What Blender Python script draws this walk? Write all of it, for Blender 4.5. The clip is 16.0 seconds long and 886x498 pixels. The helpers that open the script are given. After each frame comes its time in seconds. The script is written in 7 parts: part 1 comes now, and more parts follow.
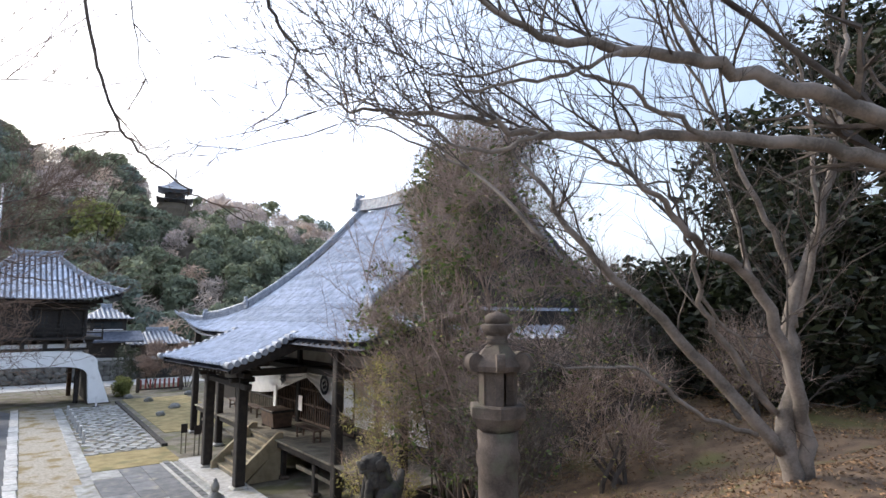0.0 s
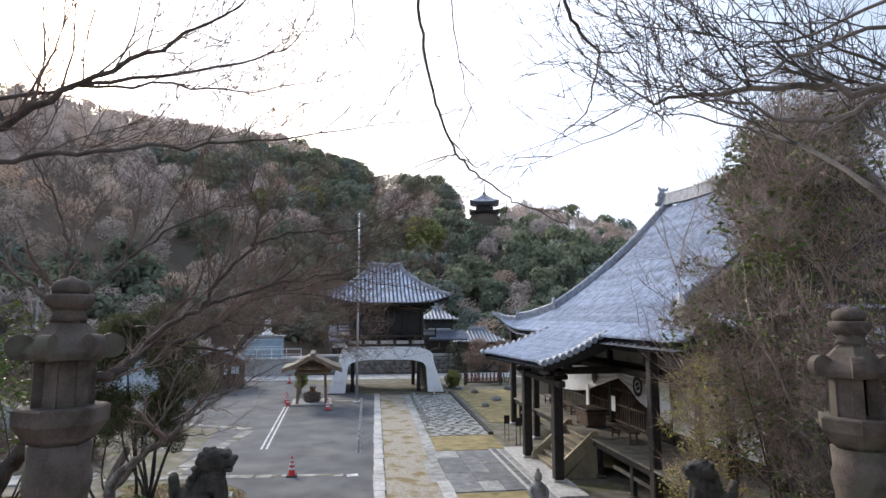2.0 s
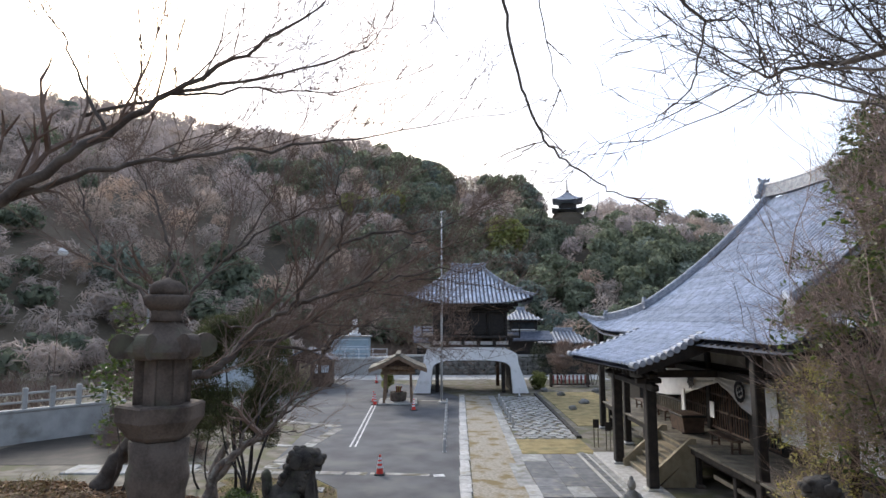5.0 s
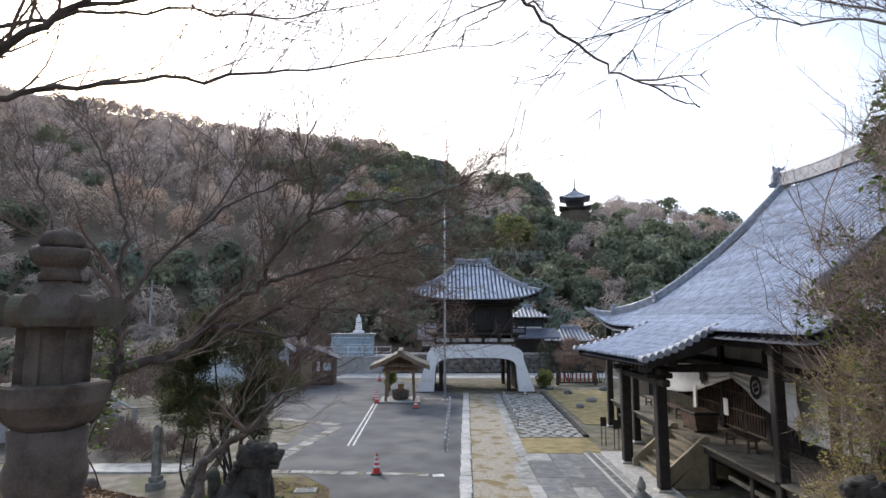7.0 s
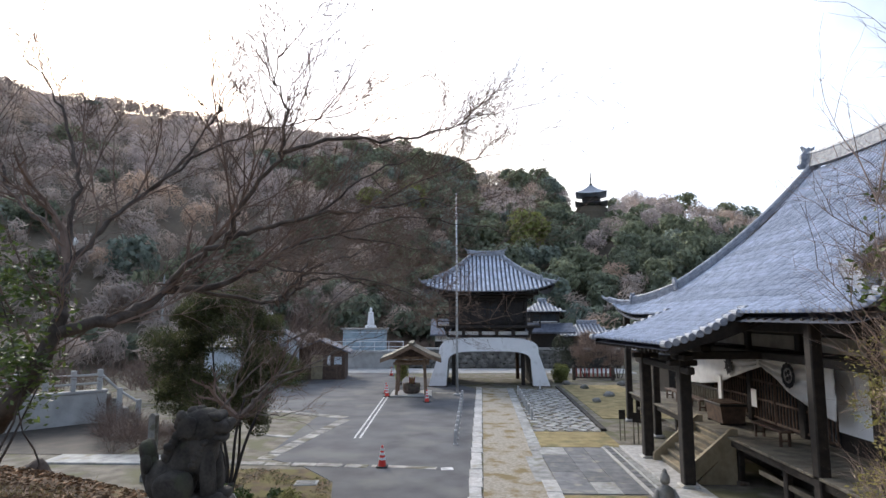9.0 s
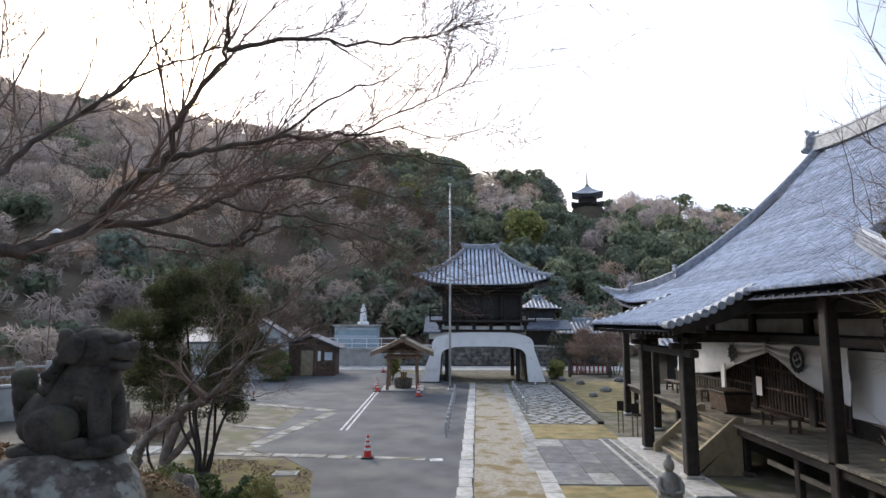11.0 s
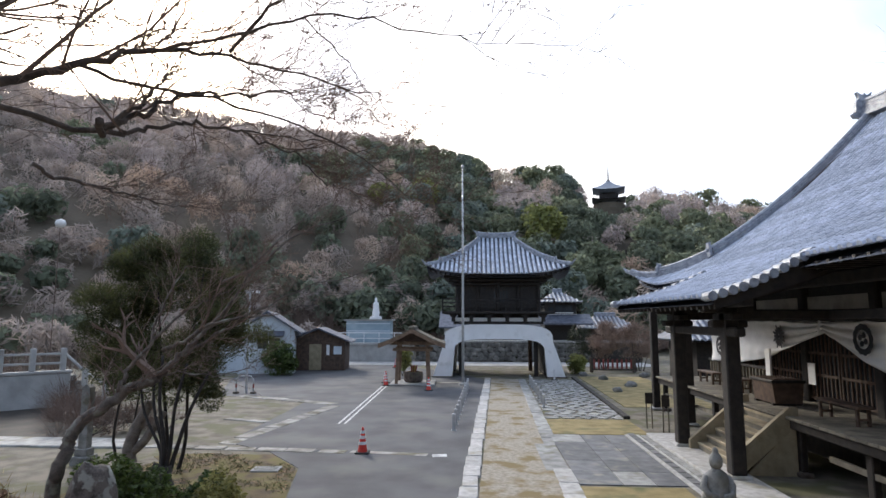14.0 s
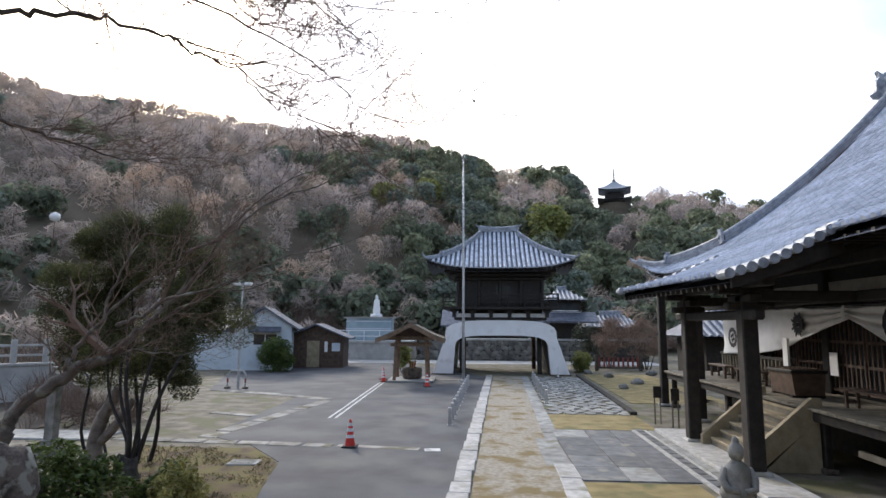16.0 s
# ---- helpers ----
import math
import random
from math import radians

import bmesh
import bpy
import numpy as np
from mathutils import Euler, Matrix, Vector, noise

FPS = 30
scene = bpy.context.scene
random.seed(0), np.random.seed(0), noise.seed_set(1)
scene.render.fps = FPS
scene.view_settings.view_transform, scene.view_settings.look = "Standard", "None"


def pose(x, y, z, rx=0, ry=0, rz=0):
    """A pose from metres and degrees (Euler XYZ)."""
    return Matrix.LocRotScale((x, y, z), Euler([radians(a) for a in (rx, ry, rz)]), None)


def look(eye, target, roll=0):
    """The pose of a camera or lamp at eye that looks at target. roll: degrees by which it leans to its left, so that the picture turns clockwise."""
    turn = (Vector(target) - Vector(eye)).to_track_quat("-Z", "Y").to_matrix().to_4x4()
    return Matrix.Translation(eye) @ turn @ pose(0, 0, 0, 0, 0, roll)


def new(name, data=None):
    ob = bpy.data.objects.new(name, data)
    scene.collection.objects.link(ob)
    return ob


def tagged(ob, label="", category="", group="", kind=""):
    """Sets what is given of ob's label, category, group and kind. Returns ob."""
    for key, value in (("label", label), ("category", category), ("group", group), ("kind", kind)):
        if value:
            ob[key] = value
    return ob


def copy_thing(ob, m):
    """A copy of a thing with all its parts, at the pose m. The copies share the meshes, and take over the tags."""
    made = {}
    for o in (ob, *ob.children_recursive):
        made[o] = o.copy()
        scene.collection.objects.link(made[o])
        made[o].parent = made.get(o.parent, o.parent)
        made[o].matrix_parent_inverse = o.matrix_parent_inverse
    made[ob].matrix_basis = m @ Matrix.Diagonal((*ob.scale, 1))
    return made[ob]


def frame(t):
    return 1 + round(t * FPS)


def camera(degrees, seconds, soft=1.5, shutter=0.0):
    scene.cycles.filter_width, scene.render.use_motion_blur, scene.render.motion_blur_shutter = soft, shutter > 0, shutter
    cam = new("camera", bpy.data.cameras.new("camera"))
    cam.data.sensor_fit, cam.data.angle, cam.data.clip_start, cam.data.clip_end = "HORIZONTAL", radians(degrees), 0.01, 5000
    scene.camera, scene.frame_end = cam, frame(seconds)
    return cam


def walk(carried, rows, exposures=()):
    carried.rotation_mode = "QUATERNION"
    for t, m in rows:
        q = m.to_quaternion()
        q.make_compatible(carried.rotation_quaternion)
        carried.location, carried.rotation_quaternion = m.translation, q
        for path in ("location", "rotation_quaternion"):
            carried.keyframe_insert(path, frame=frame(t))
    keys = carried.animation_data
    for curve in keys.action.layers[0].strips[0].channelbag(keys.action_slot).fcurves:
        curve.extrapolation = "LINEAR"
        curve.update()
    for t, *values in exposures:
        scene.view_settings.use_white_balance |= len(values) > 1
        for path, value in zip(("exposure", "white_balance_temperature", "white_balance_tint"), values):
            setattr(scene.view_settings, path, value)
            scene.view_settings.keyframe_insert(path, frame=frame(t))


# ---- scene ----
cam = camera(74.2, 16.0)
PATH = [
    (0, (-1.586, 0.882, 5.813), (-0.379, 2.461, 6.04), 0.2),
    (0.5, (-1.648, 0.829, 5.81), (-0.808, 2.63, 6.037), 0.0),
    (1, (-1.698, 0.779, 5.804), (-1.148, 2.689, 6.029), 0.1),
    (1.5, (-1.694, 0.795, 5.79), (-1.312, 2.745, 6.016), -0.0),
    (2, (-1.708, 0.794, 5.775), (-1.419, 2.76, 6.003), -0.0),
    (2.5, (-1.712, 0.802, 5.793), (-1.478, 2.776, 6.02), -0.0),
    (3, (-1.72, 0.811, 5.792), (-1.529, 2.789, 6.021), 0.1),
    (3.5, (-1.743, 0.822, 5.806), (-1.595, 2.804, 6.035), 0.0),
    (4, (-1.736, 0.824, 5.822), (-1.651, 2.809, 6.051), 0.1),
    (4.5, (-1.738, 0.857, 5.805), (-1.703, 2.843, 6.035), 0.0),
    (7, (-1.416, 2.023, 5.497), (-1.431, 4.01, 5.728), -0.1),
    (7.5, (-1.356, 2.201, 5.407), (-1.37, 4.188, 5.638), -0.1),
    (8, (-1.321, 2.523, 5.313), (-1.338, 4.51, 5.541), 0.0),
    (8.5, (-1.257, 2.817, 5.179), (-1.292, 4.804, 5.408), 0.0),
    (9, (-1.186, 3.166, 5.023), (-1.254, 5.152, 5.251), -0.1),
    (11.3, (-1.025, 4.481, 4.299), (-1.079, 6.465, 4.539), 0.1),
    (11.5, (-1.031, 4.638, 4.261), (-1.099, 6.622, 4.5), 0.2),
    (12, (-1.08, 5.031, 4.075), (-1.18, 7.014, 4.312), 0.2),
    (12.5, (-0.955, 5.351, 3.958), (-1.063, 7.334, 4.198), 0.0),
    (13, (-0.832, 5.747, 3.883), (-0.952, 7.729, 4.124), 0.0),
    (13.5, (-0.742, 6.187, 3.802), (-0.863, 8.169, 4.04), 0.2),
    (14, (-0.64, 6.553, 3.692), (-0.762, 8.534, 3.936), 0.1),
    (14.5, (-0.647, 6.902, 3.523), (-0.777, 8.883, 3.77), 0.3),
    (15, (-0.59, 7.203, 3.385), (-0.728, 9.183, 3.634), 0.3),
    (15.5, (-0.445, 7.431, 3.309), (-0.59, 9.41, 3.564), 0.1),
    (16, (-0.407, 7.731, 3.216), (-0.547, 9.71, 3.47), 0.3),
]
walk(cam, [(t, look(eye, target, roll)) for t, eye, target, roll in PATH],
     [(0, 1.2), (0.5, 0.92), (1.0, 0.88), (2.5, 0.85), (16, 0.74)])

# ---- light ----
SUN_AZ, SUN_EL = radians(-29), radians(27)
world = bpy.data.worlds.new("world")
scene.world = world
world.use_nodes = True
sky = world.node_tree.nodes.new("ShaderNodeTexSky")
sky.sky_type = "NISHITA"
sky.sun_disc = False
sky.sun_elevation, sky.sun_rotation = SUN_EL, SUN_AZ
sky.air_density, sky.dust_density, sky.ozone_density = 1.0, 6.0, 1.0
background = world.node_tree.nodes["Background"]
background.inputs["Strength"].default_value = 0.15
# thin high cloud, thicker here and thinner there
wn, wl = world.node_tree.nodes, world.node_tree.links
coord = wn.new("ShaderNodeTexCoord")
veil_noise = wn.new("ShaderNodeTexNoise")
veil_noise.inputs["Scale"].default_value, veil_noise.inputs["Detail"].default_value = 2.3, 7
wl.new(coord.outputs["Generated"], veil_noise.inputs["Vector"])
veil = wn.new("ShaderNodeMapRange")
veil.inputs["From Min"].default_value, veil.inputs["From Max"].default_value = 0.42, 0.60
veil.inputs["To Min"].default_value, veil.inputs["To Max"].default_value = 0.26, 0.88
wl.new(veil_noise.outputs["Fac"], veil.inputs["Value"])
cloud = wn.new("ShaderNodeMix")
cloud.data_type = "RGBA"
cloud.inputs["B"].default_value = (6.15, 7.05, 8.95, 1)
# the cloud thins out away from the sun
toward = wn.new("ShaderNodeVectorMath")
toward.operation = "DOT_PRODUCT"
wl.new(coord.outputs["Generated"], toward.inputs[0])
toward.inputs[1].default_value = (math.sin(SUN_AZ), math.cos(SUN_AZ), 0.0)
thick = wn.new("ShaderNodeMapRange")
thick.inputs["From Min"].default_value, thick.inputs["From Max"].default_value = 0.0, 0.42
thick.inputs["To Min"].default_value, thick.inputs["To Max"].default_value = 0.3, 1.0
wl.new(toward.outputs["Value"], thick.inputs["Value"])
cover = wn.new("ShaderNodeMath")
cover.operation = "MULTIPLY"
wl.new(veil.outputs["Result"], cover.inputs[0])
wl.new(thick.outputs["Result"], cover.inputs[1])
wl.new(cover.outputs[0], cloud.inputs["Factor"])
wl.new(sky.outputs[0], cloud.inputs["A"])
wl.new(cloud.outputs["Result"], background.inputs["Color"])
sun_data = bpy.data.lights.new("sun", "SUN")
sun_data.energy, sun_data.angle, sun_data.color = 1.2, radians(9), (1.0, 0.97, 0.92)
sun_ob = new("sun", sun_data)
sun_ob.matrix_world = look(
    (math.sin(SUN_AZ) * math.cos(SUN_EL) * 50, math.cos(SUN_AZ) * math.cos(SUN_EL) * 50, math.sin(SUN_EL) * 50), (0, 0, 0))


# ---- materials ----
def material(name, a, b, scale=4.0, rough=0.8, metal=0.0, bump=0.3, fine=40.0, island=0.0, contrast=(0.35, 0.65), spread=0.0, dirt=None, dirt_scale=0.6, dirt_at=(0.55, 0.7), thin=0.0):
    """Two colours mixed by coarse and fine noise, with relief; island: brightness spread from piece to piece."""
    m = bpy.data.materials.new(name)
    m.use_nodes = True
    nt = m.node_tree
    nodes, links = nt.nodes, nt.links
    bsdf = nodes["Principled BSDF"]
    bsdf.inputs["Roughness"].default_value = rough
    bsdf.inputs["Metallic"].default_value = metal
    co = nodes.new("ShaderNodeNewGeometry")
    n1 = nodes.new("ShaderNodeTexNoise")
    n1.inputs["Scale"].default_value, n1.inputs["Detail"].default_value = scale, 5
    links.new(co.outputs["Position"], n1.inputs["Vector"])
    n2 = nodes.new("ShaderNodeTexNoise")
    n2.inputs["Scale"].default_value, n2.inputs["Detail"].default_value = fine, 4
    links.new(co.outputs["Position"], n2.inputs["Vector"])
    mid = nodes.new("ShaderNodeMath")
    mid.operation = "MULTIPLY_ADD"
    links.new(n2.outputs["Fac"], mid.inputs[0])
    mid.inputs[1].default_value = 0.35
    links.new(n1.outputs["Fac"], mid.inputs[2])
    ramp = nodes.new("ShaderNodeMapRange")
    ramp.inputs["From Min"].default_value, ramp.inputs["From Max"].default_value = contrast[0] + 0.17, contrast[1] + 0.17
    links.new(mid.outputs[0], ramp.inputs["Value"])
    mix = nodes.new("ShaderNodeMix")
    mix.data_type = "RGBA"
    mix.inputs["A"].default_value, mix.inputs["B"].default_value = (*a, 1), (*b, 1)
    links.new(ramp.outputs["Result"], mix.inputs["Factor"])
    out = mix.outputs["Result"]
    if dirt:
        n3 = nodes.new("ShaderNodeTexNoise")
        n3.inputs["Scale"].default_value, n3.inputs["Detail"].default_value = dirt_scale, 6
        links.new(co.outputs["Position"], n3.inputs["Vector"])
        r3 = nodes.new("ShaderNodeMapRange")
        r3.inputs["From Min"].default_value, r3.inputs["From Max"].default_value = dirt_at
        links.new(n3.outputs["Fac"], r3.inputs["Value"])
        mix3 = nodes.new("ShaderNodeMix")
        mix3.data_type = "RGBA"
        links.new(r3.outputs["Result"], mix3.inputs["Factor"])
        links.new(out, mix3.inputs["A"])
        mix3.inputs["B"].default_value = (*dirt, 1)
        out = mix3.outputs["Result"]
    if island or spread:
        hsv = nodes.new("ShaderNodeHueSaturation")
        rnd = nodes.new("ShaderNodeMapRange")
        if island:
            links.new(co.outputs["Random Per Island"], rnd.inputs["Value"])
        else:
            info = nodes.new("ShaderNodeObjectInfo")
            links.new(info.outputs["Random"], rnd.inputs["Value"])
        k = island or spread
        rnd.inputs["To Min"].default_value, rnd.inputs["To Max"].default_value = 1 - k, 1 + k
        links.new(rnd.outputs["Result"], hsv.inputs["Value"])
        links.new(out, hsv.inputs["Color"])
        out = hsv.outputs["Color"]
    links.new(out, bsdf.inputs["Base Color"])
    if thin:
        through_light = nodes.new("ShaderNodeBsdfTranslucent")
        links.new(out, through_light.inputs["Color"])
        both = nodes.new("ShaderNodeMixShader")
        both.inputs[0].default_value = thin
        links.new(bsdf.outputs[0], both.inputs[1])
        links.new(through_light.outputs[0], both.inputs[2])
        links.new(both.outputs[0], nodes["Material Output"].inputs["Surface"])
    if bump:
        bp = nodes.new("ShaderNodeBump")
        bp.inputs["Strength"].default_value, bp.inputs["Distance"].default_value = bump, 0.02
        links.new(mid.outputs[0], bp.inputs["Height"])
        links.new(bp.outputs["Normal"], bsdf.inputs["Normal"])
    return m


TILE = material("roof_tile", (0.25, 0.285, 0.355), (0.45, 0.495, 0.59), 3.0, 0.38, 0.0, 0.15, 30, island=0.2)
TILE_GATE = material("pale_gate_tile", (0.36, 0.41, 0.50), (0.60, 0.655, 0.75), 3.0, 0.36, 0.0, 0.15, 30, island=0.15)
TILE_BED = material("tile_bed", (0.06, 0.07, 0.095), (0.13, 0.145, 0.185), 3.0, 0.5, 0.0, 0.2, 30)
TILE_RIDGE = material("ridge_tile", (0.2, 0.22, 0.26), (0.36, 0.39, 0.44), 5.0, 0.45, 0.0, 0.25, 40)
DARKWOOD = material("dark_wood", (0.010, 0.008, 0.007), (0.028, 0.021, 0.017), 6.0, 0.65, 0.0, 0.3, 60)
WOOD = material("brown_wood", (0.06, 0.036, 0.025), (0.12, 0.075, 0.05), 5.0, 0.7, 0.0, 0.3, 50)
GREYWOOD = material("weathered_wood", (0.115, 0.10, 0.075), (0.21, 0.185, 0.14), 3.0, 0.8, 0.0, 0.3, 40, spread=0.15)
PAVWOOD = material("warm_brown_wood", (0.15, 0.095, 0.06), (0.26, 0.175, 0.115), 5.0, 0.75, 0.0, 0.25, 50)
PALEWOOD = material("pale_wood", (0.24, 0.195, 0.12), (0.37, 0.305, 0.2), 3.0, 0.75, 0.0, 0.2, 40)
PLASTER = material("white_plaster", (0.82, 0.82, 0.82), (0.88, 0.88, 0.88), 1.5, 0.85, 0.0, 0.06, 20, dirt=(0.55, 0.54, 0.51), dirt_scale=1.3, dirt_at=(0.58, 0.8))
# pale plaster with the eave's shade put into its grey
SHADEPLASTER = material("shaded_plaster", (0.30, 0.29, 0.27), (0.44, 0.43, 0.40), 1.2, 0.9, 0.0, 0.06, 20, dirt=(0.2, 0.185, 0.16), dirt_scale=0.9, dirt_at=(0.5, 0.7))
CLOTH = material("white_cloth", (0.72, 0.71, 0.69), (0.80, 0.79, 0.77), 3.0, 0.9, 0.0, 0.1, 60)
CREST = material("dark_crest", (0.02, 0.02, 0.025), (0.04, 0.04, 0.045), 5.0, 0.9, 0.0, 0.05)
STONE = material("lantern_stone", (0.055, 0.04, 0.031), (0.13, 0.10, 0.08), 5.0, 0.9, 0.0, 0.5, 50, dirt=(0.11, 0.105, 0.07), dirt_scale=3.0)
DARKSTONE = material("dark_stone", (0.02, 0.017, 0.014), (0.062, 0.054, 0.045), 7.0, 0.9, 0.0, 0.6, 50, dirt=(0.06, 0.065, 0.035), dirt_scale=4.0)
LICHENROCK = material("lichened_rock", (0.055, 0.047, 0.04), (0.145, 0.125, 0.11), 6.0, 0.95, 0.0, 1.0, 30, contrast=(0.4, 0.6), dirt=(0.27, 0.275, 0.245), dirt_scale=7.0, dirt_at=(0.53, 0.62))
GREYSTONE = material("grey_stone", (0.16, 0.16, 0.15), (0.3, 0.295, 0.28), 6.0, 0.9, 0.0, 0.4, 60, dirt=(0.12, 0.12, 0.09), dirt_scale=3.0)
GRANITE = material("pale_granite", (0.36, 0.35, 0.33), (0.52, 0.51, 0.49), 6.0, 0.85, 0.0, 0.25, 80, dirt=(0.3, 0.28, 0.22), dirt_scale=1.6, spread=0.14)
SLATE = material("dark_paving", (0.10, 0.105, 0.11), (0.17, 0.172, 0.178), 3.0, 0.75, 0.0, 0.2, 50, dirt=(0.25, 0.24, 0.2), dirt_scale=2.0, spread=0.16)
FLAG = material("flagstone", (0.22, 0.22, 0.21), (0.38, 0.38, 0.36), 3.0, 0.8, 0.0, 0.3, 50, dirt=(0.17, 0.16, 0.11), dirt_scale=1.8, spread=0.22)
WALLSTONE = material("wall_stone", (0.09, 0.087, 0.08), (0.2, 0.195, 0.18), 2.5, 0.9, 0.0, 0.5, 30, spread=0.3)
CONCRETE = material("concrete", (0.33, 0.325, 0.31), (0.45, 0.445, 0.43), 1.5, 0.9, 0.0, 0.2, 30, dirt=(0.24, 0.23, 0.2), dirt_scale=0.8)
ASPHALT = material("asphalt", (0.062, 0.064, 0.069), (0.112, 0.114, 0.12), 0.7, 0.9, 0.0, 0.35, 70, dirt=(0.15, 0.148, 0.14), dirt_scale=0.45, dirt_at=(0.52, 0.74))
WORNPAINT = material("worn_white_paint", (0.35, 0.35, 0.35), (0.72, 0.72, 0.71), 4.0, 0.85, 0.0, 0.1, 30)
SAND = material("sandy_path", (0.25, 0.215, 0.165), (0.38, 0.345, 0.28), 9.0, 0.95, 0.0, 0.6, 45, dirt=(0.2, 0.148, 0.062), dirt_scale=1.1, dirt_at=(0.5, 0.62))
MOSSEARTH = material("mossy_earth", (0.062, 0.04, 0.02), (0.145, 0.1, 0.045), 2.2, 0.95, 0.0, 0.8, 40, contrast=(0.38, 0.62), dirt=(0.135, 0.112, 0.026), dirt_scale=1.6, dirt_at=(0.44, 0.56))
# pond water in shade, the darkness put into a dull brown colour
SHADEDPOND = material("shaded_pond", (0.022, 0.018, 0.014), (0.055, 0.045, 0.034), 1.5, 0.85, 0.0, 0.6, 30)
WORNKERB = material("worn_kerb", (0.19, 0.18, 0.16), (0.36, 0.35, 0.32), 2.5, 0.9, 0.0, 0.4, 50, dirt=(0.11, 0.1, 0.065), dirt_scale=1.4, dirt_at=(0.5, 0.62), spread=0.25)
DRYGRASS = material("dry_moss", (0.2, 0.155, 0.06), (0.33, 0.26, 0.12), 1.6, 0.95, 0.0, 0.6, 60, dirt=(0.12, 0.12, 0.045), dirt_scale=1.0)
YARD = material("yard_earth", (0.11, 0.096, 0.07), (0.215, 0.19, 0.148), 1.6, 0.95, 0.0, 0.6, 40, contrast=(0.38, 0.62), dirt=(0.115, 0.112, 0.055), dirt_scale=0.9, dirt_at=(0.49, 0.6))
LITTER = material("leaf_litter", (0.088, 0.055, 0.033), (0.215, 0.14, 0.083), 3.0, 0.95, 0.0, 1.0, 45, dirt=(0.15, 0.132, 0.045), dirt_scale=0.9, dirt_at=(0.53, 0.68))
BARK = material("bark", (0.045, 0.035, 0.03), (0.11, 0.09, 0.075), 5.0, 0.9, 0.0, 0.5, 50)
PLUMBARK = material("plum_bark", (0.06, 0.048, 0.04), (0.16, 0.135, 0.115), 6.0, 0.9, 0.0, 0.5, 50, dirt=(0.24, 0.24, 0.2), dirt_scale=4.0, dirt_at=(0.58, 0.68))
PALEBARK = material("pale_bark", (0.10, 0.083, 0.068), (0.25, 0.21, 0.18), 4.0, 0.85, 0.0, 0.4, 40)
TWIG = material("twigs", (0.12, 0.082, 0.064), (0.21, 0.15, 0.12), 3.0, 0.9, 0.0, 0.0, 10)
REDTWIG = material("reddish_twigs", (0.25, 0.175, 0.135), (0.42, 0.315, 0.25), 3.0, 0.9, 0.0, 0.0, 10, island=0.25)
OLIVE = material("olive_crown", (0.17, 0.19, 0.06), (0.28, 0.29, 0.1), 0.3, 0.85, 0.0, 0.0, 1.0, island=0.4, thin=0.4)
LEAF = material("shrub_leaf", (0.05, 0.085, 0.02), (0.12, 0.16, 0.04), 1.5, 0.5, 0.0, 0.0, 8, island=0.5, thin=0.4)
YELLEAF = material("yellow_leaf", (0.22, 0.21, 0.06), (0.42, 0.38, 0.14), 1.5, 0.6, 0.0, 0.0, 8, island=0.4, thin=0.4)
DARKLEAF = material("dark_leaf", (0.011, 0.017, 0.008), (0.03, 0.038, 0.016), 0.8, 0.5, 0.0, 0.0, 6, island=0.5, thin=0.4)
BUSHLEAF = material("feathery_leaf", (0.042, 0.05, 0.019), (0.095, 0.104, 0.038), 1.5, 0.7, 0.0, 0.0, 8, island=0.5, thin=0.4)
HILLSOIL = material("hill_ground", (0.08, 0.065, 0.045), (0.15, 0.12, 0.085), 0.15, 0.95, 0.0, 0.3, 2)
RED = material("red_plastic", (0.62, 0.035, 0.025), (0.72, 0.06, 0.04), 6.0, 0.45, 0.0, 0.05)
RUBBER = material("black_rubber", (0.02, 0.02, 0.02), (0.04, 0.04, 0.04), 6.0, 0.8)
WHITEBAND = material("white_band", (0.75, 0.75, 0.75), (0.82, 0.82, 0.82), 6.0, 0.5, 0.0, 0.0)
STEEL = material("galvanised_steel", (0.42, 0.43, 0.44), (0.58, 0.59, 0.6), 8.0, 0.4, 0.6, 0.05)
PALEPAINT = material("pale_blue_paint", (0.55, 0.62, 0.68), (0.66, 0.72, 0.77), 2.0, 0.7, 0.0, 0.1, dirt=(0.42, 0.46, 0.49), dirt_scale=1.0)
BLUESHEET = material("blue_grey_sheet", (0.25, 0.34, 0.4), (0.36, 0.45, 0.5), 1.0, 0.5, 0.0, 0.1)
GLASS = material("dark_glass", (0.03, 0.035, 0.04), (0.05, 0.055, 0.06), 2.0, 0.1, 0.0, 0.0)
REDFENCE = material("red_lacquer", (0.2, 0.035, 0.03), (0.3, 0.07, 0.055), 5.0, 0.6, 0.0, 0.1)


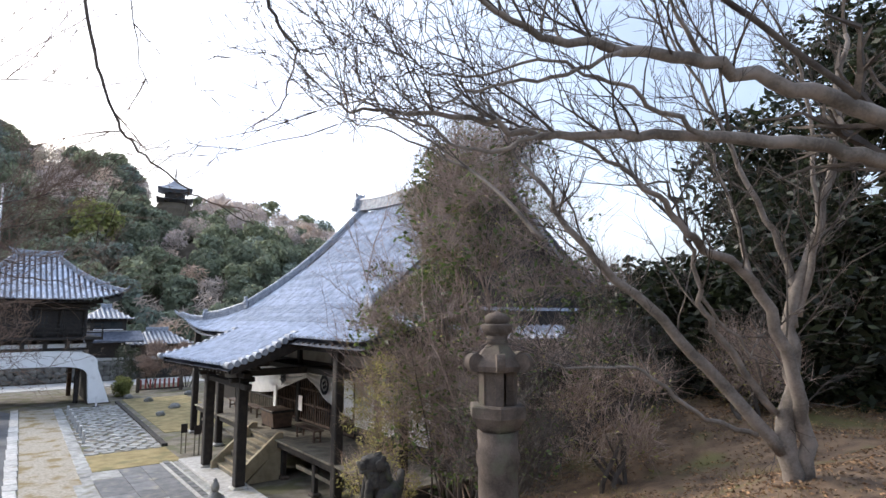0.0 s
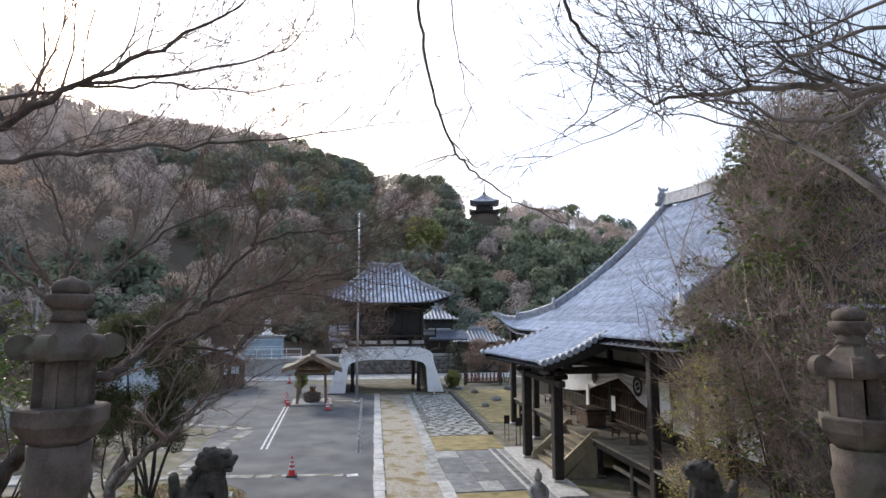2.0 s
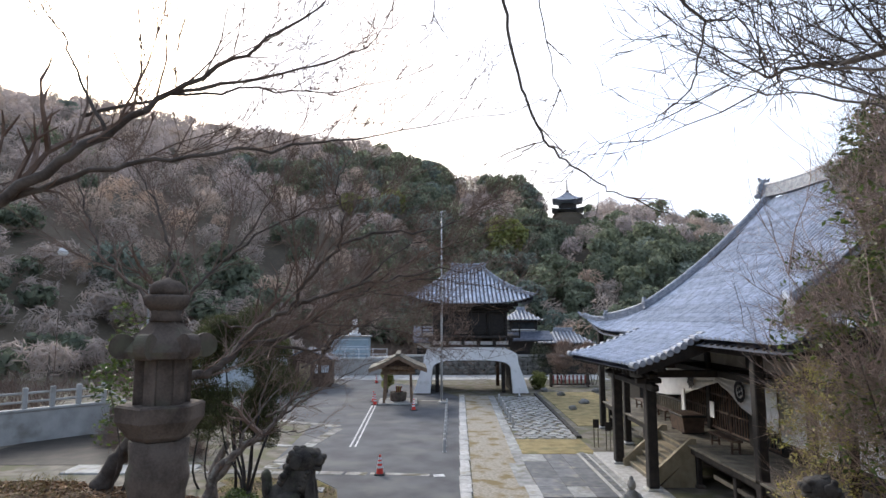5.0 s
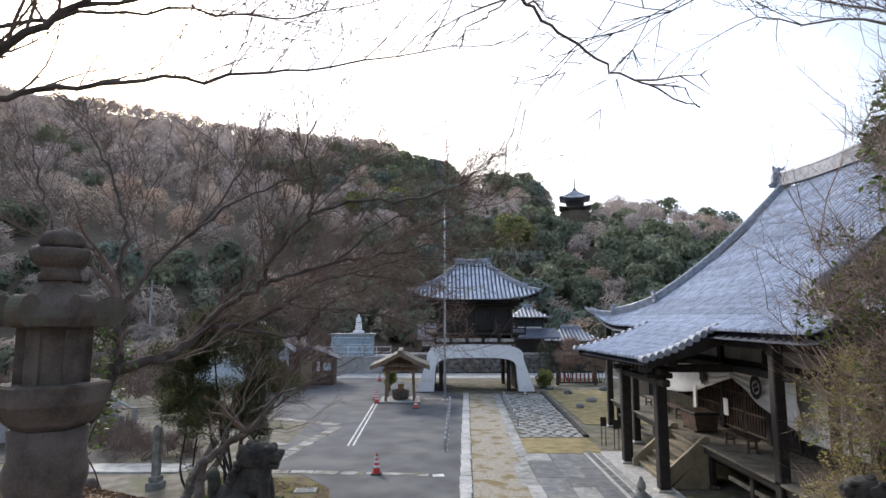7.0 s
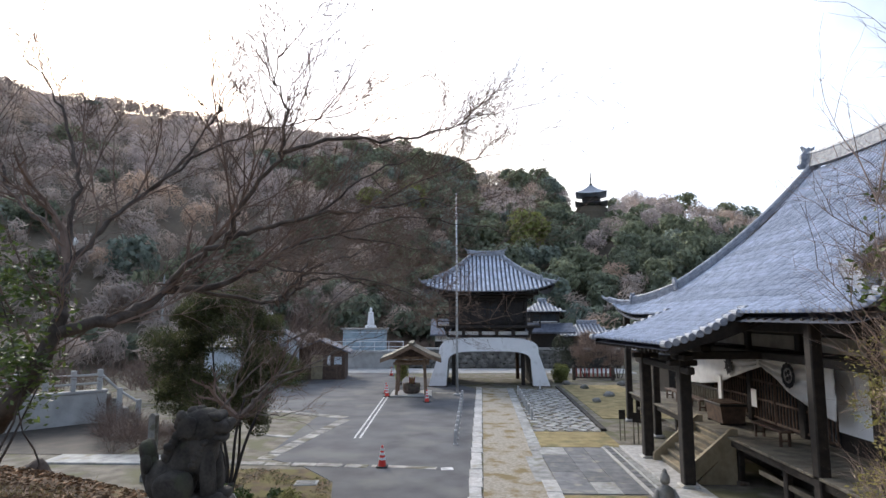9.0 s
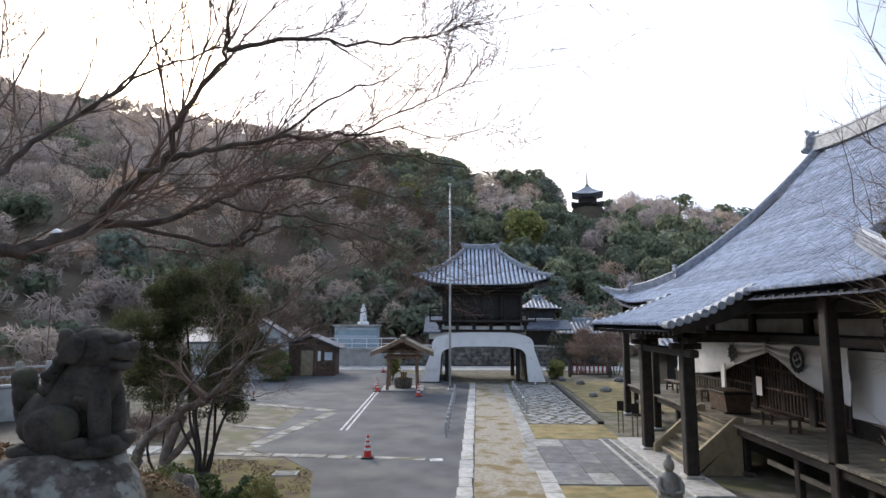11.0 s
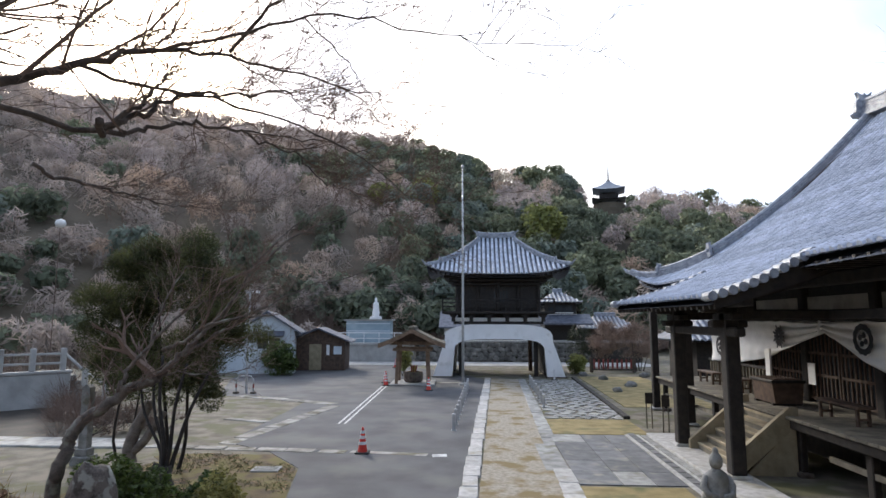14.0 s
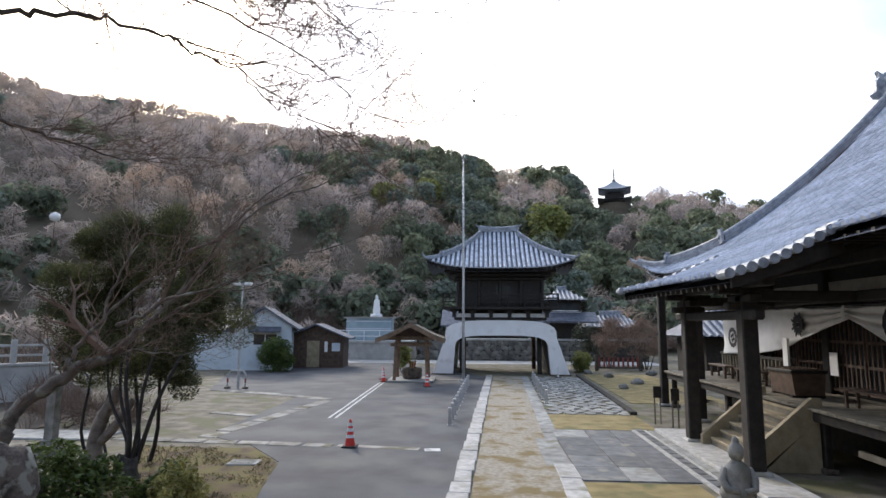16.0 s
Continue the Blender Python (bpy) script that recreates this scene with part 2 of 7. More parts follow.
# ---- mesh helpers ----
class Mesh:
    """Vertices and faces gathered into one mesh."""

    def __init__(self):
        self.v, self.f, self.smooth = [], [], False

    def add(self, verts, faces):
        n = len(self.v)
        self.v.extend([tuple(p) for p in verts])
        self.f.extend([tuple(i + n for i in q) for q in faces])

    def box(self, x0, y0, z0, x1, y1, z1, m=None, bevel=0.0):
        b = min(bevel, (x1 - x0) / 3, (y1 - y0) / 3, (z1 - z0) / 3)
        if b > 0:
            vs = []
            for z, e in ((z0, b), (z0 + b, 0), (z1 - b, 0), (z1, b)):
                xa, xb, ya, yb = x0 + e, x1 - e, y0 + e, y1 - e
                c = b - e
                vs += [(xa + c, ya, z), (xb - c, ya, z), (xb, ya + c, z), (xb, yb - c, z),
                       (xb - c, yb, z), (xa + c, yb, z), (xa, yb - c, z), (xa, ya + c, z)]
            fs = [tuple(range(7, -1, -1)), tuple(range(24, 32))]
            for k in range(3):
                fs += [(k * 8 + i, k * 8 + (i + 1) % 8, k * 8 + 8 + (i + 1) % 8, k * 8 + 8 + i) for i in range(8)]
        else:
            vs = [(x0, y0, z0), (x1, y0, z0), (x1, y1, z0), (x0, y1, z0), (x0, y0, z1), (x1, y0, z1), (x1, y1, z1), (x0, y1, z1)]
            fs = [(3, 2, 1, 0), (4, 5, 6, 7), (0, 1, 5, 4), (1, 2, 6, 5), (2, 3, 7, 6), (3, 0, 4, 7)]
        if m is not None:
            vs = [m @ Vector(p) for p in vs]
        self.add(vs, fs)
        return self

    def lathe(self, rings, n=16, m=None, turn=0.0, squash=None):
        """rings: (radius, z) from bottom to top."""
        vs, fs = [], []
        for r, z in rings:
            for i in range(n):
                a = 2 * math.pi * i / n + turn
                vs.append(Vector((r * math.cos(a), r * math.sin(a), z)))
        for k in range(len(rings) - 1):
            fs += [(k * n + i, k * n + (i + 1) % n, (k + 1) * n + (i + 1) % n, (k + 1) * n + i) for i in range(n)]
        fs += [tuple(range(n - 1, -1, -1)), tuple(range((len(rings) - 1) * n, len(rings) * n))]
        if m is not None:
            vs = [m @ p for p in vs]
        self.add(vs, fs)
        return self

    def tube(self, points, radii, n=5, cap=True):
        pts = [Vector(p) for p in points]
        vs, fs = [], []
        side = None
        for i, p in enumerate(pts):
            d = (pts[min(i + 1, len(pts) - 1)] - pts[max(i - 1, 0)])
            if d.length < 1e-6:
                d = Vector((0, 0, 1))
            d.normalize()
            if side is None:
                side = d.orthogonal().normalized()
            side = (side - d * side.dot(d))
            if side.length < 1e-5:
                side = d.orthogonal()
            side.normalize()
            up = d.cross(side)
            for k in range(n):
                a = 2 * math.pi * k / n
                vs.append(p + (side * math.cos(a) + up * math.sin(a)) * radii[i])
        for i in range(len(pts) - 1):
            fs += [(i * n + k, i * n + (k + 1) % n, (i + 1) * n + (k + 1) % n, (i + 1) * n + k) for k in range(n)]
        if cap:
            fs += [tuple(range(n - 1, -1, -1)), tuple(range((len(pts) - 1) * n, len(pts) * n))]
        self.add(vs, fs)
        return self

    def grid(self, fn, us, vs_):
        verts = [fn(u, v) for v in vs_ for u in us]
        w = len(us)
        faces = [(j * w + i, j * w + i + 1, (j + 1) * w + i + 1, (j + 1) * w + i) for j in range(len(vs_) - 1) for i in range(w - 1)]
        self.add(verts, faces)
        return self

    def prism(self, outline, axis, a, b):
        """A closed outline (pairs) drawn out along an axis from a to b."""
        put = {"x": lambda p, t: (t, p[0], p[1]), "y": lambda p, t: (p[0], t, p[1]), "z": lambda p, t: (p[0], p[1], t)}[axis]
        n = len(outline)
        vs = [put(p, a) for p in outline] + [put(p, b) for p in outline]
        fs = [tuple(range(n)), tuple(range(2 * n - 1, n - 1, -1))]
        fs += [(i, i + n, (i + 1) % n + n, (i + 1) % n) for i in range(n)]
        self.add(vs, fs)
        return self

    def data(self, name, mat, smooth=False):
        me = bpy.data.meshes.new(name)
        me.from_pydata(self.v, [], self.f)
        if smooth:
            me.polygons.foreach_set("use_smooth", [True] * len(me.polygons))
        me.materials.append(mat)
        return me


def fixed(me):
    """Faces turned outwards."""
    bm = bmesh.new()
    bm.from_mesh(me)
    bmesh.ops.recalc_face_normals(bm, faces=bm.faces)
    bm.to_mesh(me)
    bm.free()
    return me


def thing(name, label, category, x=0, y=0, z=0, rz=0, group="", kind=""):
    ob = new(name)
    ob.empty_display_size = 0.1
    ob.matrix_basis = pose(x, y, z, 0, 0, rz)
    return tagged(ob, label, category, group, kind)


def part(name, mesh, mat, parent, label="", smooth=False, fix=True):
    me = mesh.data(name, mat, smooth)
    if fix and len(me.polygons) < 20000:
        fixed(me)
    ob = new(name, me)
    ob.parent = parent
    return tagged(ob, label)


def solid(name, mesh, mat, label, category, group="", kind="", smooth=False):
    me = mesh.data(name, mat, smooth)
    if len(me.polygons) < 40000:
        fixed(me)
    return tagged(new(name, me), label, category, group, kind)


def arange(a, b, step):
    n = max(1, round((b - a) / step))
    return [a + (b - a) * i / n for i in range(n + 1)]


def lerp(a, b, t):
    return a + (b - a) * t


def table(pairs, x):
    """Straight-line interpolation in a short table."""
    return float(np.interp(x, [p[0] for p in pairs], [p[1] for p in pairs]))


# ---- ground ----
STAIR_X0, STAIR_X1 = -2.75, 2.05
STEP, TREAD, STAIR_TOP = 0.175, 0.47, 4.2
LEFT_BANK = [(-20, 4.6), (3.6, 4.2), (5.8, 3.6), (7.8, 3.25), (9.3, 3.0), (10.0, 2.7), (10.8, 2.15), (11.7, 1.72), (12.7, 1.42), (13.6, 1.2), (16, 0.5), (18.2, 0.0)]
RIGHT_BANK = [(-20, 4.6), (3.6, 4.1), (5.6, 3.4), (8.3, 2.7), (11.0, 1.1), (13.2, 0.0)]
RIDGE = [(-95, 12), (-60, 17), (-41.8, 19.2), (-25, 18.9), (-17, 18.4), (-9.3, 18.2), (-4.9, 17.4), (-0.5, 15.7), (2.8, 15.1), (6.6, 15.0), (8.7, 14.0),
         (10.2, 12.4), (12.2, 11.6), (13.3, 11.7), (15.7, 12.9), (19.5, 12.4), (24.8, 10.8), (34, 8.5), (60, 6), (100, 5)]
RIDGE_FAR = [(-95, 230), (-40, 250), (-10, 230), (4, 180), (12, 165), (25, 165), (60, 150), (100, 140)]
FOOT = [(-95, 60), (-40, 62), (-20, 68), (-10, 70), (0, 74), (20, 75), (40, 70), (60, 45), (100, 40)]


def stair_z(y):
    return max(0.0, STAIR_TOP - STEP * max(0, math.floor((y - 1.25) / TREAD) + 1)) if y > 1.25 else STAIR_TOP


def hill_z(x, y):
    az = math.degrees(math.atan2(x, y - 6.0))
    r = math.hypot(x, y - 6.0)
    foot, far = table(FOOT, az), table(RIDGE_FAR, az)
    top = 3.5 + far * math.tan(radians(table(RIDGE, az))) - 7.0
    if r <= foot:
        return 0.0
    s = (r - foot) / (far - foot)
    if s <= 1:
        h = top * (0.75 * s + 0.25 * math.sin(s * math.pi / 2))
    else:
        h = top * max(0.2, 1 - 0.9 * (s - 1))
    return h + min(1, (r - foot) / 20) * 2.5 * noise.noise(Vector((x * 0.03, y * 0.03, 0)))


def bank_z(x, y):
    left, right = table(LEFT_BANK, y), table(RIGHT_BANK, y)
    mid = 0.5 * (STAIR_X0 + STAIR_X1)
    if x < mid:
        z = left * max(0.0, min(1.0, 1 - (-x - 9.0) / 14)) if x < -9 else left
        z += min(0.55, 0.16 * max(0, -3.2 - x)) * max(0, min(1, (13.0 - y) / 3)) * max(0, min(1, (12 + x) / 3))
    else:
        z = right
        if x > 6.5:
            z = max(z, lerp(z, 3.75 + 0.06 * (x - 6.5), min(1, (x - 6.5) / 2.5) * (1 - min(1, max(0, (y - 8) / 4)))))
    if x < STAIR_X0 and y < 13.5:
        t = min(1.0, (STAIR_X0 - x) / 0.9)
        low = min(z, lerp(stair_z(y - 0.2), stair_z(y + 0.2), 0.5) + 0.05)
        z = lerp(low, z, t * t * (3 - 2 * t))
    z += 0.10 * noise.noise(Vector((x * 0.9, y * 0.9, 3))) * min(1, z * 2)
    if STAIR_X0 - 0.02 < x < STAIR_X1 + 0.02:
        z = min(z, stair_z(y) - 0.35) if y < 13.5 else min(z, 0.0)
    return z


def ground_z(x, y):
    return max(bank_z(x, y), hill_z(x, y)) if y < 22 or math.hypot(x, y) > 38 else 0.0


ground = Mesh()
coarse = [-2500, -1200, -600, -350, -250, -200, -160, -130, -110, -90, -75, -60, -50, -40, -33, -27]
gx = sorted(set(coarse + [-c for c in coarse] + arange(-22, -4, 1.0) + arange(-3.6, 3.2, 0.35) + [STAIR_X0 - 0.021, STAIR_X0 - 0.019, STAIR_X1 + 0.021, STAIR_X1 + 0.019] + arange(3.6, 24, 0.8)))
gy = sorted(set([-2500, -1200, -500, -200, -100, -60, -30, -15, -8] + arange(-4, 24, 0.5) + arange(26, 60, 4) + arange(64, 260, 7) + [300, 400, 600, 1200, 2500]))


def ground_point(x, y):
    z = ground_z(x, y) if abs(x) < 900 and abs(y) < 900 else -5.0
    return (x, y, z)


ground.grid(ground_point, gx, gy)
g_ob = solid("ground", ground, YARD, "sandy temple yard with wooded hill slopes around", "ground", kind="structure", smooth=True)
g_me = g_ob.data
g_me.materials.append(LITTER)
g_me.materials.append(HILLSOIL)
for p in g_me.polygons:
    c = p.center
    if c.y < 20 and c.z > 0.15:
        p.material_index = 1
    elif math.hypot(c.x, c.y - 6) > 60 and c.z > 0.2:
        p.material_index = 2


def slab(name, x0, x1, y0, y1, z, mat, label, category, skew=0.0, kind="structure"):
    m = Mesh()
    y_ref = 19.0
    pts = [(x0 + skew * (y0 - y_ref), y0), (x1 + skew * (y0 - y_ref), y0), (x1 + skew * (y1 - y_ref), y1), (x0 + skew * (y1 - y_ref), y1)]
    m.prism(pts, "z", -0.12, z)
    return solid(name, m, mat, label, category, kind=kind)


SKEW = 0.031
# asphalt car park
park = Mesh()
park.prism([(-1.28, 12.8), (-0.34, 44.5), (-3.0, 50.5), (-11.0, 59.0), (-18.0, 53.0), (-16.5, 44.0), (-13.6, 35.6), (-8.6, 33.9), (-8.35, 24.6), (-6.6, 23.4), (-5.2, 21.6), (-4.5, 18.2), (-4.2, 12.8)], "z", -0.1, 0.012)
solid("road", park, ASPHALT, "worn grey asphalt of the temple car park", "asphalt", kind="structure")
slab("path", -0.68, 1.12, 12.6, 45.0, 0.016, SAND, "sandy approach path with patches of dry moss", "path", SKEW)
slab("moss_strip", 1.55, 4.9, 26.6, 29.6, 0.018, DRYGRASS, "strip of dry yellowish moss beside the path", "moss")
slab("moss_lawn", 1.5, 3.9, 13.5, 20.4, 0.018, DRYGRASS, "dry moss lawn beside the path", "moss")


def asphalt_edge(y):
    """The western edge of the asphalt beside the mossy ground."""
    return float(np.interp(y, (12.8, 18.2, 21.6, 23.4), (-4.2, -4.5, -5.2, -6.6)))


rng = random.Random(21)
rim = [(asphalt_edge(y) - 0.006 - 0.05 * rng.random(), y) for y in arange(15.4, 23.1, 0.35)] + [(x, 23.05 + 0.12 * rng.uniform(-1, 1)) for x in arange(-6.9, -9.2, -0.4)] + [(-9.3 + rng.uniform(-0.3, 0.3), y) for y in arange(22.6, 15.4, -0.5)]
solid("moss_bank", Mesh().prism(rim, "z", -0.1, 0.010), MOSSEARTH, "mossy brown earth with fallen leaves beside the asphalt", "moss", kind="structure")
slab("moss_yard", 5.35, 9.5, 33.0, 47.0, 0.02, DRYGRASS, "mossy yard beyond the flagstones", "moss", 0.02)

# ---- stone stairs ----
stair = thing("stone_stairs", "worn stone stairs down to the temple yard", "stairs", kind="structure")
k, y0 = 0, 1.25
while True:
    top = STAIR_TOP - STEP * (k + 1)
    if top < 0.02:
        break
    part("step", Mesh().box(STAIR_X0, y0 + k * TREAD, top - 0.24, STAIR_X1, y0 + (k + 1) * TREAD + 0.03, top, bevel=0.015), GRANITE, stair)
    k += 1
part("landing", Mesh().box(STAIR_X0, -6, STAIR_TOP - 0.25, STAIR_X1, y0 + 0.03, STAIR_TOP, bevel=0.015), GRANITE, stair)


# ---- tiled roofs ----
def tile_row(mesh, line, r, tile=0.34):
    """Half-round cover tiles laid one after another down a line of points; each tile is a piece of its own."""
    pts = [Vector(p) for p in line]
    lens = [0.0]
    for a, b in zip(pts, pts[1:]):
        lens.append(lens[-1] + (b - a).length)
    n = max(1, round(lens[-1] / tile))

    def at(s):
        return Vector([float(np.interp(s, lens, [p[i] for p in pts])) for i in range(3)])

    for k in range(n):
        a, b = at(lens[-1] * k / n), at(min(lens[-1], lens[-1] * (k + 1.06) / n))
        d = (b - a)
        if d.length < 1e-4:
            continue
        d.normalize()
        side = Vector((-d.y, d.x, 0)).normalized()
        up = side.cross(d)
        if up.z < 0:
            up = -up
        vs = []
        for p, rr, lift in ((a, r * 0.97, 0.0), (b, r * 1.03, 0.007)):
            for q in range(6):
                t = math.pi * q / 5
                vs.append(p + up * (lift + rr * math.sin(t)) + side * (rr * math.cos(t)))
        fs = [(i, i + 1, i + 7, i + 6) for i in range(5)] + [(6, 7, 8, 9, 10, 11)]
        mesh.add(vs, fs)


def bent_part(line, a, b):
    """The stretch of a line of points between two shares of its length."""
    n = len(line) - 1
    out = []
    for s in (a, min(b, 1.0)):
        i = min(n - 1, int(s * n))
        out.append(Vector(line[i]).lerp(Vector(line[i + 1]), s * n - i))
    return out


def roof_ridge(mesh, line, w, h, courses=3):
    """A ridge: stacked courses of flat tiles with a round cap."""
    pts = [Vector(p) for p in line]
    for k in range(courses):
        z0, z1 = h * 0.75 * k / courses, h * 0.75 * (k + 0.86) / courses
        ww = w * (1.0 - 0.12 * k)
        vs, fs = [], []
        for i, p in enumerate(pts):
            d = pts[min(i + 1, len(pts) - 1)] - pts[max(i - 1, 0)]
            s = Vector((-d.y, d.x, 0)).normalized() * ww / 2
            vs += [p - s + Vector((0, 0, z0)), p + s + Vector((0, 0, z0)), p + s + Vector((0, 0, z1)), p - s + Vector((0, 0, z1))]
        for i in range(len(pts) - 1):
            fs += [(4 * i + a, 4 * i + (a + 1) % 4, 4 * i + 4 + (a + 1) % 4, 4 * i + 4 + a) for a in range(4)]
        n = 4 * (len(pts) - 1)
        fs += [(0, 1, 2, 3), (n + 3, n + 2, n + 1, n)]
        mesh.add(vs, fs)
    mesh.tube([Vector(p) + Vector((0, 0, h * 0.8)) for p in line], [w * 0.3] * len(line), 8)


def ridge_end_tile(mesh, p, toward, s):
    """The ornamental tile at a ridge's end: a shield with a crest, horns and a curled foot."""
    d = Vector(toward).normalized()
    side = Vector((-d.y, d.x, 0))
    m = Matrix((( d.x, side.x, 0, p[0]), (d.y, side.y, 0, p[1]), (0, 0, 1, p[2]), (0, 0, 0, 1)))
    out = [(-0.5, 0), (-0.62, 0.18), (-0.45, 0.32), (-0.42, 0.75), (-0.25, 0.98), (-0.34, 1.25), (-0.1, 1.08), (0, 1.2), (0.1, 1.08), (0.34, 1.25), (0.25, 0.98), (0.42, 0.75), (0.45, 0.32), (0.62, 0.18), (0.5, 0)]
    t = Mesh().prism([(a * s, b * s) for a, b in out], "x", -0.08 * s, 0.14 * s)
    mesh.add([m @ Vector(v) for v in t.v], t.f)
    mesh.lathe([(0.0, -0.1 * s), (0.2 * s, 0.0), (0.16 * s, 0.12 * s), (0.0, 0.16 * s)], 8, m @ pose(0.14 * s, 0, 0.55 * s, 0, 90, 0))


# ---- main hall ----
HY = 22.95
HX_RIDGE, HX_EAVE, H_RIDGE, H_EAVE = 14.6, 6.4, 11.45, 5.08
RY = 23.75
HALF, NEAR, GABLE = 9.1, 10.5, 5.8
KO0, KO1, KX, KZ = HY - 3.2, HY + 3.1, 4.05, 4.2


def half_of(y):
    return HALF if y > RY else NEAR


def porch_x(y):
    return lerp(4.36, 3.72, (y - KO0) / (KO1 - KO0))


def upturn(y):
    flat = 5.0 if y > RY else 8.4
    return 0.62 * max(0.0, (abs(y - RY) - flat) / (half_of(y) - flat)) ** 2.6


def front_z(x, y):
    u = (x - HX_EAVE) / (HX_RIDGE - HX_EAVE)
    u = max(u, 0)
    return H_EAVE + (H_RIDGE - H_EAVE) * (0.58 * u + 0.42 * u * u) + upturn(y) * max(0, 1 - u * 2.2) ** 1.5


def hip_x(y):
    d = abs(y - RY)
    return HX_RIDGE if d <= GABLE else lerp(8.3, HX_EAVE - 0.25, (d - GABLE) / (half_of(y) - GABLE))


hall = thing("temple_hall", "large dark timber temple hall with a sweeping grey tiled roof", "temple hall", 0, 0, 0)
bed = Mesh()
bed.grid(lambda v, y: (lerp(HX_EAVE - (0.25 * max(0, (abs(y - RY) - 5.8) / (half_of(y) - 5.8)) ** 2), hip_x(y), v), y, front_z(lerp(HX_EAVE, hip_x(y), v), y)),
         [i / 14 for i in range(15)], arange(RY - NEAR, RY + HALF, 0.4))
bed.grid(lambda v, y: (lerp(HX_EAVE - 0.05, HX_EAVE + 2.2, v), y, front_z(lerp(HX_EAVE, HX_EAVE + 2.2, v), y) - 0.22 - 0.1 * v), [0, 0.5, 1], arange(RY - NEAR + 0.1, RY + HALF - 0.1, 0.4))
# back slope and sides
bed.grid(lambda v, y: (2 * HX_RIDGE - lerp(HX_EAVE, hip_x(y), v), y, front_z(lerp(HX_EAVE, hip_x(y), v), y)), [i / 8 for i in range(9)], arange(RY - NEAR, RY + HALF, 0.8))
for sgn in (-1, 1):
    def side_fn(v, q, sgn=sgn):
        y = RY + sgn * lerp(HALF if sgn > 0 else NEAR, GABLE, v)
        xa = lerp(HX_EAVE - 0.25, 8.3, v)
        x = lerp(xa, 2 * HX_RIDGE - xa, q)
        edge = abs(2 * q - 1)
        return (x, y, H_EAVE + 0.05 + 0.95 * (0.8 * v + 0.2 * v * v) + 0.62 * max(0, (edge - 0.4) / 0.6) ** 2.6 * max(0, 1 - v * 1.1) ** 1.5)
    bed.grid(side_fn, [i / 6 for i in range(7)], [i / 24 for i in range(25)])
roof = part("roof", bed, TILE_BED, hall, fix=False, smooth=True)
for y in arange(RY - NEAR + 0.15, RY + HALF - 0.15, 0.285):
    top = hip_x(y)
    x_end = HX_EAVE - 0.25 * max(0, (abs(y - RY) - 5.8) / (half_of(y) - 5.8)) ** 2 - 0.06
    line = [(lerp(top, x_end, i / 16), y, front_z(lerp(top, x_end, i / 16), y) + 0.01) for i in range(17)]
    if KO0 < y < KO1:
        line[-1] = (HX_EAVE, y, H_EAVE + 0.01)
        tail = [line[-1]] + [(lerp(HX_EAVE, porch_x(y), i / 6), y, lerp(H_EAVE, KZ, i / 6 * 1.0) - 0.10 * math.sin(math.pi * i / 6) + 0.02) for i in range(1, 7)]
        for k in range(8):
            m = Mesh()
            tile_row(m, bent_part(tail, k / 8, (k + 1.05) / 8), 0.09, 9.0)
            part("cover_tile", m, TILE, roof, fix=False)
    m = Mesh()
    tile_row(m, line, 0.088)
    part("tile_rib", m, TILE, roof, fix=False)
for q in arange(0.03, 0.97, 0.02):
    m = Mesh()
    tile_row(m, [Vector(side_fn(v / 6, q, -1)) + Vector((0, 0, 0.01)) for v in range(6, -1, -1)], 0.088)
    part("tile_rib", m, TILE, roof, fix=False)
# porch roof bed
pb = Mesh()
pb.grid(lambda v, y: (lerp(HX_EAVE + 0.6, porch_x(y) + 0.03, v), y, lerp(H_EAVE + 0.2 * 0, KZ, max(0, (v - 0.2) / 0.8)) - 0.10 * math.sin(math.pi * max(0, (v - 0.2) / 0.8)) + (0.25 * (0.2 - v) if v < 0.2 else 0)), [i / 10 for i in range(11)], [KO0, HY, KO1])
pb.grid(lambda v, y: (lerp(HX_EAVE + 0.6, porch_x(y) + 0.08, v), y, lerp(H_EAVE - 0.16, KZ - 0.14, v) - 0.1 * math.sin(math.pi * v)), [i / 8 for i in range(9)], [KO0 + 0.1, HY, KO1 - 0.1])
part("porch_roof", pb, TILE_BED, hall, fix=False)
for sgn, yv in ((-1, KO0), (1, KO1)):
    for i in range(11):
        m = Mesh()
        t = i / 10
        x = lerp(HX_EAVE + 0.2, porch_x(yv) + 0.05, t)
        q = max(0.0, (HX_EAVE - x) / (HX_EAVE - porch_x(yv)))
        z = (front_z(x, RY) if x > HX_EAVE else lerp(H_EAVE, KZ, q) - 0.10 * math.sin(math.pi * q)) + 0.03
        m.lathe([(0.118, 0), (0.118, 0.03), (0.105, 0.035), (0.105, 0.42)], 10, pose(x, yv - sgn * 0.25, z, -sgn * 90, 0, 0))
        part("verge_tile", m, TILE_RIDGE, hall)
    m = Mesh()
    m.prism([(HX_EAVE + 0.3, H_EAVE + 0.02), (5.2, 4.48), (porch_x(yv) + 0.15, KZ - 0.02), (porch_x(yv) + 0.15, KZ - 0.24), (5.2, 4.16), (HX_EAVE + 0.3, H_EAVE - 0.42)], "y", yv - sgn * 0.05 - 0.05, yv - sgn * 0.05 + 0.05)
    part("bargeboard", m, DARKWOOD, hall)
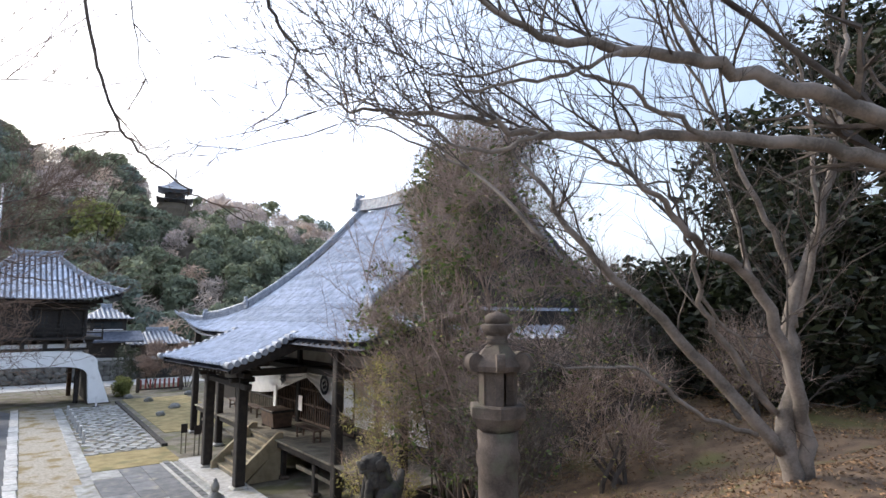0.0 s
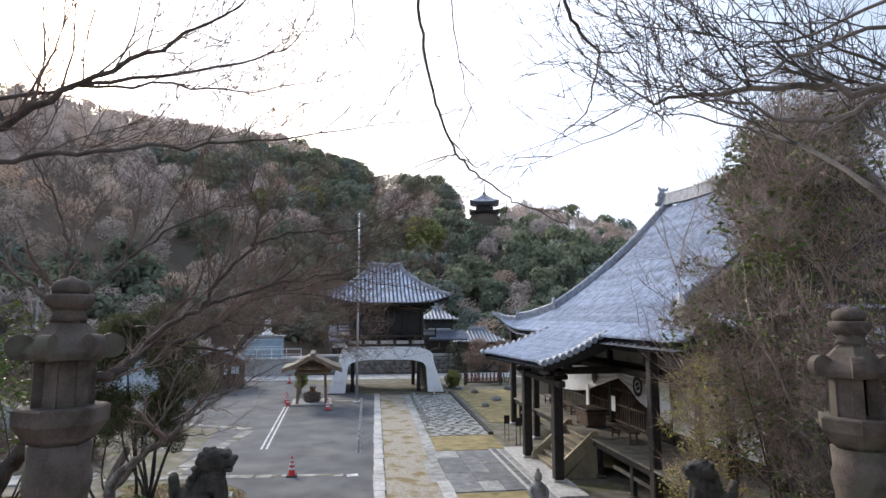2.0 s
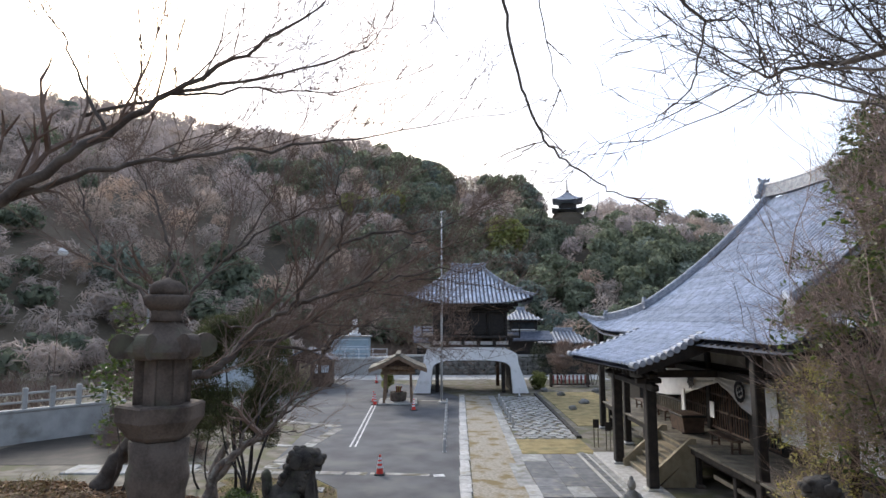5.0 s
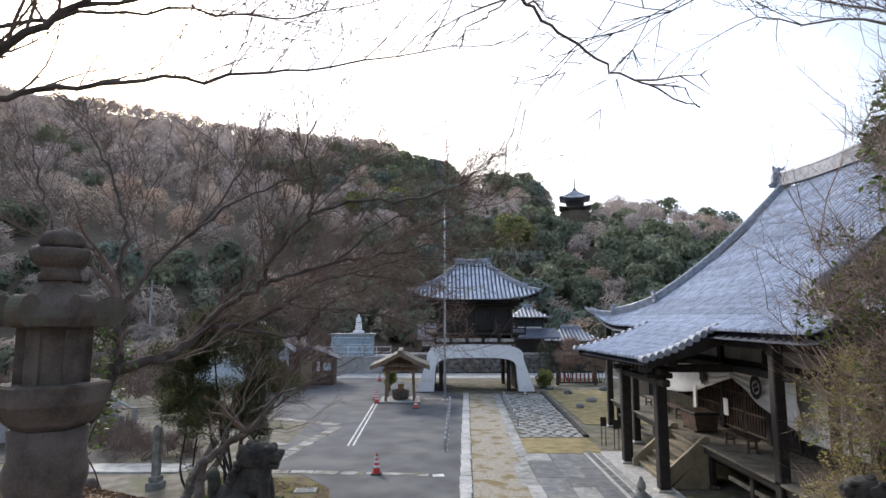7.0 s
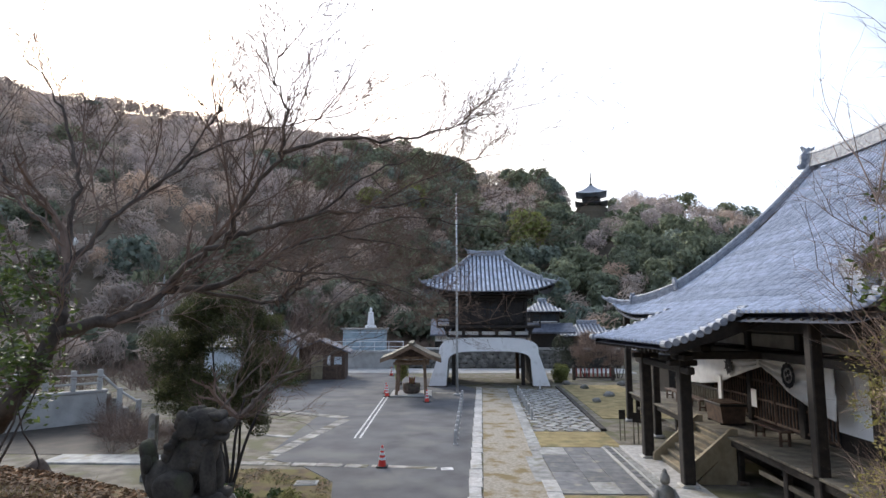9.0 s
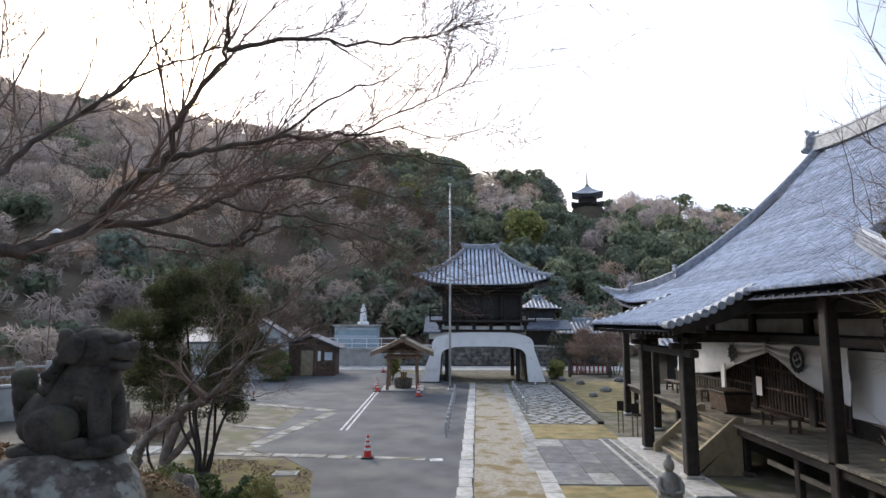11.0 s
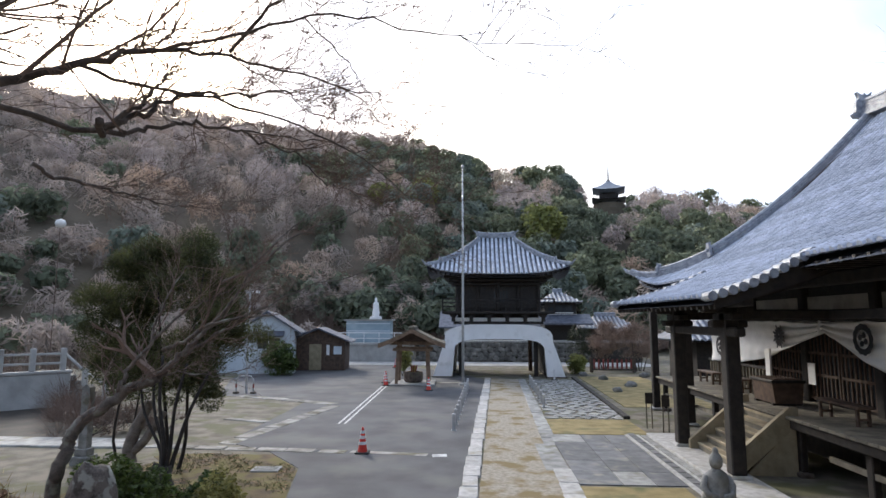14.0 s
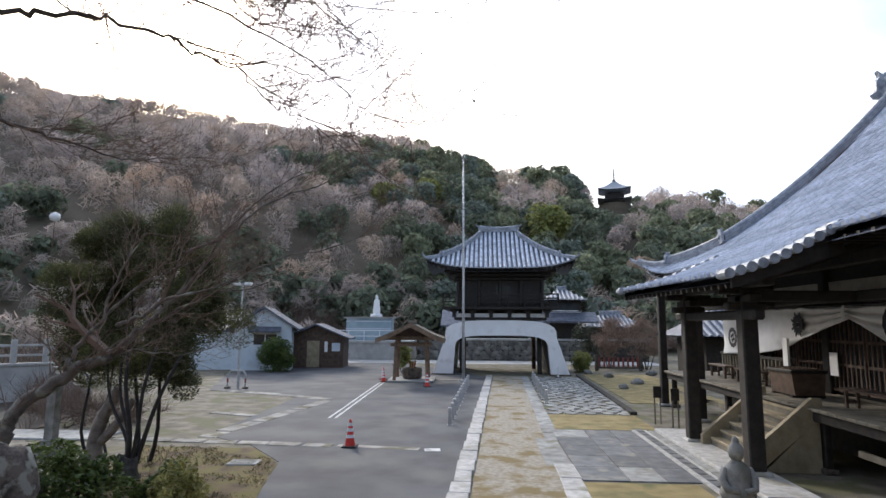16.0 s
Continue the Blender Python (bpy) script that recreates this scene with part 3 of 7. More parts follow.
# ridges
m = Mesh()
roof_ridge(m, [(HX_RIDGE, RY + 6.0 * t, H_RIDGE + 0.02 + 0.25 * abs(t) ** 3) for t in [i / 8 - 1 for i in range(17)]], 0.45, 0.75, 5)
for s in (-1, 1):
    ridge_end_tile(m, (HX_RIDGE, RY + s * 6.05, H_RIDGE + 0.2), (0, s, 0), 0.85)
part("ridge", m, TILE_RIDGE, hall)
for s in (-1, 1):
    for mir in (1, -1):
        fx = (lambda x: x) if mir == 1 else (lambda x: 2 * HX_RIDGE - x)
        m = Mesh()
        yl = RY + s * (GABLE - 0.05)
        roof_ridge(m, [(fx(lerp(HX_RIDGE, 8.3, t / 10)), yl, front_z(lerp(HX_RIDGE, 8.3, t / 10), RY) + 0.02) for t in range(11)], 0.34 if s > 0 else 0.26, 0.48 if s > 0 else 0.26, 3)
        ridge_end_tile(m, (fx(8.2), yl, front_z(8.3, RY) + 0.08), (-mir, 0, 0), 0.45 if s > 0 else 0.2)
        part("descending_ridge", m, TILE_RIDGE, hall)
        m = Mesh()
        pts = []
        for i in range(9):
            t = i / 8
            yy = RY + s * lerp(GABLE, HALF if s > 0 else NEAR, t)
            xx = lerp(8.3, HX_EAVE - 0.3, t)
            pts.append((fx(xx), yy, front_z(max(xx, HX_EAVE), yy) + 0.03))
        roof_ridge(m, pts[:6], 0.3, 0.42, 3)
        ridge_end_tile(m, Vector(pts[5]) + Vector((0, 0, 0.08)), (-mir * 0.57, s * 0.82, 0), 0.4)
        roof_ridge(m, pts[5:], 0.26, 0.24, 2)
        e = Vector(pts[-1])
        m.tube([e + Vector((0, 0, 0.1)), e + Vector((-mir * 0.15, s * 0.2, 0.16)), e + Vector((-mir * 0.25, s * 0.34, 0.3))], [0.1, 0.08, 0.05], 6)
        part("corner_ridge", m, TILE_RIDGE, hall)
    m = Mesh()
    yg = RY + s * (GABLE - 0.35)
    m.prism([(8.9, 6.2), (HX_RIDGE, H_RIDGE - 0.1), (2 * HX_RIDGE - 8.9, 6.2)], "y", yg - 0.08, yg + 0.08)
    part("gable_wall", m, DARKWOOD, hall)
    m = Mesh()
    for fx in (1, -1):
        xs = [HX_RIDGE - fx * (HX_RIDGE - 8.5) * t / 6 for t in range(7)]
        top = [(x, front_z(HX_RIDGE - abs(x - HX_RIDGE), RY) - 0.03) for x in xs]
        m.prism(top + [(x, z - 0.45) for x, z in reversed(top)], "y", RY + s * (GABLE + 0.0) - 0.05, RY + s * (GABLE + 0.0) + 0.05)
    part("bargeboard", m, DARKWOOD, hall)
# eave fascia and rafters
for y in arange(RY - NEAR + 0.2, RY + HALF - 0.2, 0.42):
    m = Mesh()
    if KO0 < y < KO1:
        continue
    z = front_z(HX_EAVE, y)
    m.box(HX_EAVE + 0.05, y - 0.05, z - 0.24, HX_EAVE + 2.4, y + 0.05, z - 0.12)
    part("rafter", m, DARKWOOD, hall)
for y in arange(KO0 + 0.2, KO1 - 0.2, 0.3):
    a, b = Vector((porch_x(y) + 0.12, y, KZ - 0.2)), Vector((HX_EAVE + 1.0, y, H_EAVE - 0.15))
    m = Mesh()
    m.tube([a, (a + b) / 2 - Vector((0, 0, 0.1)), b], [0.06] * 3, 4)
    part("porch_rafter", m, DARKWOOD, hall)
# pillars
PILLARS = [(5.33, HY - 1.85, 0.15, 4.05), (5.3, HY + 1.75, 0.15, 4.05), (6.88, HY - 5.8, 0.1, 4.9), (6.88, HY + 5.6, 0.1, 4.9), (6.8, HY + 9.4, 0.1, 5.1), (6.8, HY - 9.4, 0.1, 5.1)]
for x, y, za, zb in PILLARS:
    w = 0.17 if x < 6 else 0.14
    part("pillar", Mesh().box(x - w, y - w, za, x + w, y + w, zb, bevel=0.03), DARKWOOD, hall)
    part("pillar_base", Mesh().box(x - w - 0.09, y - w - 0.09, 0.0, x + w + 0.09, y + w + 0.09, za + 0.02, bevel=0.04), GRANITE, hall, "pale stone base block")
for y in (HY - 1.85, HY + 1.75):
    m = Mesh()
    m.box(5.3 - 0.42, y - 0.14, 3.55, 5.3 + 0.42, y + 0.14, 3.72, bevel=0.03)
    m.box(5.3 - 0.14, y - 0.55, 3.72, 5.3 + 0.14, y + 0.55, 3.9, bevel=0.03)
    m.box(5.3 - 0.6, y - 0.12, 3.9, 5.3 + 0.6, y + 0.12, 4.05, bevel=0.03)
    part("bracket", m, DARKWOOD, hall)
    part("tie_beam", Mesh().box(5.4, y - 0.11, 3.74, 9.0, y + 0.11, 3.98, bevel=0.03), DARKWOOD, hall)
part("porch_beam", Mesh().box(5.18, HY - 2.55, 3.34, 5.42, HY + 2.55, 3.56, bevel=0.04), DARKWOOD, hall)
part("porch_purlin", Mesh().box(5.18, KO0 + 0.15, 4.02, 5.42, KO1 - 0.15, 4.22, bevel=0.03), DARKWOOD, hall)
part("eave_beam", Mesh().box(7.58, HY - 9.2, 4.55, 7.82, HY + 9.2, 4.85, bevel=0.03), DARKWOOD, hall)
part("eave_beam", Mesh().box(7.6, HY - 9.2, 3.75, 7.8, HY + 9.2, 3.98, bevel=0.03), DARKWOOD, hall)
# body
part("wall", Mesh().box(9.0, HY - 8.0, 1.2, 20.2, HY + 8.0, 6.0), DARKWOOD, hall)
for k, y in enumerate(arange(HY - 8, HY + 8, 3.2)):
    part("post", Mesh().box(8.82, y - 0.15, 1.2, 9.06, y + 0.15, 5.3, bevel=0.03), DARKWOOD, hall)
# panels under the eave, coloured darker to stand in for shade
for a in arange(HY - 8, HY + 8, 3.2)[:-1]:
    part("plaster_panel", Mesh().box(8.95, a + 0.17, 3.98, 8.995, a + 3.03, 4.4), SHADEPLASTER, hall, "plaster panel greyed with painted eave shade")
for a in arange(HY - 8, HY + 8, 3.2)[:2]:
    part("plaster_panel", Mesh().box(8.95, a + 0.17, 1.9, 8.99, a + 3.03, 3.6), PLASTER, hall, "white plaster panel")


# ---- gate tower ----
GX, GY0, GY1 = 0.63, 45.85, 53.0
gate = thing("gate_tower", "two-storey temple gate with white flared plaster base and grey tiled roof", "gate", GX, 0, 0)
GC = 0.5 * (GY0 + GY1)


def gate_half(z):
    return 4.36 - 0.55 * (z / 1.7) if z < 1.7 else 3.81 - 0.36 * (z - 1.7)


def plaster_side(y, depth, name):
    """One flared plaster face with a round-shouldered opening right through it."""
    m = Mesh()
    lx, rx, spring, top = -2.95, 3.05, 1.5, 2.5
    outer, inner = [], []
    n = 56
    for i in range(n + 1):
        t = i / n
        if t < 0.36:
            z = 2.3 * t / 0.36
            o = (-gate_half(z), z)
            q = (lx - 0.12 * (1 - min(1, z / spring)), min(spring, z))
        elif t > 0.64:
            z = 2.3 * (1 - t) / 0.36
            o = (gate_half(z), z)
            q = (rx + 0.12 * (1 - min(1, z / spring)), min(spring, z))
        else:
            a = math.pi * (1 - (t - 0.36) / 0.28)
            ca, sa = math.cos(a), math.sin(a)
            pw = lambda c, e: math.copysign(abs(c) ** e, c)
            o = (gate_half(2.3) * pw(ca, 0.62) if abs(ca) > 0.01 else 0.0, 2.3 + 1.18 * pw(sa, 0.52))
            q = (0.05 + 3.0 * pw(ca, 0.5) if abs(ca) > 0.01 else 0.05, spring + (top - spring) * pw(sa, 0.55))
        outer.append(o)
        inner.append(q)
    for side, off in ((0, 0), (1, depth)):
        for i in range(n):
            pts = [outer[i], outer[i + 1], inner[i + 1], inner[i]]
            m.add([(x, y + off + 0.30 * (z / 3.4) * (1 if off == 0 else -1) * (1 if name == "front" else 0), z) for x, z in pts], [(0, 1, 2, 3)])
    for line in (outer, inner):
        for i in range(n):
            a, b = line[i], line[i + 1]
            k = 0.30 if name == "front" else 0.0
            m.add([(a[0], y + k * a[1] / 3.4, a[1]), (b[0], y + k * b[1] / 3.4, b[1]), (b[0], y + depth - k * b[1] / 3.4, b[1]), (a[0], y + depth - k * a[1] / 3.4, a[1])], [(0, 1, 2, 3)])
    return m


part("plaster_base", plaster_side(GY0, 0.75, "front"), PLASTER, gate, "white plaster base with a wide opening")
part("rear_base", plaster_side(GY1 - 0.75, 0.75, "back"), PLASTER, gate)
for s in (-1, 1):
    m = Mesh()
    m.grid(lambda z, y: (s * (gate_half(z) - 0.02), y, z), [0.0, 1.0, 1.7, 2.3], [GY0 + 0.5, GC, GY1 - 0.5])
    m.grid(lambda z, y: (s * 3.2, y, z), [0.0, 1.5, 2.6], [GY0 + 0.5, GC, GY1 - 0.5])
    part("side_wall", m, PLASTER if s > 2 else DARKWOOD, gate)
    part("gate_post", Mesh().box(s * 2.55 - 0.14, GY0 + 1.1, 0.0, s * 2.55 + 0.14, GY0 + 1.4, 2.9, bevel=0.03), DARKWOOD, gate)
    part("gate_post", Mesh().box(s * 2.55 - 0.14, GY1 - 1.5, 0.0, s * 2.55 + 0.14, GY1 - 1.2, 2.9, bevel=0.03), WOOD, gate)
part("base_ceiling", Mesh().box(-2.9, GY0 + 0.6, 2.56, 2.9, GY1 - 0.6, 2.8), DARKWOOD, gate)
part("footing", Mesh().box(-4.45, GY0 - 0.05, -0.1, -3.0, GY0 + 1.0, 0.08, bevel=0.02), STONE, gate)
part("footing", Mesh().box(3.1, GY0 - 0.05, -0.1, 4.45, GY0 + 1.0, 0.08, bevel=0.02), STONE, gate)
part("sill_beam", Mesh().box(-3.0, GY0 + 0.35, 3.48, 3.0, GY1 - 0.35, 3.66, bevel=0.02), DARKWOOD, gate)
for k in range(5):
    x = -2.9 + k * 1.2
    part("plaster_panel", Mesh().box(x, GY0 + 0.5, 3.67, x + 0.98, GY0 + 0.62, 3.92), PLASTER, gate)
for k in range(6):
    x = -3.0 + k * 1.2
    part("bracket", Mesh().prism([(x - 0.28, 4.2), (x - 0.22, 4.02), (x - 0.12, 3.95), (x - 0.12, 3.66), (x + 0.12, 3.66), (x + 0.12, 3.95), (x + 0.22, 4.02), (x + 0.28, 4.2)], "y", GY0 + 0.2, GY0 + 0.6), DARKWOOD, gate)
part("upper_core", Mesh().box(-2.75, GY0 + 0.95, 3.66, 2.75, GY1 - 0.95, 6.75), DARKWOOD, gate)
part("gallery_floor", Mesh().box(-3.75, GY0 - 0.1, 4.18, 3.75, GY1 + 0.1, 4.34, bevel=0.02), DARKWOOD, gate)
for z in (4.62, 4.86, 5.12):
    part("gallery_rail", Mesh().box(-3.75, GY0 - 0.05, z, 3.75, GY0 + 0.05, z + 0.08), DARKWOOD, gate)
for x in arange(-3.7, 3.7, 1.06):
    part("rail_post", Mesh().box(x - 0.05, GY0 - 0.05, 4.34, x + 0.05, GY0 + 0.05, 5.2), DARKWOOD, gate)
for x in arange(-2.75, 2.75, 1.375):
    part("column", Mesh().lathe([(0.13, 4.34), (0.14, 5.0), (0.13, 6.6)], 10, pose(x, GY0 + 0.9, 0)), DARKWOOD, gate)
part("upper_window", Mesh().box(-0.35, GY0 + 0.9, 5.0, 0.75, GY0 + 0.96, 5.75), GLASS, gate)
for x in arange(-0.3, 0.7, 0.2):
    part("window_bar", Mesh().box(x - 0.03, GY0 + 0.86, 5.0, x + 0.03, GY0 + 0.9, 5.75), DARKWOOD, gate)
for k in range(3):
    e = 0.25 + 0.32 * k
    part("bracket_course", Mesh().box(-2.75 - e, GY0 + 0.95 - e, 6.1 + 0.24 * k, 2.75 + e, GY1 - 0.95 + e, 6.3 + 0.24 * k, bevel=0.03), DARKWOOD, gate)

# gate roof: hip-and-gable, seen on its long side
GE, GEY, GEZ, GRZ, GRX = 4.75, GY0 - 0.55, 6.78, 9.75, 1.3


def groof_z(v, u):
    """v: 0 at the eave to 1 at the ridge; u: -1 to 1 along the eave."""
    return GEZ + (GRZ - GEZ) * (0.62 * v + 0.38 * v * v) + 0.55 * abs(u) ** 3.5 * (1 - v) ** 2


def groof_half(v):
    return lerp(GE, GRX, 1 - (1 - min(1, v / 0.93)) ** 1.0) if v < 0.93 else GRX


m = Mesh()
for s in (1, -1):
    yy = (lambda v: lerp(GEY, GC, v)) if s == 1 else (lambda v: lerp(2 * GC - GEY, GC, v))
    m.grid(lambda u, v: (u * groof_half(v), yy(v), groof_z(v, u)), [i / 12 - 1 for i in range(25)], [i / 12 for i in range(13)])
for s in (1, -1):
    m.grid(lambda u, v: (s * groof_half(v), GC + u * (GC - GEY) * (1 - v), groof_z(v, u)), [i / 6 - 1 for i in range(13)], [i / 12 for i in range(12)])
m.grid(lambda u, v: (u * (GE - 0.1), GEY + 0.08 + v * 1.5, groof_z(0, u) - 0.2 + 0.0 * v), [i / 12 - 1 for i in range(25)], [0, 1])
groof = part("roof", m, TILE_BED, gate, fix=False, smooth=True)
for x in arange(-GE + 0.1, GE - 0.1, 0.31):
    vmax = 1.0 if abs(x) < GRX else 0.93 * (GE - abs(x)) / (GE - GRX)
    if vmax < 0.03:
        continue
    line = []
    for i in range(9):
        v = vmax * (1 - i / 8)
        line.append((x, lerp(GEY, GC, v) - 0.02, groof_z(v, x / groof_half(v)) + 0.01))
    t = Mesh()
    tile_row(t, line, 0.095, 0.5)
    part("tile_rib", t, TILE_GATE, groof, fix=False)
m = Mesh()
roof_ridge(m, [(GRX * 1.02 * t, GC, GRZ + 0.1 * abs(t) ** 3) for t in [i / 4 - 1 for i in range(9)]], 0.34, 0.4, 3)
for s in (-1, 1):
    ridge_end_tile(m, (s * (GRX + 0.08), GC, GRZ + 0.05), (s, 0, 0), 0.36)
    m.tube([(s * (GRX + 0.1), GC, GRZ + 0.42), (s * (GRX + 0.24), GC, GRZ + 0.48), (s * (GRX + 0.36), GC, GRZ + 0.62)], [0.07, 0.05, 0.03], 6)
part("ridge", m, TILE_RIDGE, gate)
for s in (-1, 1):
    for f in (1, -1):
        m = Mesh()
        pts = []
        for i in range(13):
            v = 0.93 * (1 - i / 12)
            yv = lerp(GEY, GC, v)
            pts.append((s * groof_half(v), yv if f == 1 else 2 * GC - yv, groof_z(v, 1) + 0.02))
        roof_ridge(m, pts[:10], 0.3, 0.36, 3)
        ridge_end_tile(m, pts[9], (s * 0.7, -0.7 * f, 0), 0.36)
        roof_ridge(m, pts[9:], 0.26, 0.22, 2)
        e = Vector(pts[-1])
        m.tube([e + Vector((0, 0, 0.1)), e + Vector((s * 0.16, -0.16 * f, 0.2)), e + Vector((s * 0.28, -0.28 * f, 0.4))], [0.09, 0.07, 0.04], 6)
        part("corner_ridge", m, TILE_RIDGE, gate)
for x in arange(-GE + 0.25, GE - 0.25, 0.33):
    m = Mesh().box(x - 0.05, GEY + 0.08, groof_z(0, x / GE) - 0.2, x + 0.05, GEY + 1.6, groof_z(0, x / GE) - 0.08)
    part("rafter", m, DARKWOOD, gate)

# ---- wall and lane beyond the gate ----
lane = Mesh().box(-14, 56.0, -0.1, 14, 60.5, 0.03)
solid("lane", lane, CONCRETE, "pale concrete lane beyond the gate", "lane", kind="structure")
rw = thing("retaining_wall", "rubble stone retaining wall behind the gate", "wall", kind="structure")
part("wall_core", Mesh().box(-6.5, 61.1, 0, 14, 61.8, 1.75), DARKSTONE, rw)
part("wall_cap", Mesh().box(-6.5, 60.95, 1.75, 14, 61.9, 1.95, bevel=0.03), CONCRETE, rw)
rng = random.Random(5)
blk = []
for k in range(6):
    n = rng.randint(6, 8)
    t = Mesh()
    t.lathe([(0.1, 0), (0.32, 0.05), (0.36, 0.16), (0.28, 0.26), (0.08, 0.3)], n, None, rng.random())
    t.v = [(x * rng.uniform(0.85, 1.15), z * 0.7 - 0.12, y * 0.72 * rng.uniform(0.85, 1.15)) for x, y, z in t.v]
    blk.append(fixed(t.data("wall_stone", WALLSTONE)))
for r in range(4):
    for x in arange(-6.2 + 0.25 * (r % 2), 9.0, 0.54):
        ob = new("wall_stone", rng.choice(blk))
        ob.parent = rw
        ob.matrix_basis = pose(x + rng.uniform(-0.06, 0.06), 61.08, 0.25 + r * 0.42 + rng.uniform(-0.05, 0.05), 0, rng.uniform(-40, 40), 0)
hs = thing("low_house", "low white-walled house behind the stone wall", "house", 1.0, 66.5, 0)
part("wall", Mesh().box(-5.2, 0, 0, 7, 4, 3.0), PLASTER, hs)
part("dark_dado", Mesh().box(-5.25, -0.05, 1.6, 7.05, 0.0, 2.35), DARKWOOD, hs)
part("roof", Mesh().prism([(-0.8, 2.95), (2, 4.5), (4.8, 2.95), (4.8, 3.1), (2, 4.7), (-0.8, 3.12)], "x", -5.7, 7.5), TILE_BED, hs)
part("window", Mesh().box(-2.9, -0.08, 2.3, -1.7, -0.06, 2.9), GLASS, hs)

# ---- two-storey house beside the gate ----
def tiled_house(name, label, x, y, z, w, d, h, over, rise, wall, rz=0):
    t = thing(name, label, "house", x, y, z, rz)
    part("wall", Mesh().box(-w / 2, 0, 0, w / 2, d, h), wall, t)
    me = Mesh()
    for s in (1, -1):
        yy = (lambda v: lerp(-over, d / 2, v)) if s == 1 else (lambda v: lerp(d + over, d / 2, v))
        me.grid(lambda u, v: (u * lerp(w / 2 + over, w / 2 - d * 0.25, v), yy(v), h + rise * (0.8 * v + 0.2 * v * v)), [-1, -0.5, 0, 0.5, 1], [i / 4 for i in range(5)])
    for s in (1, -1):
        me.grid(lambda u, v: (s * lerp(w / 2 + over, w / 2 - d * 0.25, v), d / 2 + u * (d / 2 + over) * (1 - v), h + rise * (0.8 * v + 0.2 * v * v)), [-1, 0, 1], [i / 4 for i in range(5)])
    me.grid(lambda u, v: (u, v, h - 0.08), [-w / 2 - over, w / 2 + over], [-over, d + over])
    r = part("roof", me, TILE_BED, t, fix=False)
    for xx in arange(-w / 2 - over + 0.1, w / 2 + over - 0.1, 0.4):
        lim = w / 2 - d * 0.25
        vm = 1.0 if abs(xx) < lim else (w / 2 + over - abs(xx)) / (over + d * 0.25)
        g = Mesh()
        tile_row(g, [(xx, lerp(-over, d / 2, v), h + rise * (0.8 * v + 0.2 * v * v) + 0.01) for v in (vm, vm / 2, 0)], 0.1, 0.8)
        part("tile_rib", g, TILE_RIDGE, r, fix=False)
    g = Mesh()
    roof_ridge(g, [(-w / 2 + d * 0.25, d / 2, h + rise), (0, d / 2, h + rise - 0.04), (w / 2 - d * 0.25, d / 2, h + rise)], 0.3, 0.4, 3)
    part("ridge", g, TILE_RIDGE, t)
    return t


h2 = tiled_house("two_storey_house", "dark two-storey house with grey tiled roofs beside the gate", 6.9, 62.0, 0, 2.9, 4.0, 5.45, 0.6, 1.0, DARKWOOD)
part("lower_roof", Mesh().prism([(-1.6, 3.35), (0.05, 4.2), (0.05, 4.35), (-1.65, 3.5)], "x", -2.1, 2.7), TILE_BED, h2)
part("window", Mesh().box(-1.1, -0.06, 4.5, 1.1, -0.02, 5.2), GLASS, h2, "dark upper window")
part("window_frame", Mesh().box(-1.2, -0.09, 4.42, 1.2, -0.03, 4.5), PLASTER, h2)
part("balcony_rail", Mesh().box(-1.5, -0.1, 4.3, 1.5, -0.04, 4.36), STEEL, h2)
h3 = tiled_house("tiled_house", "low house with a grey tiled roof behind the yard", 11.9, 64.0, 0, 4.6, 5, 3.0, 0.6, 1.2, WOOD)

# ---- pagoda on the hill ----
PX, PY = 30.6, 147.0
pag = thing("pagoda", "small treasure pagoda with dark roofs on the hilltop", "pagoda", PX, PY, 28.0, -12)
pag.scale = (0.84, 0.84, 0.84)
part("mound", Mesh().lathe([(6.0, -6), (5.0, 2.5), (4.2, 4.2)], 16), HILLSOIL, pag)
for zr, half, eave, rise in ((4.2, 2.6, 4.6, 1.2), (7.0, 1.7, 4.4, 3.2)):
    part("body", Mesh().box(-half, -half, zr - 0.4, half, half, zr + 2.6), DARKWOOD, pag)
    me = Mesh()
    for k in range(4):
        rot = pose(0, 0, 0, 0, 0, 90 * k)
        me.grid(lambda u, v: rot @ Vector((u * lerp(eave, 0.25, v), -lerp(eave, 0.25, v), zr + 0.9 + 0.75 * 0 + rise * (0.55 * v + 0.45 * v * v) + 0.5 * abs(u) ** 3 * (1 - v) ** 2)), [i / 5 - 1 for i in range(11)], [i / 6 for i in range(7)])
        me.grid(lambda u, v: rot @ Vector((u * lerp(eave, 1.0, v), -lerp(eave, 1.0, v), zr + 0.65 - 0.5 * v + 0.5 * abs(u) ** 3 * (1 - v) ** 2)), [i / 5 - 1 for i in range(11)], [0, 1])
    part("roof", me, TILE_RIDGE, pag, fix=False)
part("plaster_drum", Mesh().lathe([(2.5, 5.5), (2.3, 6.3), (1.7, 6.8)], 14), PLASTER, pag, "white plaster dome band")
part("finial", Mesh().lathe([(0.5, 10.9), (0.55, 11.2), (0.2, 11.5), (0.14, 12.0), (0.3, 12.2), (0.12, 12.4), (0.28, 12.8), (0.12, 13.0), (0.25, 13.4), (0.1, 13.6), (0.2, 14.2), (0.07, 14.5), (0.05, 15.8), (0.02, 16.0)], 10), DARKWOOD, pag)

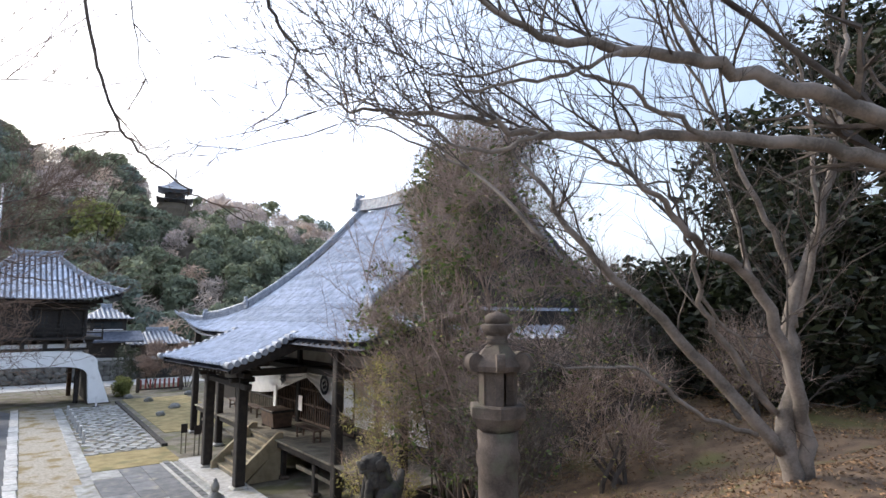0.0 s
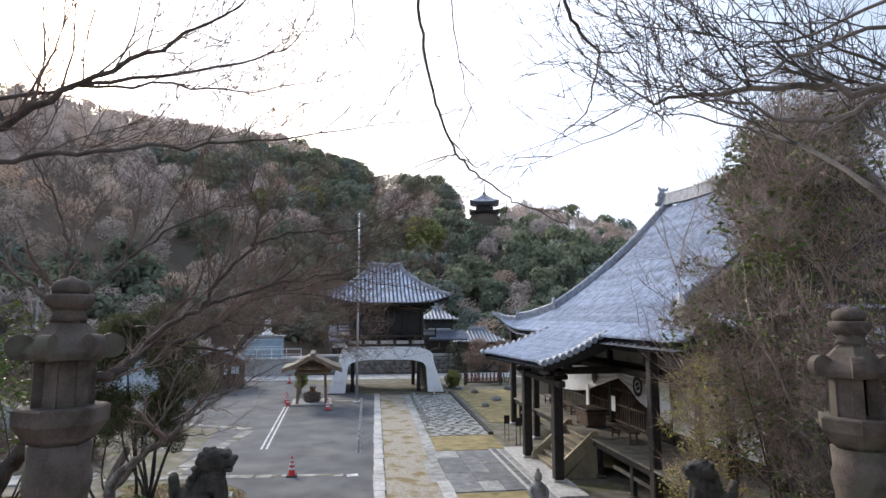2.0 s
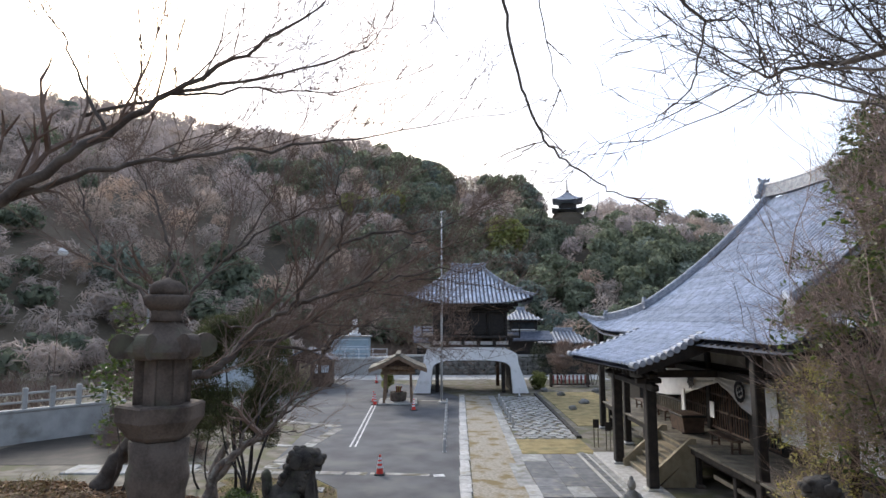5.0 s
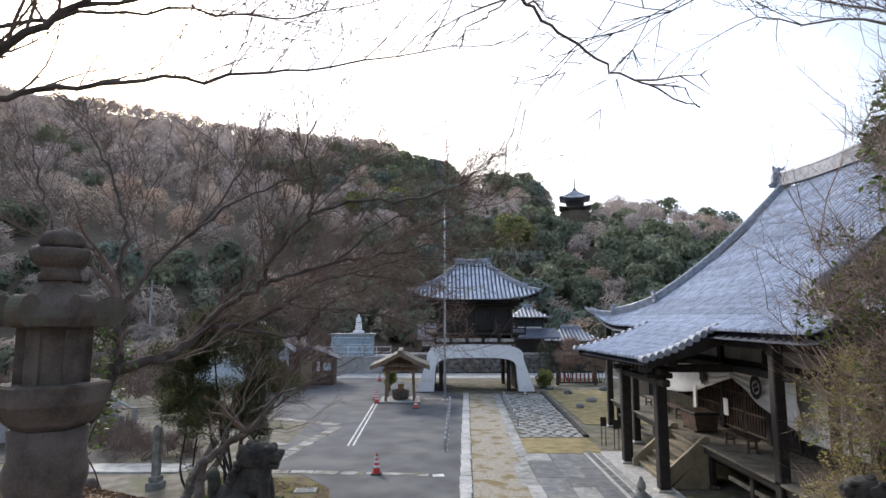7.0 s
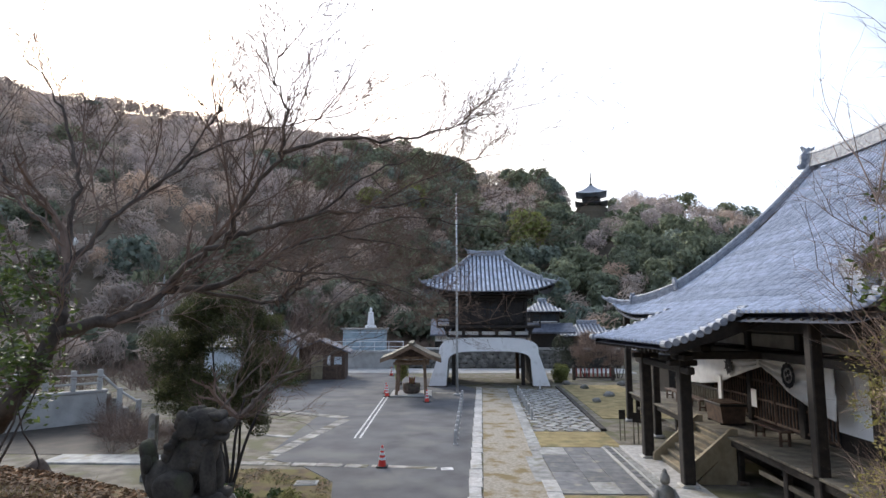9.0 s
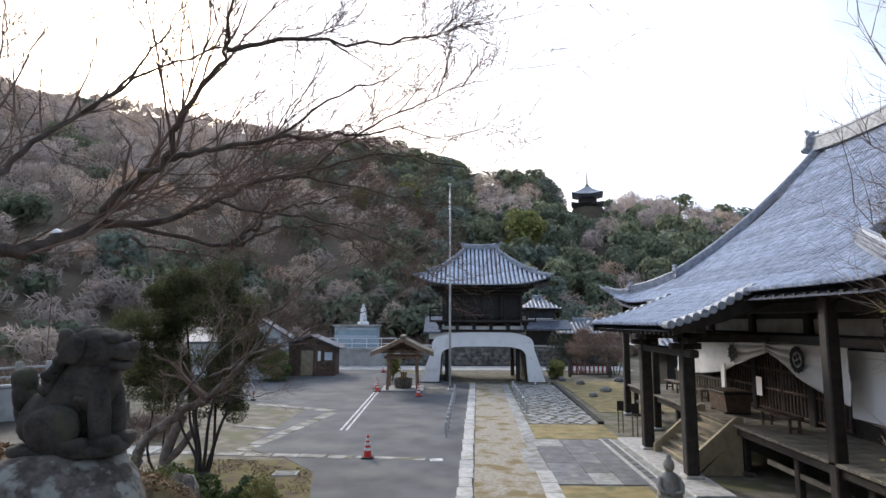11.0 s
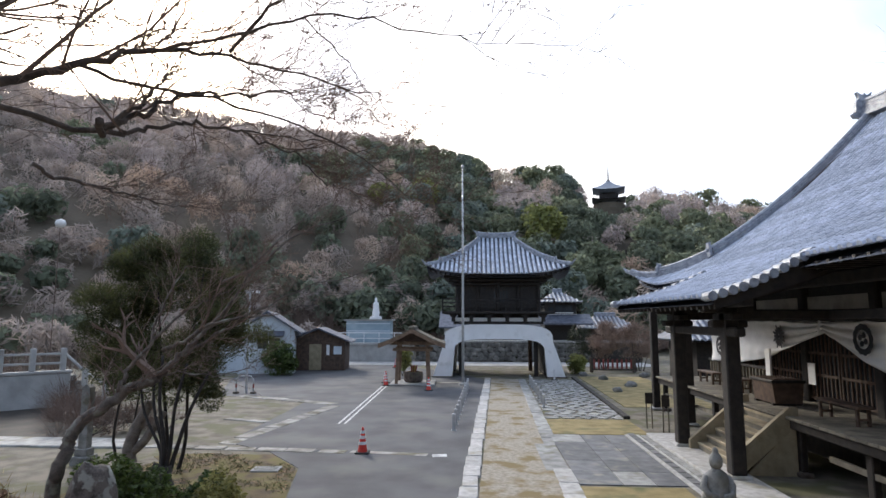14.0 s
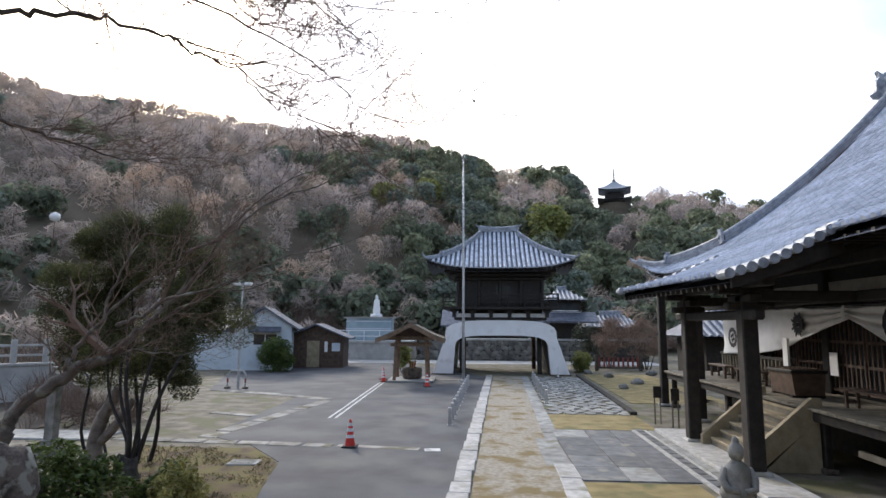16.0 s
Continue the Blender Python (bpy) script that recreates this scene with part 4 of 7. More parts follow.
# ---- water pavilion ----
pav = thing("water_pavilion", "small timber hand-washing pavilion with a shingled gable roof", "pavilion", -4.55, 41.6, 0.012, 3)
part("plinth", Mesh().box(-1.3, -1.2, 0, 1.3, 1.6, 0.1, bevel=0.03), CONCRETE, pav)
for sx in (-1, 1):
    for sy in (-0.85, 1.1):
        part("post", Mesh().prism([(sx * 0.92 - 0.09, 0.1), (sx * 0.92 + 0.09, 0.1), (sx * 0.82 + 0.08, 2.35), (sx * 0.82 - 0.08, 2.35)], "y", sy - 0.09, sy + 0.09), PAVWOOD, pav)
for sy in (-0.85, 1.1):
    part("tie_beam", Mesh().box(-1.15, sy - 0.07, 1.95, 1.15, sy + 0.07, 2.12, bevel=0.02), PAVWOOD, pav)
    part("tie_beam", Mesh().box(-1.3, sy - 0.08, 2.3, 1.3, sy + 0.08, 2.5, bevel=0.02), PAVWOOD, pav)
    part("gable_panel", Mesh().prism([(-0.95, 2.5), (0.95, 2.5), (0, 3.05)], "y", sy - 0.03, sy + 0.03), WOOD, pav)
    for sx in (-1, 1):
        part("beam_end", Mesh().box(sx * 1.2 - 0.09, sy - 0.5, 2.42, sx * 1.2 + 0.09, sy + 0.35, 2.58), PALEWOOD, pav)
for s in (-1, 1):
    pts = [(0, 3.28), (s * 0.6, 2.98), (s * 1.25, 2.66), (s * 1.9, 2.42)]
    part("roof_slope", Mesh().prism(pts + [(x, z - 0.1) for x, z in reversed(pts)], "y", -1.75, 1.9), GREYWOOD, pav, "weathered shingle roof")
    for yy in (-1.78, 1.9):
        part("bargeboard", Mesh().prism([(x, z - 0.06) for x, z in pts] + [(x, z - 0.27) for x, z in reversed(pts)], "y", yy - 0.04, yy + 0.04), PAVWOOD, pav)
part("ridge_cap", Mesh().box(-0.16, -1.8, 3.24, 0.16, 1.95, 3.38, bevel=0.03), GREYWOOD, pav)
basin = thing("water_basin", "rough stone water basin under the pavilion roof", "basin", -4.55, 41.7, 0.112)
bm_ = Mesh().lathe([(0.46, 0), (0.56, 0.12), (0.58, 0.5), (0.54, 0.62), (0.40, 0.62), (0.36, 0.45)], 10)
part("bowl", bm_, STONE, basin)
part("water", Mesh().lathe([(0.36, 0.46), (0.37, 0.52)], 10), GLASS, basin)
for k in range(5):
    part("flower", Mesh().tube([(-0.1 + 0.06 * k, 0, 0.5), (-0.12 + 0.07 * k, 0.05, 0.8 + 0.05 * (k % 2)), (-0.14 + 0.09 * k, 0, 1.0)], [0.02, 0.05, 0.03], 5), YELLEAF if k % 2 else REDFENCE, basin)


# ---- small yard furniture ----
def traffic_cone():
    c = thing("traffic_cone", "red plastic traffic cone with white bands on asphalt", "traffic cone", group="traffic cones")
    part("base", Mesh().box(-0.19, -0.19, 0, 0.19, 0.19, 0.045, bevel=0.02), RUBBER, c, "black rubber base")
    def r(z):
        return 0.135 - 0.155 * z
    part("cone", Mesh().lathe([(r(0), 0.045), (r(0.68) + 0.002, 0.69), (0.02, 0.71)], 18), RED, c, smooth=False)
    for za in (0.24, 0.40, 0.54):
        part("band", Mesh().lathe([(r(za) + 0.012, za), (r(za + 0.08) + 0.012, za + 0.08)], 18), WHITEBAND, c)
    return c


cone = traffic_cone()
cone.matrix_basis = pose(-3.93, 23.39, 0.012)
for x, y in ((-6.0, 40.6), (-6.25, 42.0), (-3.35, 38.3), (-7.3, 53.5)):
    copy_thing(cone, pose(x, y, 0.012, 0, 0, 20 * x))


def bollard():
    b = thing("bollard", "low grey steel bollard with a white cap", "bollard", group="bollards along the path")
    part("post", Mesh().box(-0.055, -0.055, 0, 0.055, 0.055, 0.52, bevel=0.01), STEEL, b)
    part("cap", Mesh().box(-0.06, -0.06, 0.52, 0.06, 0.06, 0.55, bevel=0.01), WHITEBAND, b)
    part("foot", Mesh().box(-0.09, -0.09, 0, 0.09, 0.09, 0.02), STEEL, b)
    return b


bol = bollard()
bol.matrix_basis = pose(-1.52, 27.0, 0.012)
for k in range(1, 12):
    copy_thing(bol, pose(-1.52 + 0.022 * k, 27.0 + 1.12 * k, 0.012))
for k in range(7):
    copy_thing(bol, pose(2.12 + 0.03 * k, 32.6 + 1.5 * k, 0.02))
pole = thing("flagpole", "tall pale grey flagpole beside the path", "flagpole", -1.6, 41.33, 0.0)
part("shaft", Mesh().lathe([(0.085, 0.05), (0.075, 4.0), (0.06, 9.0), (0.04, 12.9)], 12), STEEL, pole, smooth=True)
part("base", Mesh().lathe([(0.25, 0), (0.25, 0.1), (0.12, 0.14)], 14), CONCRETE, pole)
part("ball", Mesh().lathe([(0.01, 12.9), (0.09, 12.96), (0.1, 13.03), (0.06, 13.11), (0.01, 13.13)], 12), STEEL, pole, smooth=True)


# ---- lanterns ----
def stone_lantern():
    l = thing("stone_lantern", "weathered grey stone lantern with curled roof corners on the bank", "stone lantern", group="lantern pair")
    n6 = 6
    part("base", Mesh().lathe([(0.50, -0.3), (0.50, 0.18), (0.42, 0.26), (0.34, 0.42), (0.30, 0.45)], n6, None, 0.5), STONE, l)
    part("shaft", Mesh().lathe([(0.25, 0.44), (0.235, 0.6), (0.215, 0.9), (0.21, 1.25), (0.235, 1.35), (0.235, 1.42), (0.215, 1.48), (0.225, 1.66)], 20), STONE, l, smooth=True)
    part("platform", Mesh().lathe([(0.197, 1.66), (0.246, 1.70), (0.316, 1.80), (0.328, 1.82), (0.332, 1.93), (0.312, 1.945)], n6, None, 0.5), STONE, l)
    # fire box: six posts, panels, with dark openings
    for k in range(6):
        a = math.pi / 3 * k + 0.5
        c, s = math.cos(a), math.sin(a)
        fb = Mesh().box(-0.045, -0.045, 1.945, 0.045, 0.045, 2.3, pose(0.165 * c, 0.165 * s, 0, 0, 0, math.degrees(a)))
        part("fire_box_post", fb, STONE, l)
        if k % 3:
            b = a + math.pi / 6
            fb = Mesh().box(-0.02, -0.07, 1.945, 0.03, 0.07, 2.3, pose(0.15 * math.cos(b), 0.15 * math.sin(b), 0, 0, 0, math.degrees(b)))
            part("fire_box_panel", fb, STONE, l)
    part("fire_core", Mesh().lathe([(0.064, 1.945), (0.064, 2.298)], 8), DARKSTONE, l)
    rf = Mesh().lathe([(0.192, 2.29), (0.304, 2.307), (0.320, 2.358), (0.272, 2.426), (0.200, 2.502), (0.136, 2.571), (0.112, 2.605)], n6, None, 0.5)
    part("roof", rf, STONE, l)
    for k in range(6):
        a = math.pi / 3 * k + 0.5
        cu = Mesh()
        out = []
        for i in range(15):
            t = i / 14
            ang = -1.9 + 4.2 * t
            out.append((0.0 + 0.095 * math.cos(ang), 0.085 + 0.1 * math.sin(ang)))
        cu.prism(out + [(-0.14, 0.10), (-0.16, 0.02)], "y", -0.045, 0.045)
        cu.v = [tuple(pose(0.305 * math.cos(a), 0.305 * math.sin(a), 2.315, 0, 0, math.degrees(a)) @ Vector(p)) for p in cu.v]
        part("roof_curl", cu, STONE, l)
    part("neck", Mesh().lathe([(0.13, 2.596), (0.11, 2.646), (0.12, 2.688)], 16), STONE, l, smooth=True)
    lo = Mesh().lathe([(0.12, 2.681), (0.165, 2.730), (0.18, 2.786), (0.165, 2.807), (0.12, 2.811)], 16)
    lo.v = [(x * (1 + 0.06 * math.cos(8 * math.atan2(y, x))), y * (1 + 0.06 * math.cos(8 * math.atan2(y, x))), z) for x, y, z in lo.v]
    part("lotus_cup", lo, STONE, l, smooth=True)
    part("jewel", Mesh().lathe([(0.12, 2.807), (0.138, 2.842), (0.132, 2.884), (0.095, 2.919), (0.03, 2.937), (0.012, 2.954)], 16), STONE, l, smooth=True)
    return l


lan = stone_lantern()
lan.matrix_basis = pose(-3.96, 5.85, 3.14)
copy_thing(lan, pose(2.85, 5.7, 2.92, 0, 0, 25))


# ---- guardian dogs: one plain lumpy stone mesh each ----
def guardian_dog(x, y, z, rz, label):
    g = Mesh()
    rng = random.Random(8)

    def blob(cx, cy, cz, rx, ry, rz_, tilt=0.0, square=1.0, n=18):
        """An ellipsoid; square below 1 makes it blockier."""
        pw = lambda c: math.copysign(abs(c) ** square, c)
        mm = pose(cx, cy, cz, 0, tilt, 0) @ Matrix.Diagonal((rx, ry, rz_, 1))
        vs, fs, m = [], [], 12
        for i in range(m + 1):
            a = -math.pi / 2 + math.pi * i / m
            r, h = max(0.02, abs(math.cos(a)) ** square), pw(math.sin(a))
            for k in range(n):
                t = 2 * math.pi * k / n
                vs.append(mm @ Vector((r * pw(math.cos(t)), r * pw(math.sin(t)), h)))
        for i in range(m):
            fs += [(i * n + k, i * n + (k + 1) % n, (i + 1) * n + (k + 1) % n, (i + 1) * n + k) for k in range(n)]
        fs += [tuple(range(n - 1, -1, -1)), tuple(range(m * n, (m + 1) * n))]
        g.add(vs, fs)

    blob(-0.05, 0, 0.035, 0.46, 0.26, 0.06, 0, 0.5)         # base slab
    blob(-0.20, 0, 0.27, 0.27, 0.23, 0.24, 0, 0.85)         # haunches
    blob(-0.06, 0, 0.46, 0.20, 0.19, 0.38, 32, 0.85)        # back sloping up to the neck
    blob(0.13, 0, 0.58, 0.17, 0.20, 0.26, 8, 0.85)          # chest
    blob(0.12, 0, 0.86, 0.21, 0.20, 0.19, 0, 0.75)          # head
    blob(0.32, 0, 0.86, 0.13, 0.145, 0.075, 4, 0.55)        # upper jaw
    blob(0.29, 0, 0.745, 0.12, 0.125, 0.045, 12, 0.55)      # lower jaw
    blob(0.43, 0, 0.895, 0.045, 0.085, 0.045, 0, 0.7)       # nose
    blob(0.27, 0, 0.965, 0.10, 0.17, 0.05, 14, 0.7)         # brow
    for s in (-1, 1):
        blob(0.28, s * 0.10, 0.925, 0.045, 0.04, 0.04)      # eyes
        blob(0.02, s * 0.205, 0.87, 0.10, 0.04, 0.12, 18, 0.7)   # hanging ears
        blob(0.24, s * 0.125, 0.32, 0.085, 0.08, 0.31, -4, 0.75) # forelegs
        blob(0.30, s * 0.125, 0.085, 0.13, 0.095, 0.07, 0, 0.7)  # paws
        blob(-0.10, s * 0.20, 0.22, 0.22, 0.10, 0.19, -14, 0.85) # thighs
        blob(0.06, s * 0.20, 0.085, 0.15, 0.085, 0.065, 0, 0.7)
        for k in range(9):
            blob(-0.06 + 0.05 * rng.random() - 0.02 * k, s * (0.10 + 0.09 * rng.random()), 0.98 - 0.055 * k, 0.06, 0.055, 0.055, 0, 1.0, 8)   # mane curls
        for k in range(5):
            blob(0.20 - 0.03 * k, s * 0.15, 0.70 - 0.06 * k, 0.055, 0.06, 0.05, 0, 1.0, 8)
    for k in range(6):
        blob(0.08 - 0.06 * k, 0.03 * (-1) ** k, 1.03 - 0.018 * k * k, 0.07, 0.085, 0.055, 0, 1.0, 8)
    blob(-0.43, 0, 0.34, 0.09, 0.10, 0.26, -14, 0.8)        # tail, standing up like a flame
    blob(-0.47, 0, 0.58, 0.07, 0.13, 0.13, -8, 0.8)
    for s in (-1, 1):
        blob(-0.45, s * 0.09, 0.47, 0.06, 0.07, 0.12, -8)
    g.v = [tuple(Vector(p) + Vector(p).normalized() * (0.022 * noise.noise(Vector(p) * 8) + 0.012 * noise.noise(Vector(p) * 23))) for p in g.v]
    me = fixed(g.data("guardian_dog", DARKSTONE, True))
    ob = tagged(new("guardian_dog", me), label, "statue", "guardian dogs")
    ob.matrix_basis = pose(x, y, z, 0, 0, rz) @ Matrix.Scale(0.70, 4)
    return ob


def boulder(name, x, y, z, rx, ry, rz_, seed, mat, label, top_flat=9.0, rot=0):
    g = Mesh()
    n = 18
    rings = [(max(0.05, math.cos(-math.pi / 2 + math.pi * i / 10)), math.sin(-math.pi / 2 + math.pi * i / 10)) for i in range(11)]
    g.lathe(rings, n)
    out = []
    for p in g.v:
        q = Vector(p)
        k = 1 + 0.28 * noise.noise(q * 1.3 + Vector((seed, 0, 0))) + 0.08 * noise.noise(q * 4 + Vector((seed, 5, 0)))
        q = Vector((q.x * rx * k, q.y * ry * k, min(q.z * k, top_flat) * rz_))
        out.append(tuple(q))
    g.v = out
    me = fixed(g.data(name, mat, True))
    ob = tagged(new(name, me), label, "rock")
    ob.matrix_basis = pose(x, y, z, 0, 0, rot)
    return ob


guardian_dog(-3.33, 7.85, 3.57, 4, "seated dark stone guardian dog on a rock")
boulder("pedestal_rock", -3.42, 7.8, 3.12, 0.6, 0.5, 0.52, 3, LICHENROCK, "low mossy rock under the stone guardian dog", 0.9)
guardian_dog(2.95, 8.3, 3.12, 165, "seated weathered stone guardian dog beside shrubs")
boulder("pedestal_rock", 2.95, 8.3, 2.66, 0.62, 0.5, 0.55, 8, LICHENROCK, "low rock under the stone guardian dog", 0.9)
boulder("standing_rock", -5.42, 13.8, 1.42, 0.29, 0.26, 0.52, 12, LICHENROCK, "rounded grey garden rock on the bank", rot=30)
boulder("garden_rock", -6.3, 10.2, 2.9, 0.25, 0.2, 0.42, 15, STONE, "upright pale rock on the leafy bank")

jz = thing("seated_figure", "small seated grey stone figure on a lotus plinth", "statue", 3.42, 17.3, 0.0)
part("plinth", Mesh().box(-0.34, -0.3, -0.05, 0.34, 0.3, 0.42, bevel=0.04), GREYSTONE, jz)
part("lotus_seat", Mesh().lathe([(0.22, 0.42), (0.29, 0.48), (0.31, 0.58), (0.25, 0.62)], 14), GREYSTONE, jz, smooth=True)
fg = Mesh()
fg.lathe([(0.24, 0.61), (0.27, 0.68), (0.24, 0.76), (0.19, 0.86), (0.2, 1.0), (0.175, 1.1), (0.09, 1.16), (0.075, 1.19)], 16, Matrix.Diagonal((1.0, 0.8, 1, 1)))
fg.lathe([(0.05, 1.17), (0.1, 1.22), (0.115, 1.3), (0.1, 1.38), (0.06, 1.43), (0.05, 1.45), (0.055, 1.48), (0.02, 1.53)], 14)
for s in (-1, 1):
    fg.tube([(s * 0.17, 0, 1.06), (s * 0.24, -0.04, 0.9), (s * 0.2, -0.14, 0.78), (s * 0.05, -0.2, 0.76)], [0.06, 0.065, 0.055, 0.045], 8)
part("figure", fg, GREYSTONE, jz, smooth=True)

# ---- hall front: veranda, stair, curtain, furniture ----
VZ = 1.42
for y in arange(HY - 9.2, HY + 9.2, 0.32)[:-1]:
    part("floor_board", Mesh().box(6.74, y, VZ - 0.07, 9.0, y + 0.305, VZ, bevel=0.008), GREYWOOD, hall)
part("veranda_beam", Mesh().box(6.84, HY - 9.2, VZ - 0.3, 7.2, HY + 9.2, VZ - 0.07, bevel=0.02), DARKWOOD, hall)
for y in arange(HY - 9.1, HY + 9.1, 2.6):
    part("veranda_post", Mesh().box(7.03, y - 0.1, 0.12, 7.19, y + 0.1, VZ - 0.3, bevel=0.02), DARKWOOD, hall)
    part("post_stone", Mesh().box(6.95, y - 0.18, 0, 7.27, y + 0.18, 0.12, bevel=0.03), STONE, hall)
part("tie_board", Mesh().box(7.06, HY - 9.1, 0.62, 7.12, HY - 2.5, 0.74), GREYWOOD, hall)
part("tie_board", Mesh().box(7.06, HY + 2.6, 0.62, 7.12, HY + 9.1, 0.74), GREYWOOD, hall)
part("under_wall", Mesh().box(8.8, HY - 8.0, 0.0, 8.9, HY + 8.0, VZ - 0.07), DARKWOOD, hall)
part("podium", Mesh().box(4.75, HY - 3.6, -0.05, 5.75, HY + 3.6, 0.1, bevel=0.02), GRANITE, hall)
# wooden stair with slanting side boards
for k in range(6):
    x = 5.55 + 0.245 * k
    z = 0.1 + (k + 1) * 0.2
    part("stair_tread", Mesh().box(x, HY - 1.2, z - 0.07, x + 0.32, HY + 1.25, z, bevel=0.012), PALEWOOD, hall)
    part("stair_riser", Mesh().box(x + 0.03, HY - 1.2, z - 0.2, x + 0.06, HY + 1.25, z - 0.07), GREYWOOD, hall)
for s in (-1, 1):
    y = HY + 0.03 + s * 1.3
    part("stair_stringer", Mesh().prism([(5.35, 0.1), (5.75, 0.1), (7.05, 1.22), (7.05, 1.62), (6.85, 1.62), (5.35, 0.34)], "y", y - 0.07, y + 0.07), PALEWOOD, hall, "broad weathered side board")
    part("stair_side_panel", Mesh().prism([(5.75, 0.0), (7.0, 0.0), (7.0, 1.2)], "y", y - 0.03, y + 0.03), PALEWOOD, hall)
# curtain
cur = thing("temple_curtain", "white ceremonial curtain with dark round crests, tied up at the middle", "curtain", 8.42, 0, 0)


KNOT = 22.8


def drape(y):
    """Height of the lower edge: tied up at the knot, falling in a swag to both sides."""
    d = abs(y - KNOT) * (1.0 if y > KNOT else 1.35)
    return table([(0, 3.42), (0.7, 3.2), (1.6, 2.94), (3.3, 2.52), (5.0, 2.3), (7.5, 2.2)], d)


for a, b in ((KNOT, 30.3), (19.0, KNOT)):
    c = Mesh()
    ys = arange(a, b, 0.1)

    def hang(v, y):
        d = abs(y - KNOT)
        fold = 0.07 * math.sin(20 * v + 2.2 * d) * max(0.08, 1 - d / 4.5) + 0.03 * math.sin(9 * v + 1.1 * y) * v
        sag = 0.03 * abs(math.sin(y * math.pi / 0.95)) * (1 - v)
        return (fold + 0.02 * math.sin(y * 5), y, lerp(3.72 - sag, drape(y), v))

    c.grid(hang, [i / 24 for i in range(25)], ys)
    me = c.data("cloth_half", CLOTH, True)
    ob = new("cloth_half", me)
    ob.parent = cur
    so = ob.modifiers.new("thickness", "SOLIDIFY")
    so.thickness = 0.012
part("rod", Mesh().tube([(0, 18.9, 3.73), (0, 30.4, 3.73)], [0.025, 0.025], 8), DARKWOOD, cur)
part("tie_cord", Mesh().tube([(-0.05, KNOT, 3.72), (-0.09, KNOT, 3.5), (-0.08, KNOT, 3.36)], [0.03, 0.045, 0.02], 6), CLOTH, cur)


def crest(y, z, r, kind):
    """A chrysanthemum-like rosette, lying on the cloth."""
    m = Mesh()
    x = -0.13
    if kind == 0:
        for k in range(16):
            a = 2 * math.pi * k / 16
            rr = r * (1.0 if k % 2 else 0.82)
            pts = [(0.2 * r, -0.05 * r), (0.7 * rr, -0.12 * r), (rr, -0.05 * r), (rr, 0.05 * r), (0.7 * rr, 0.12 * r), (0.2 * r, 0.05 * r)]
            m.prism([(y + p * math.cos(a) - q * math.sin(a), z + p * math.sin(a) + q * math.cos(a)) for p, q in pts], "x", x, x + 0.01)
        m.prism([(y + 0.16 * r * math.cos(2 * math.pi * k / 12), z + 0.16 * r * math.sin(2 * math.pi * k / 12)) for k in range(12)], "x", x - 0.002, x + 0.012)
    else:
        n = 24
        for k in range(n):
            a, b = 2 * math.pi * k / n, 2 * math.pi * (k + 1) / n
            w = 1.0 + 0.05 * (k % 2)
            m.add([(x, y + math.cos(a) * r * w, z + math.sin(a) * r * w), (x, y + math.cos(b) * r * w, z + math.sin(b) * r * w), (x, y + math.cos(b) * r * 0.62, z + math.sin(b) * r * 0.62), (x, y + math.cos(a) * r * 0.62, z + math.sin(a) * r * 0.62)], [(0, 1, 2, 3)])
        for k in range(4):
            a = math.pi / 2 * k + 0.4
            m.prism([(y + r * (0.3 * math.cos(a) + 0.2 * math.cos(2 * math.pi * j / 8)), z + r * (0.3 * math.sin(a) + 0.2 * math.sin(2 * math.pi * j / 8))) for j in range(8)], "x", x - 0.004, x + 0.004)
    part("crest", m, CREST, cur, "dark printed crest", fix=kind == 0)


crest(24.83, 3.25, 0.36, 0)
crest(20.95, 3.28, 0.36, 1)
crest(29.2, 2.8, 0.34, 1)
# lattice doors behind the curtain
for a in arange(HY - 3.2, HY + 8.0, 1.6)[:-1]:
    d = part("lattice_door", Mesh().box(8.93, a + 0.06, VZ + 0.1, 8.99, a + 1.54, 3.6), GLASS, hall)
    for y in arange(a + 0.06, a + 1.54, 0.185):
        part("lattice_bar", Mesh().box(8.89, y - 0.02, VZ + 0.1, 8.93, y + 0.02, 3.6), WOOD, d)
    for z in (VZ + 0.1, VZ + 0.75, VZ + 1.35):
        part("lattice_rail", Mesh().box(8.885, a + 0.06, z, 8.925, a + 1.54, z + 0.07), WOOD, d)
part("name_board", Mesh().box(8.2, HY + 2.35, VZ, 8.26, HY + 2.62, VZ + 1.45), CLOTH, hall, "narrow upright white board")
part("notice", Mesh().box(8.78, HY + 1.0, VZ + 0.5, 8.8, HY + 1.35, VZ + 1.1), PLASTER, hall, "white paper notice")
for y in arange(HY + 3.0, HY + 7.8, 0.24):
    part("railing_bar", Mesh().box(8.5, y - 0.03, VZ, 8.55, y + 0.03, VZ + 0.75), GREYWOOD, hall)
part("railing_top", Mesh().box(8.47, HY + 2.9, VZ + 0.75, 8.58, HY + 7.9, VZ + 0.83), DARKWOOD, hall)


def bench(x, y, w):
    b = thing("bench", "low dark wooden bench on the hall veranda", "bench", x, y, VZ, group="benches on the veranda")
    part("seat", Mesh().box(-0.18, -w / 2, 0.38, 0.18, w / 2, 0.44, bevel=0.01), WOOD, b)
    for s in (-1, 1):
        for q in (-0.12, 0.12):
            part("leg", Mesh().box(q - 0.03, s * (w / 2 - 0.15) - 0.03, 0, q + 0.03, s * (w / 2 - 0.15) + 0.03, 0.38), WOOD, b)
        part("stretcher", Mesh().box(-0.12, s * (w / 2 - 0.15) - 0.02, 0.12, 0.12, s * (w / 2 - 0.15) + 0.02, 0.17), WOOD, b)


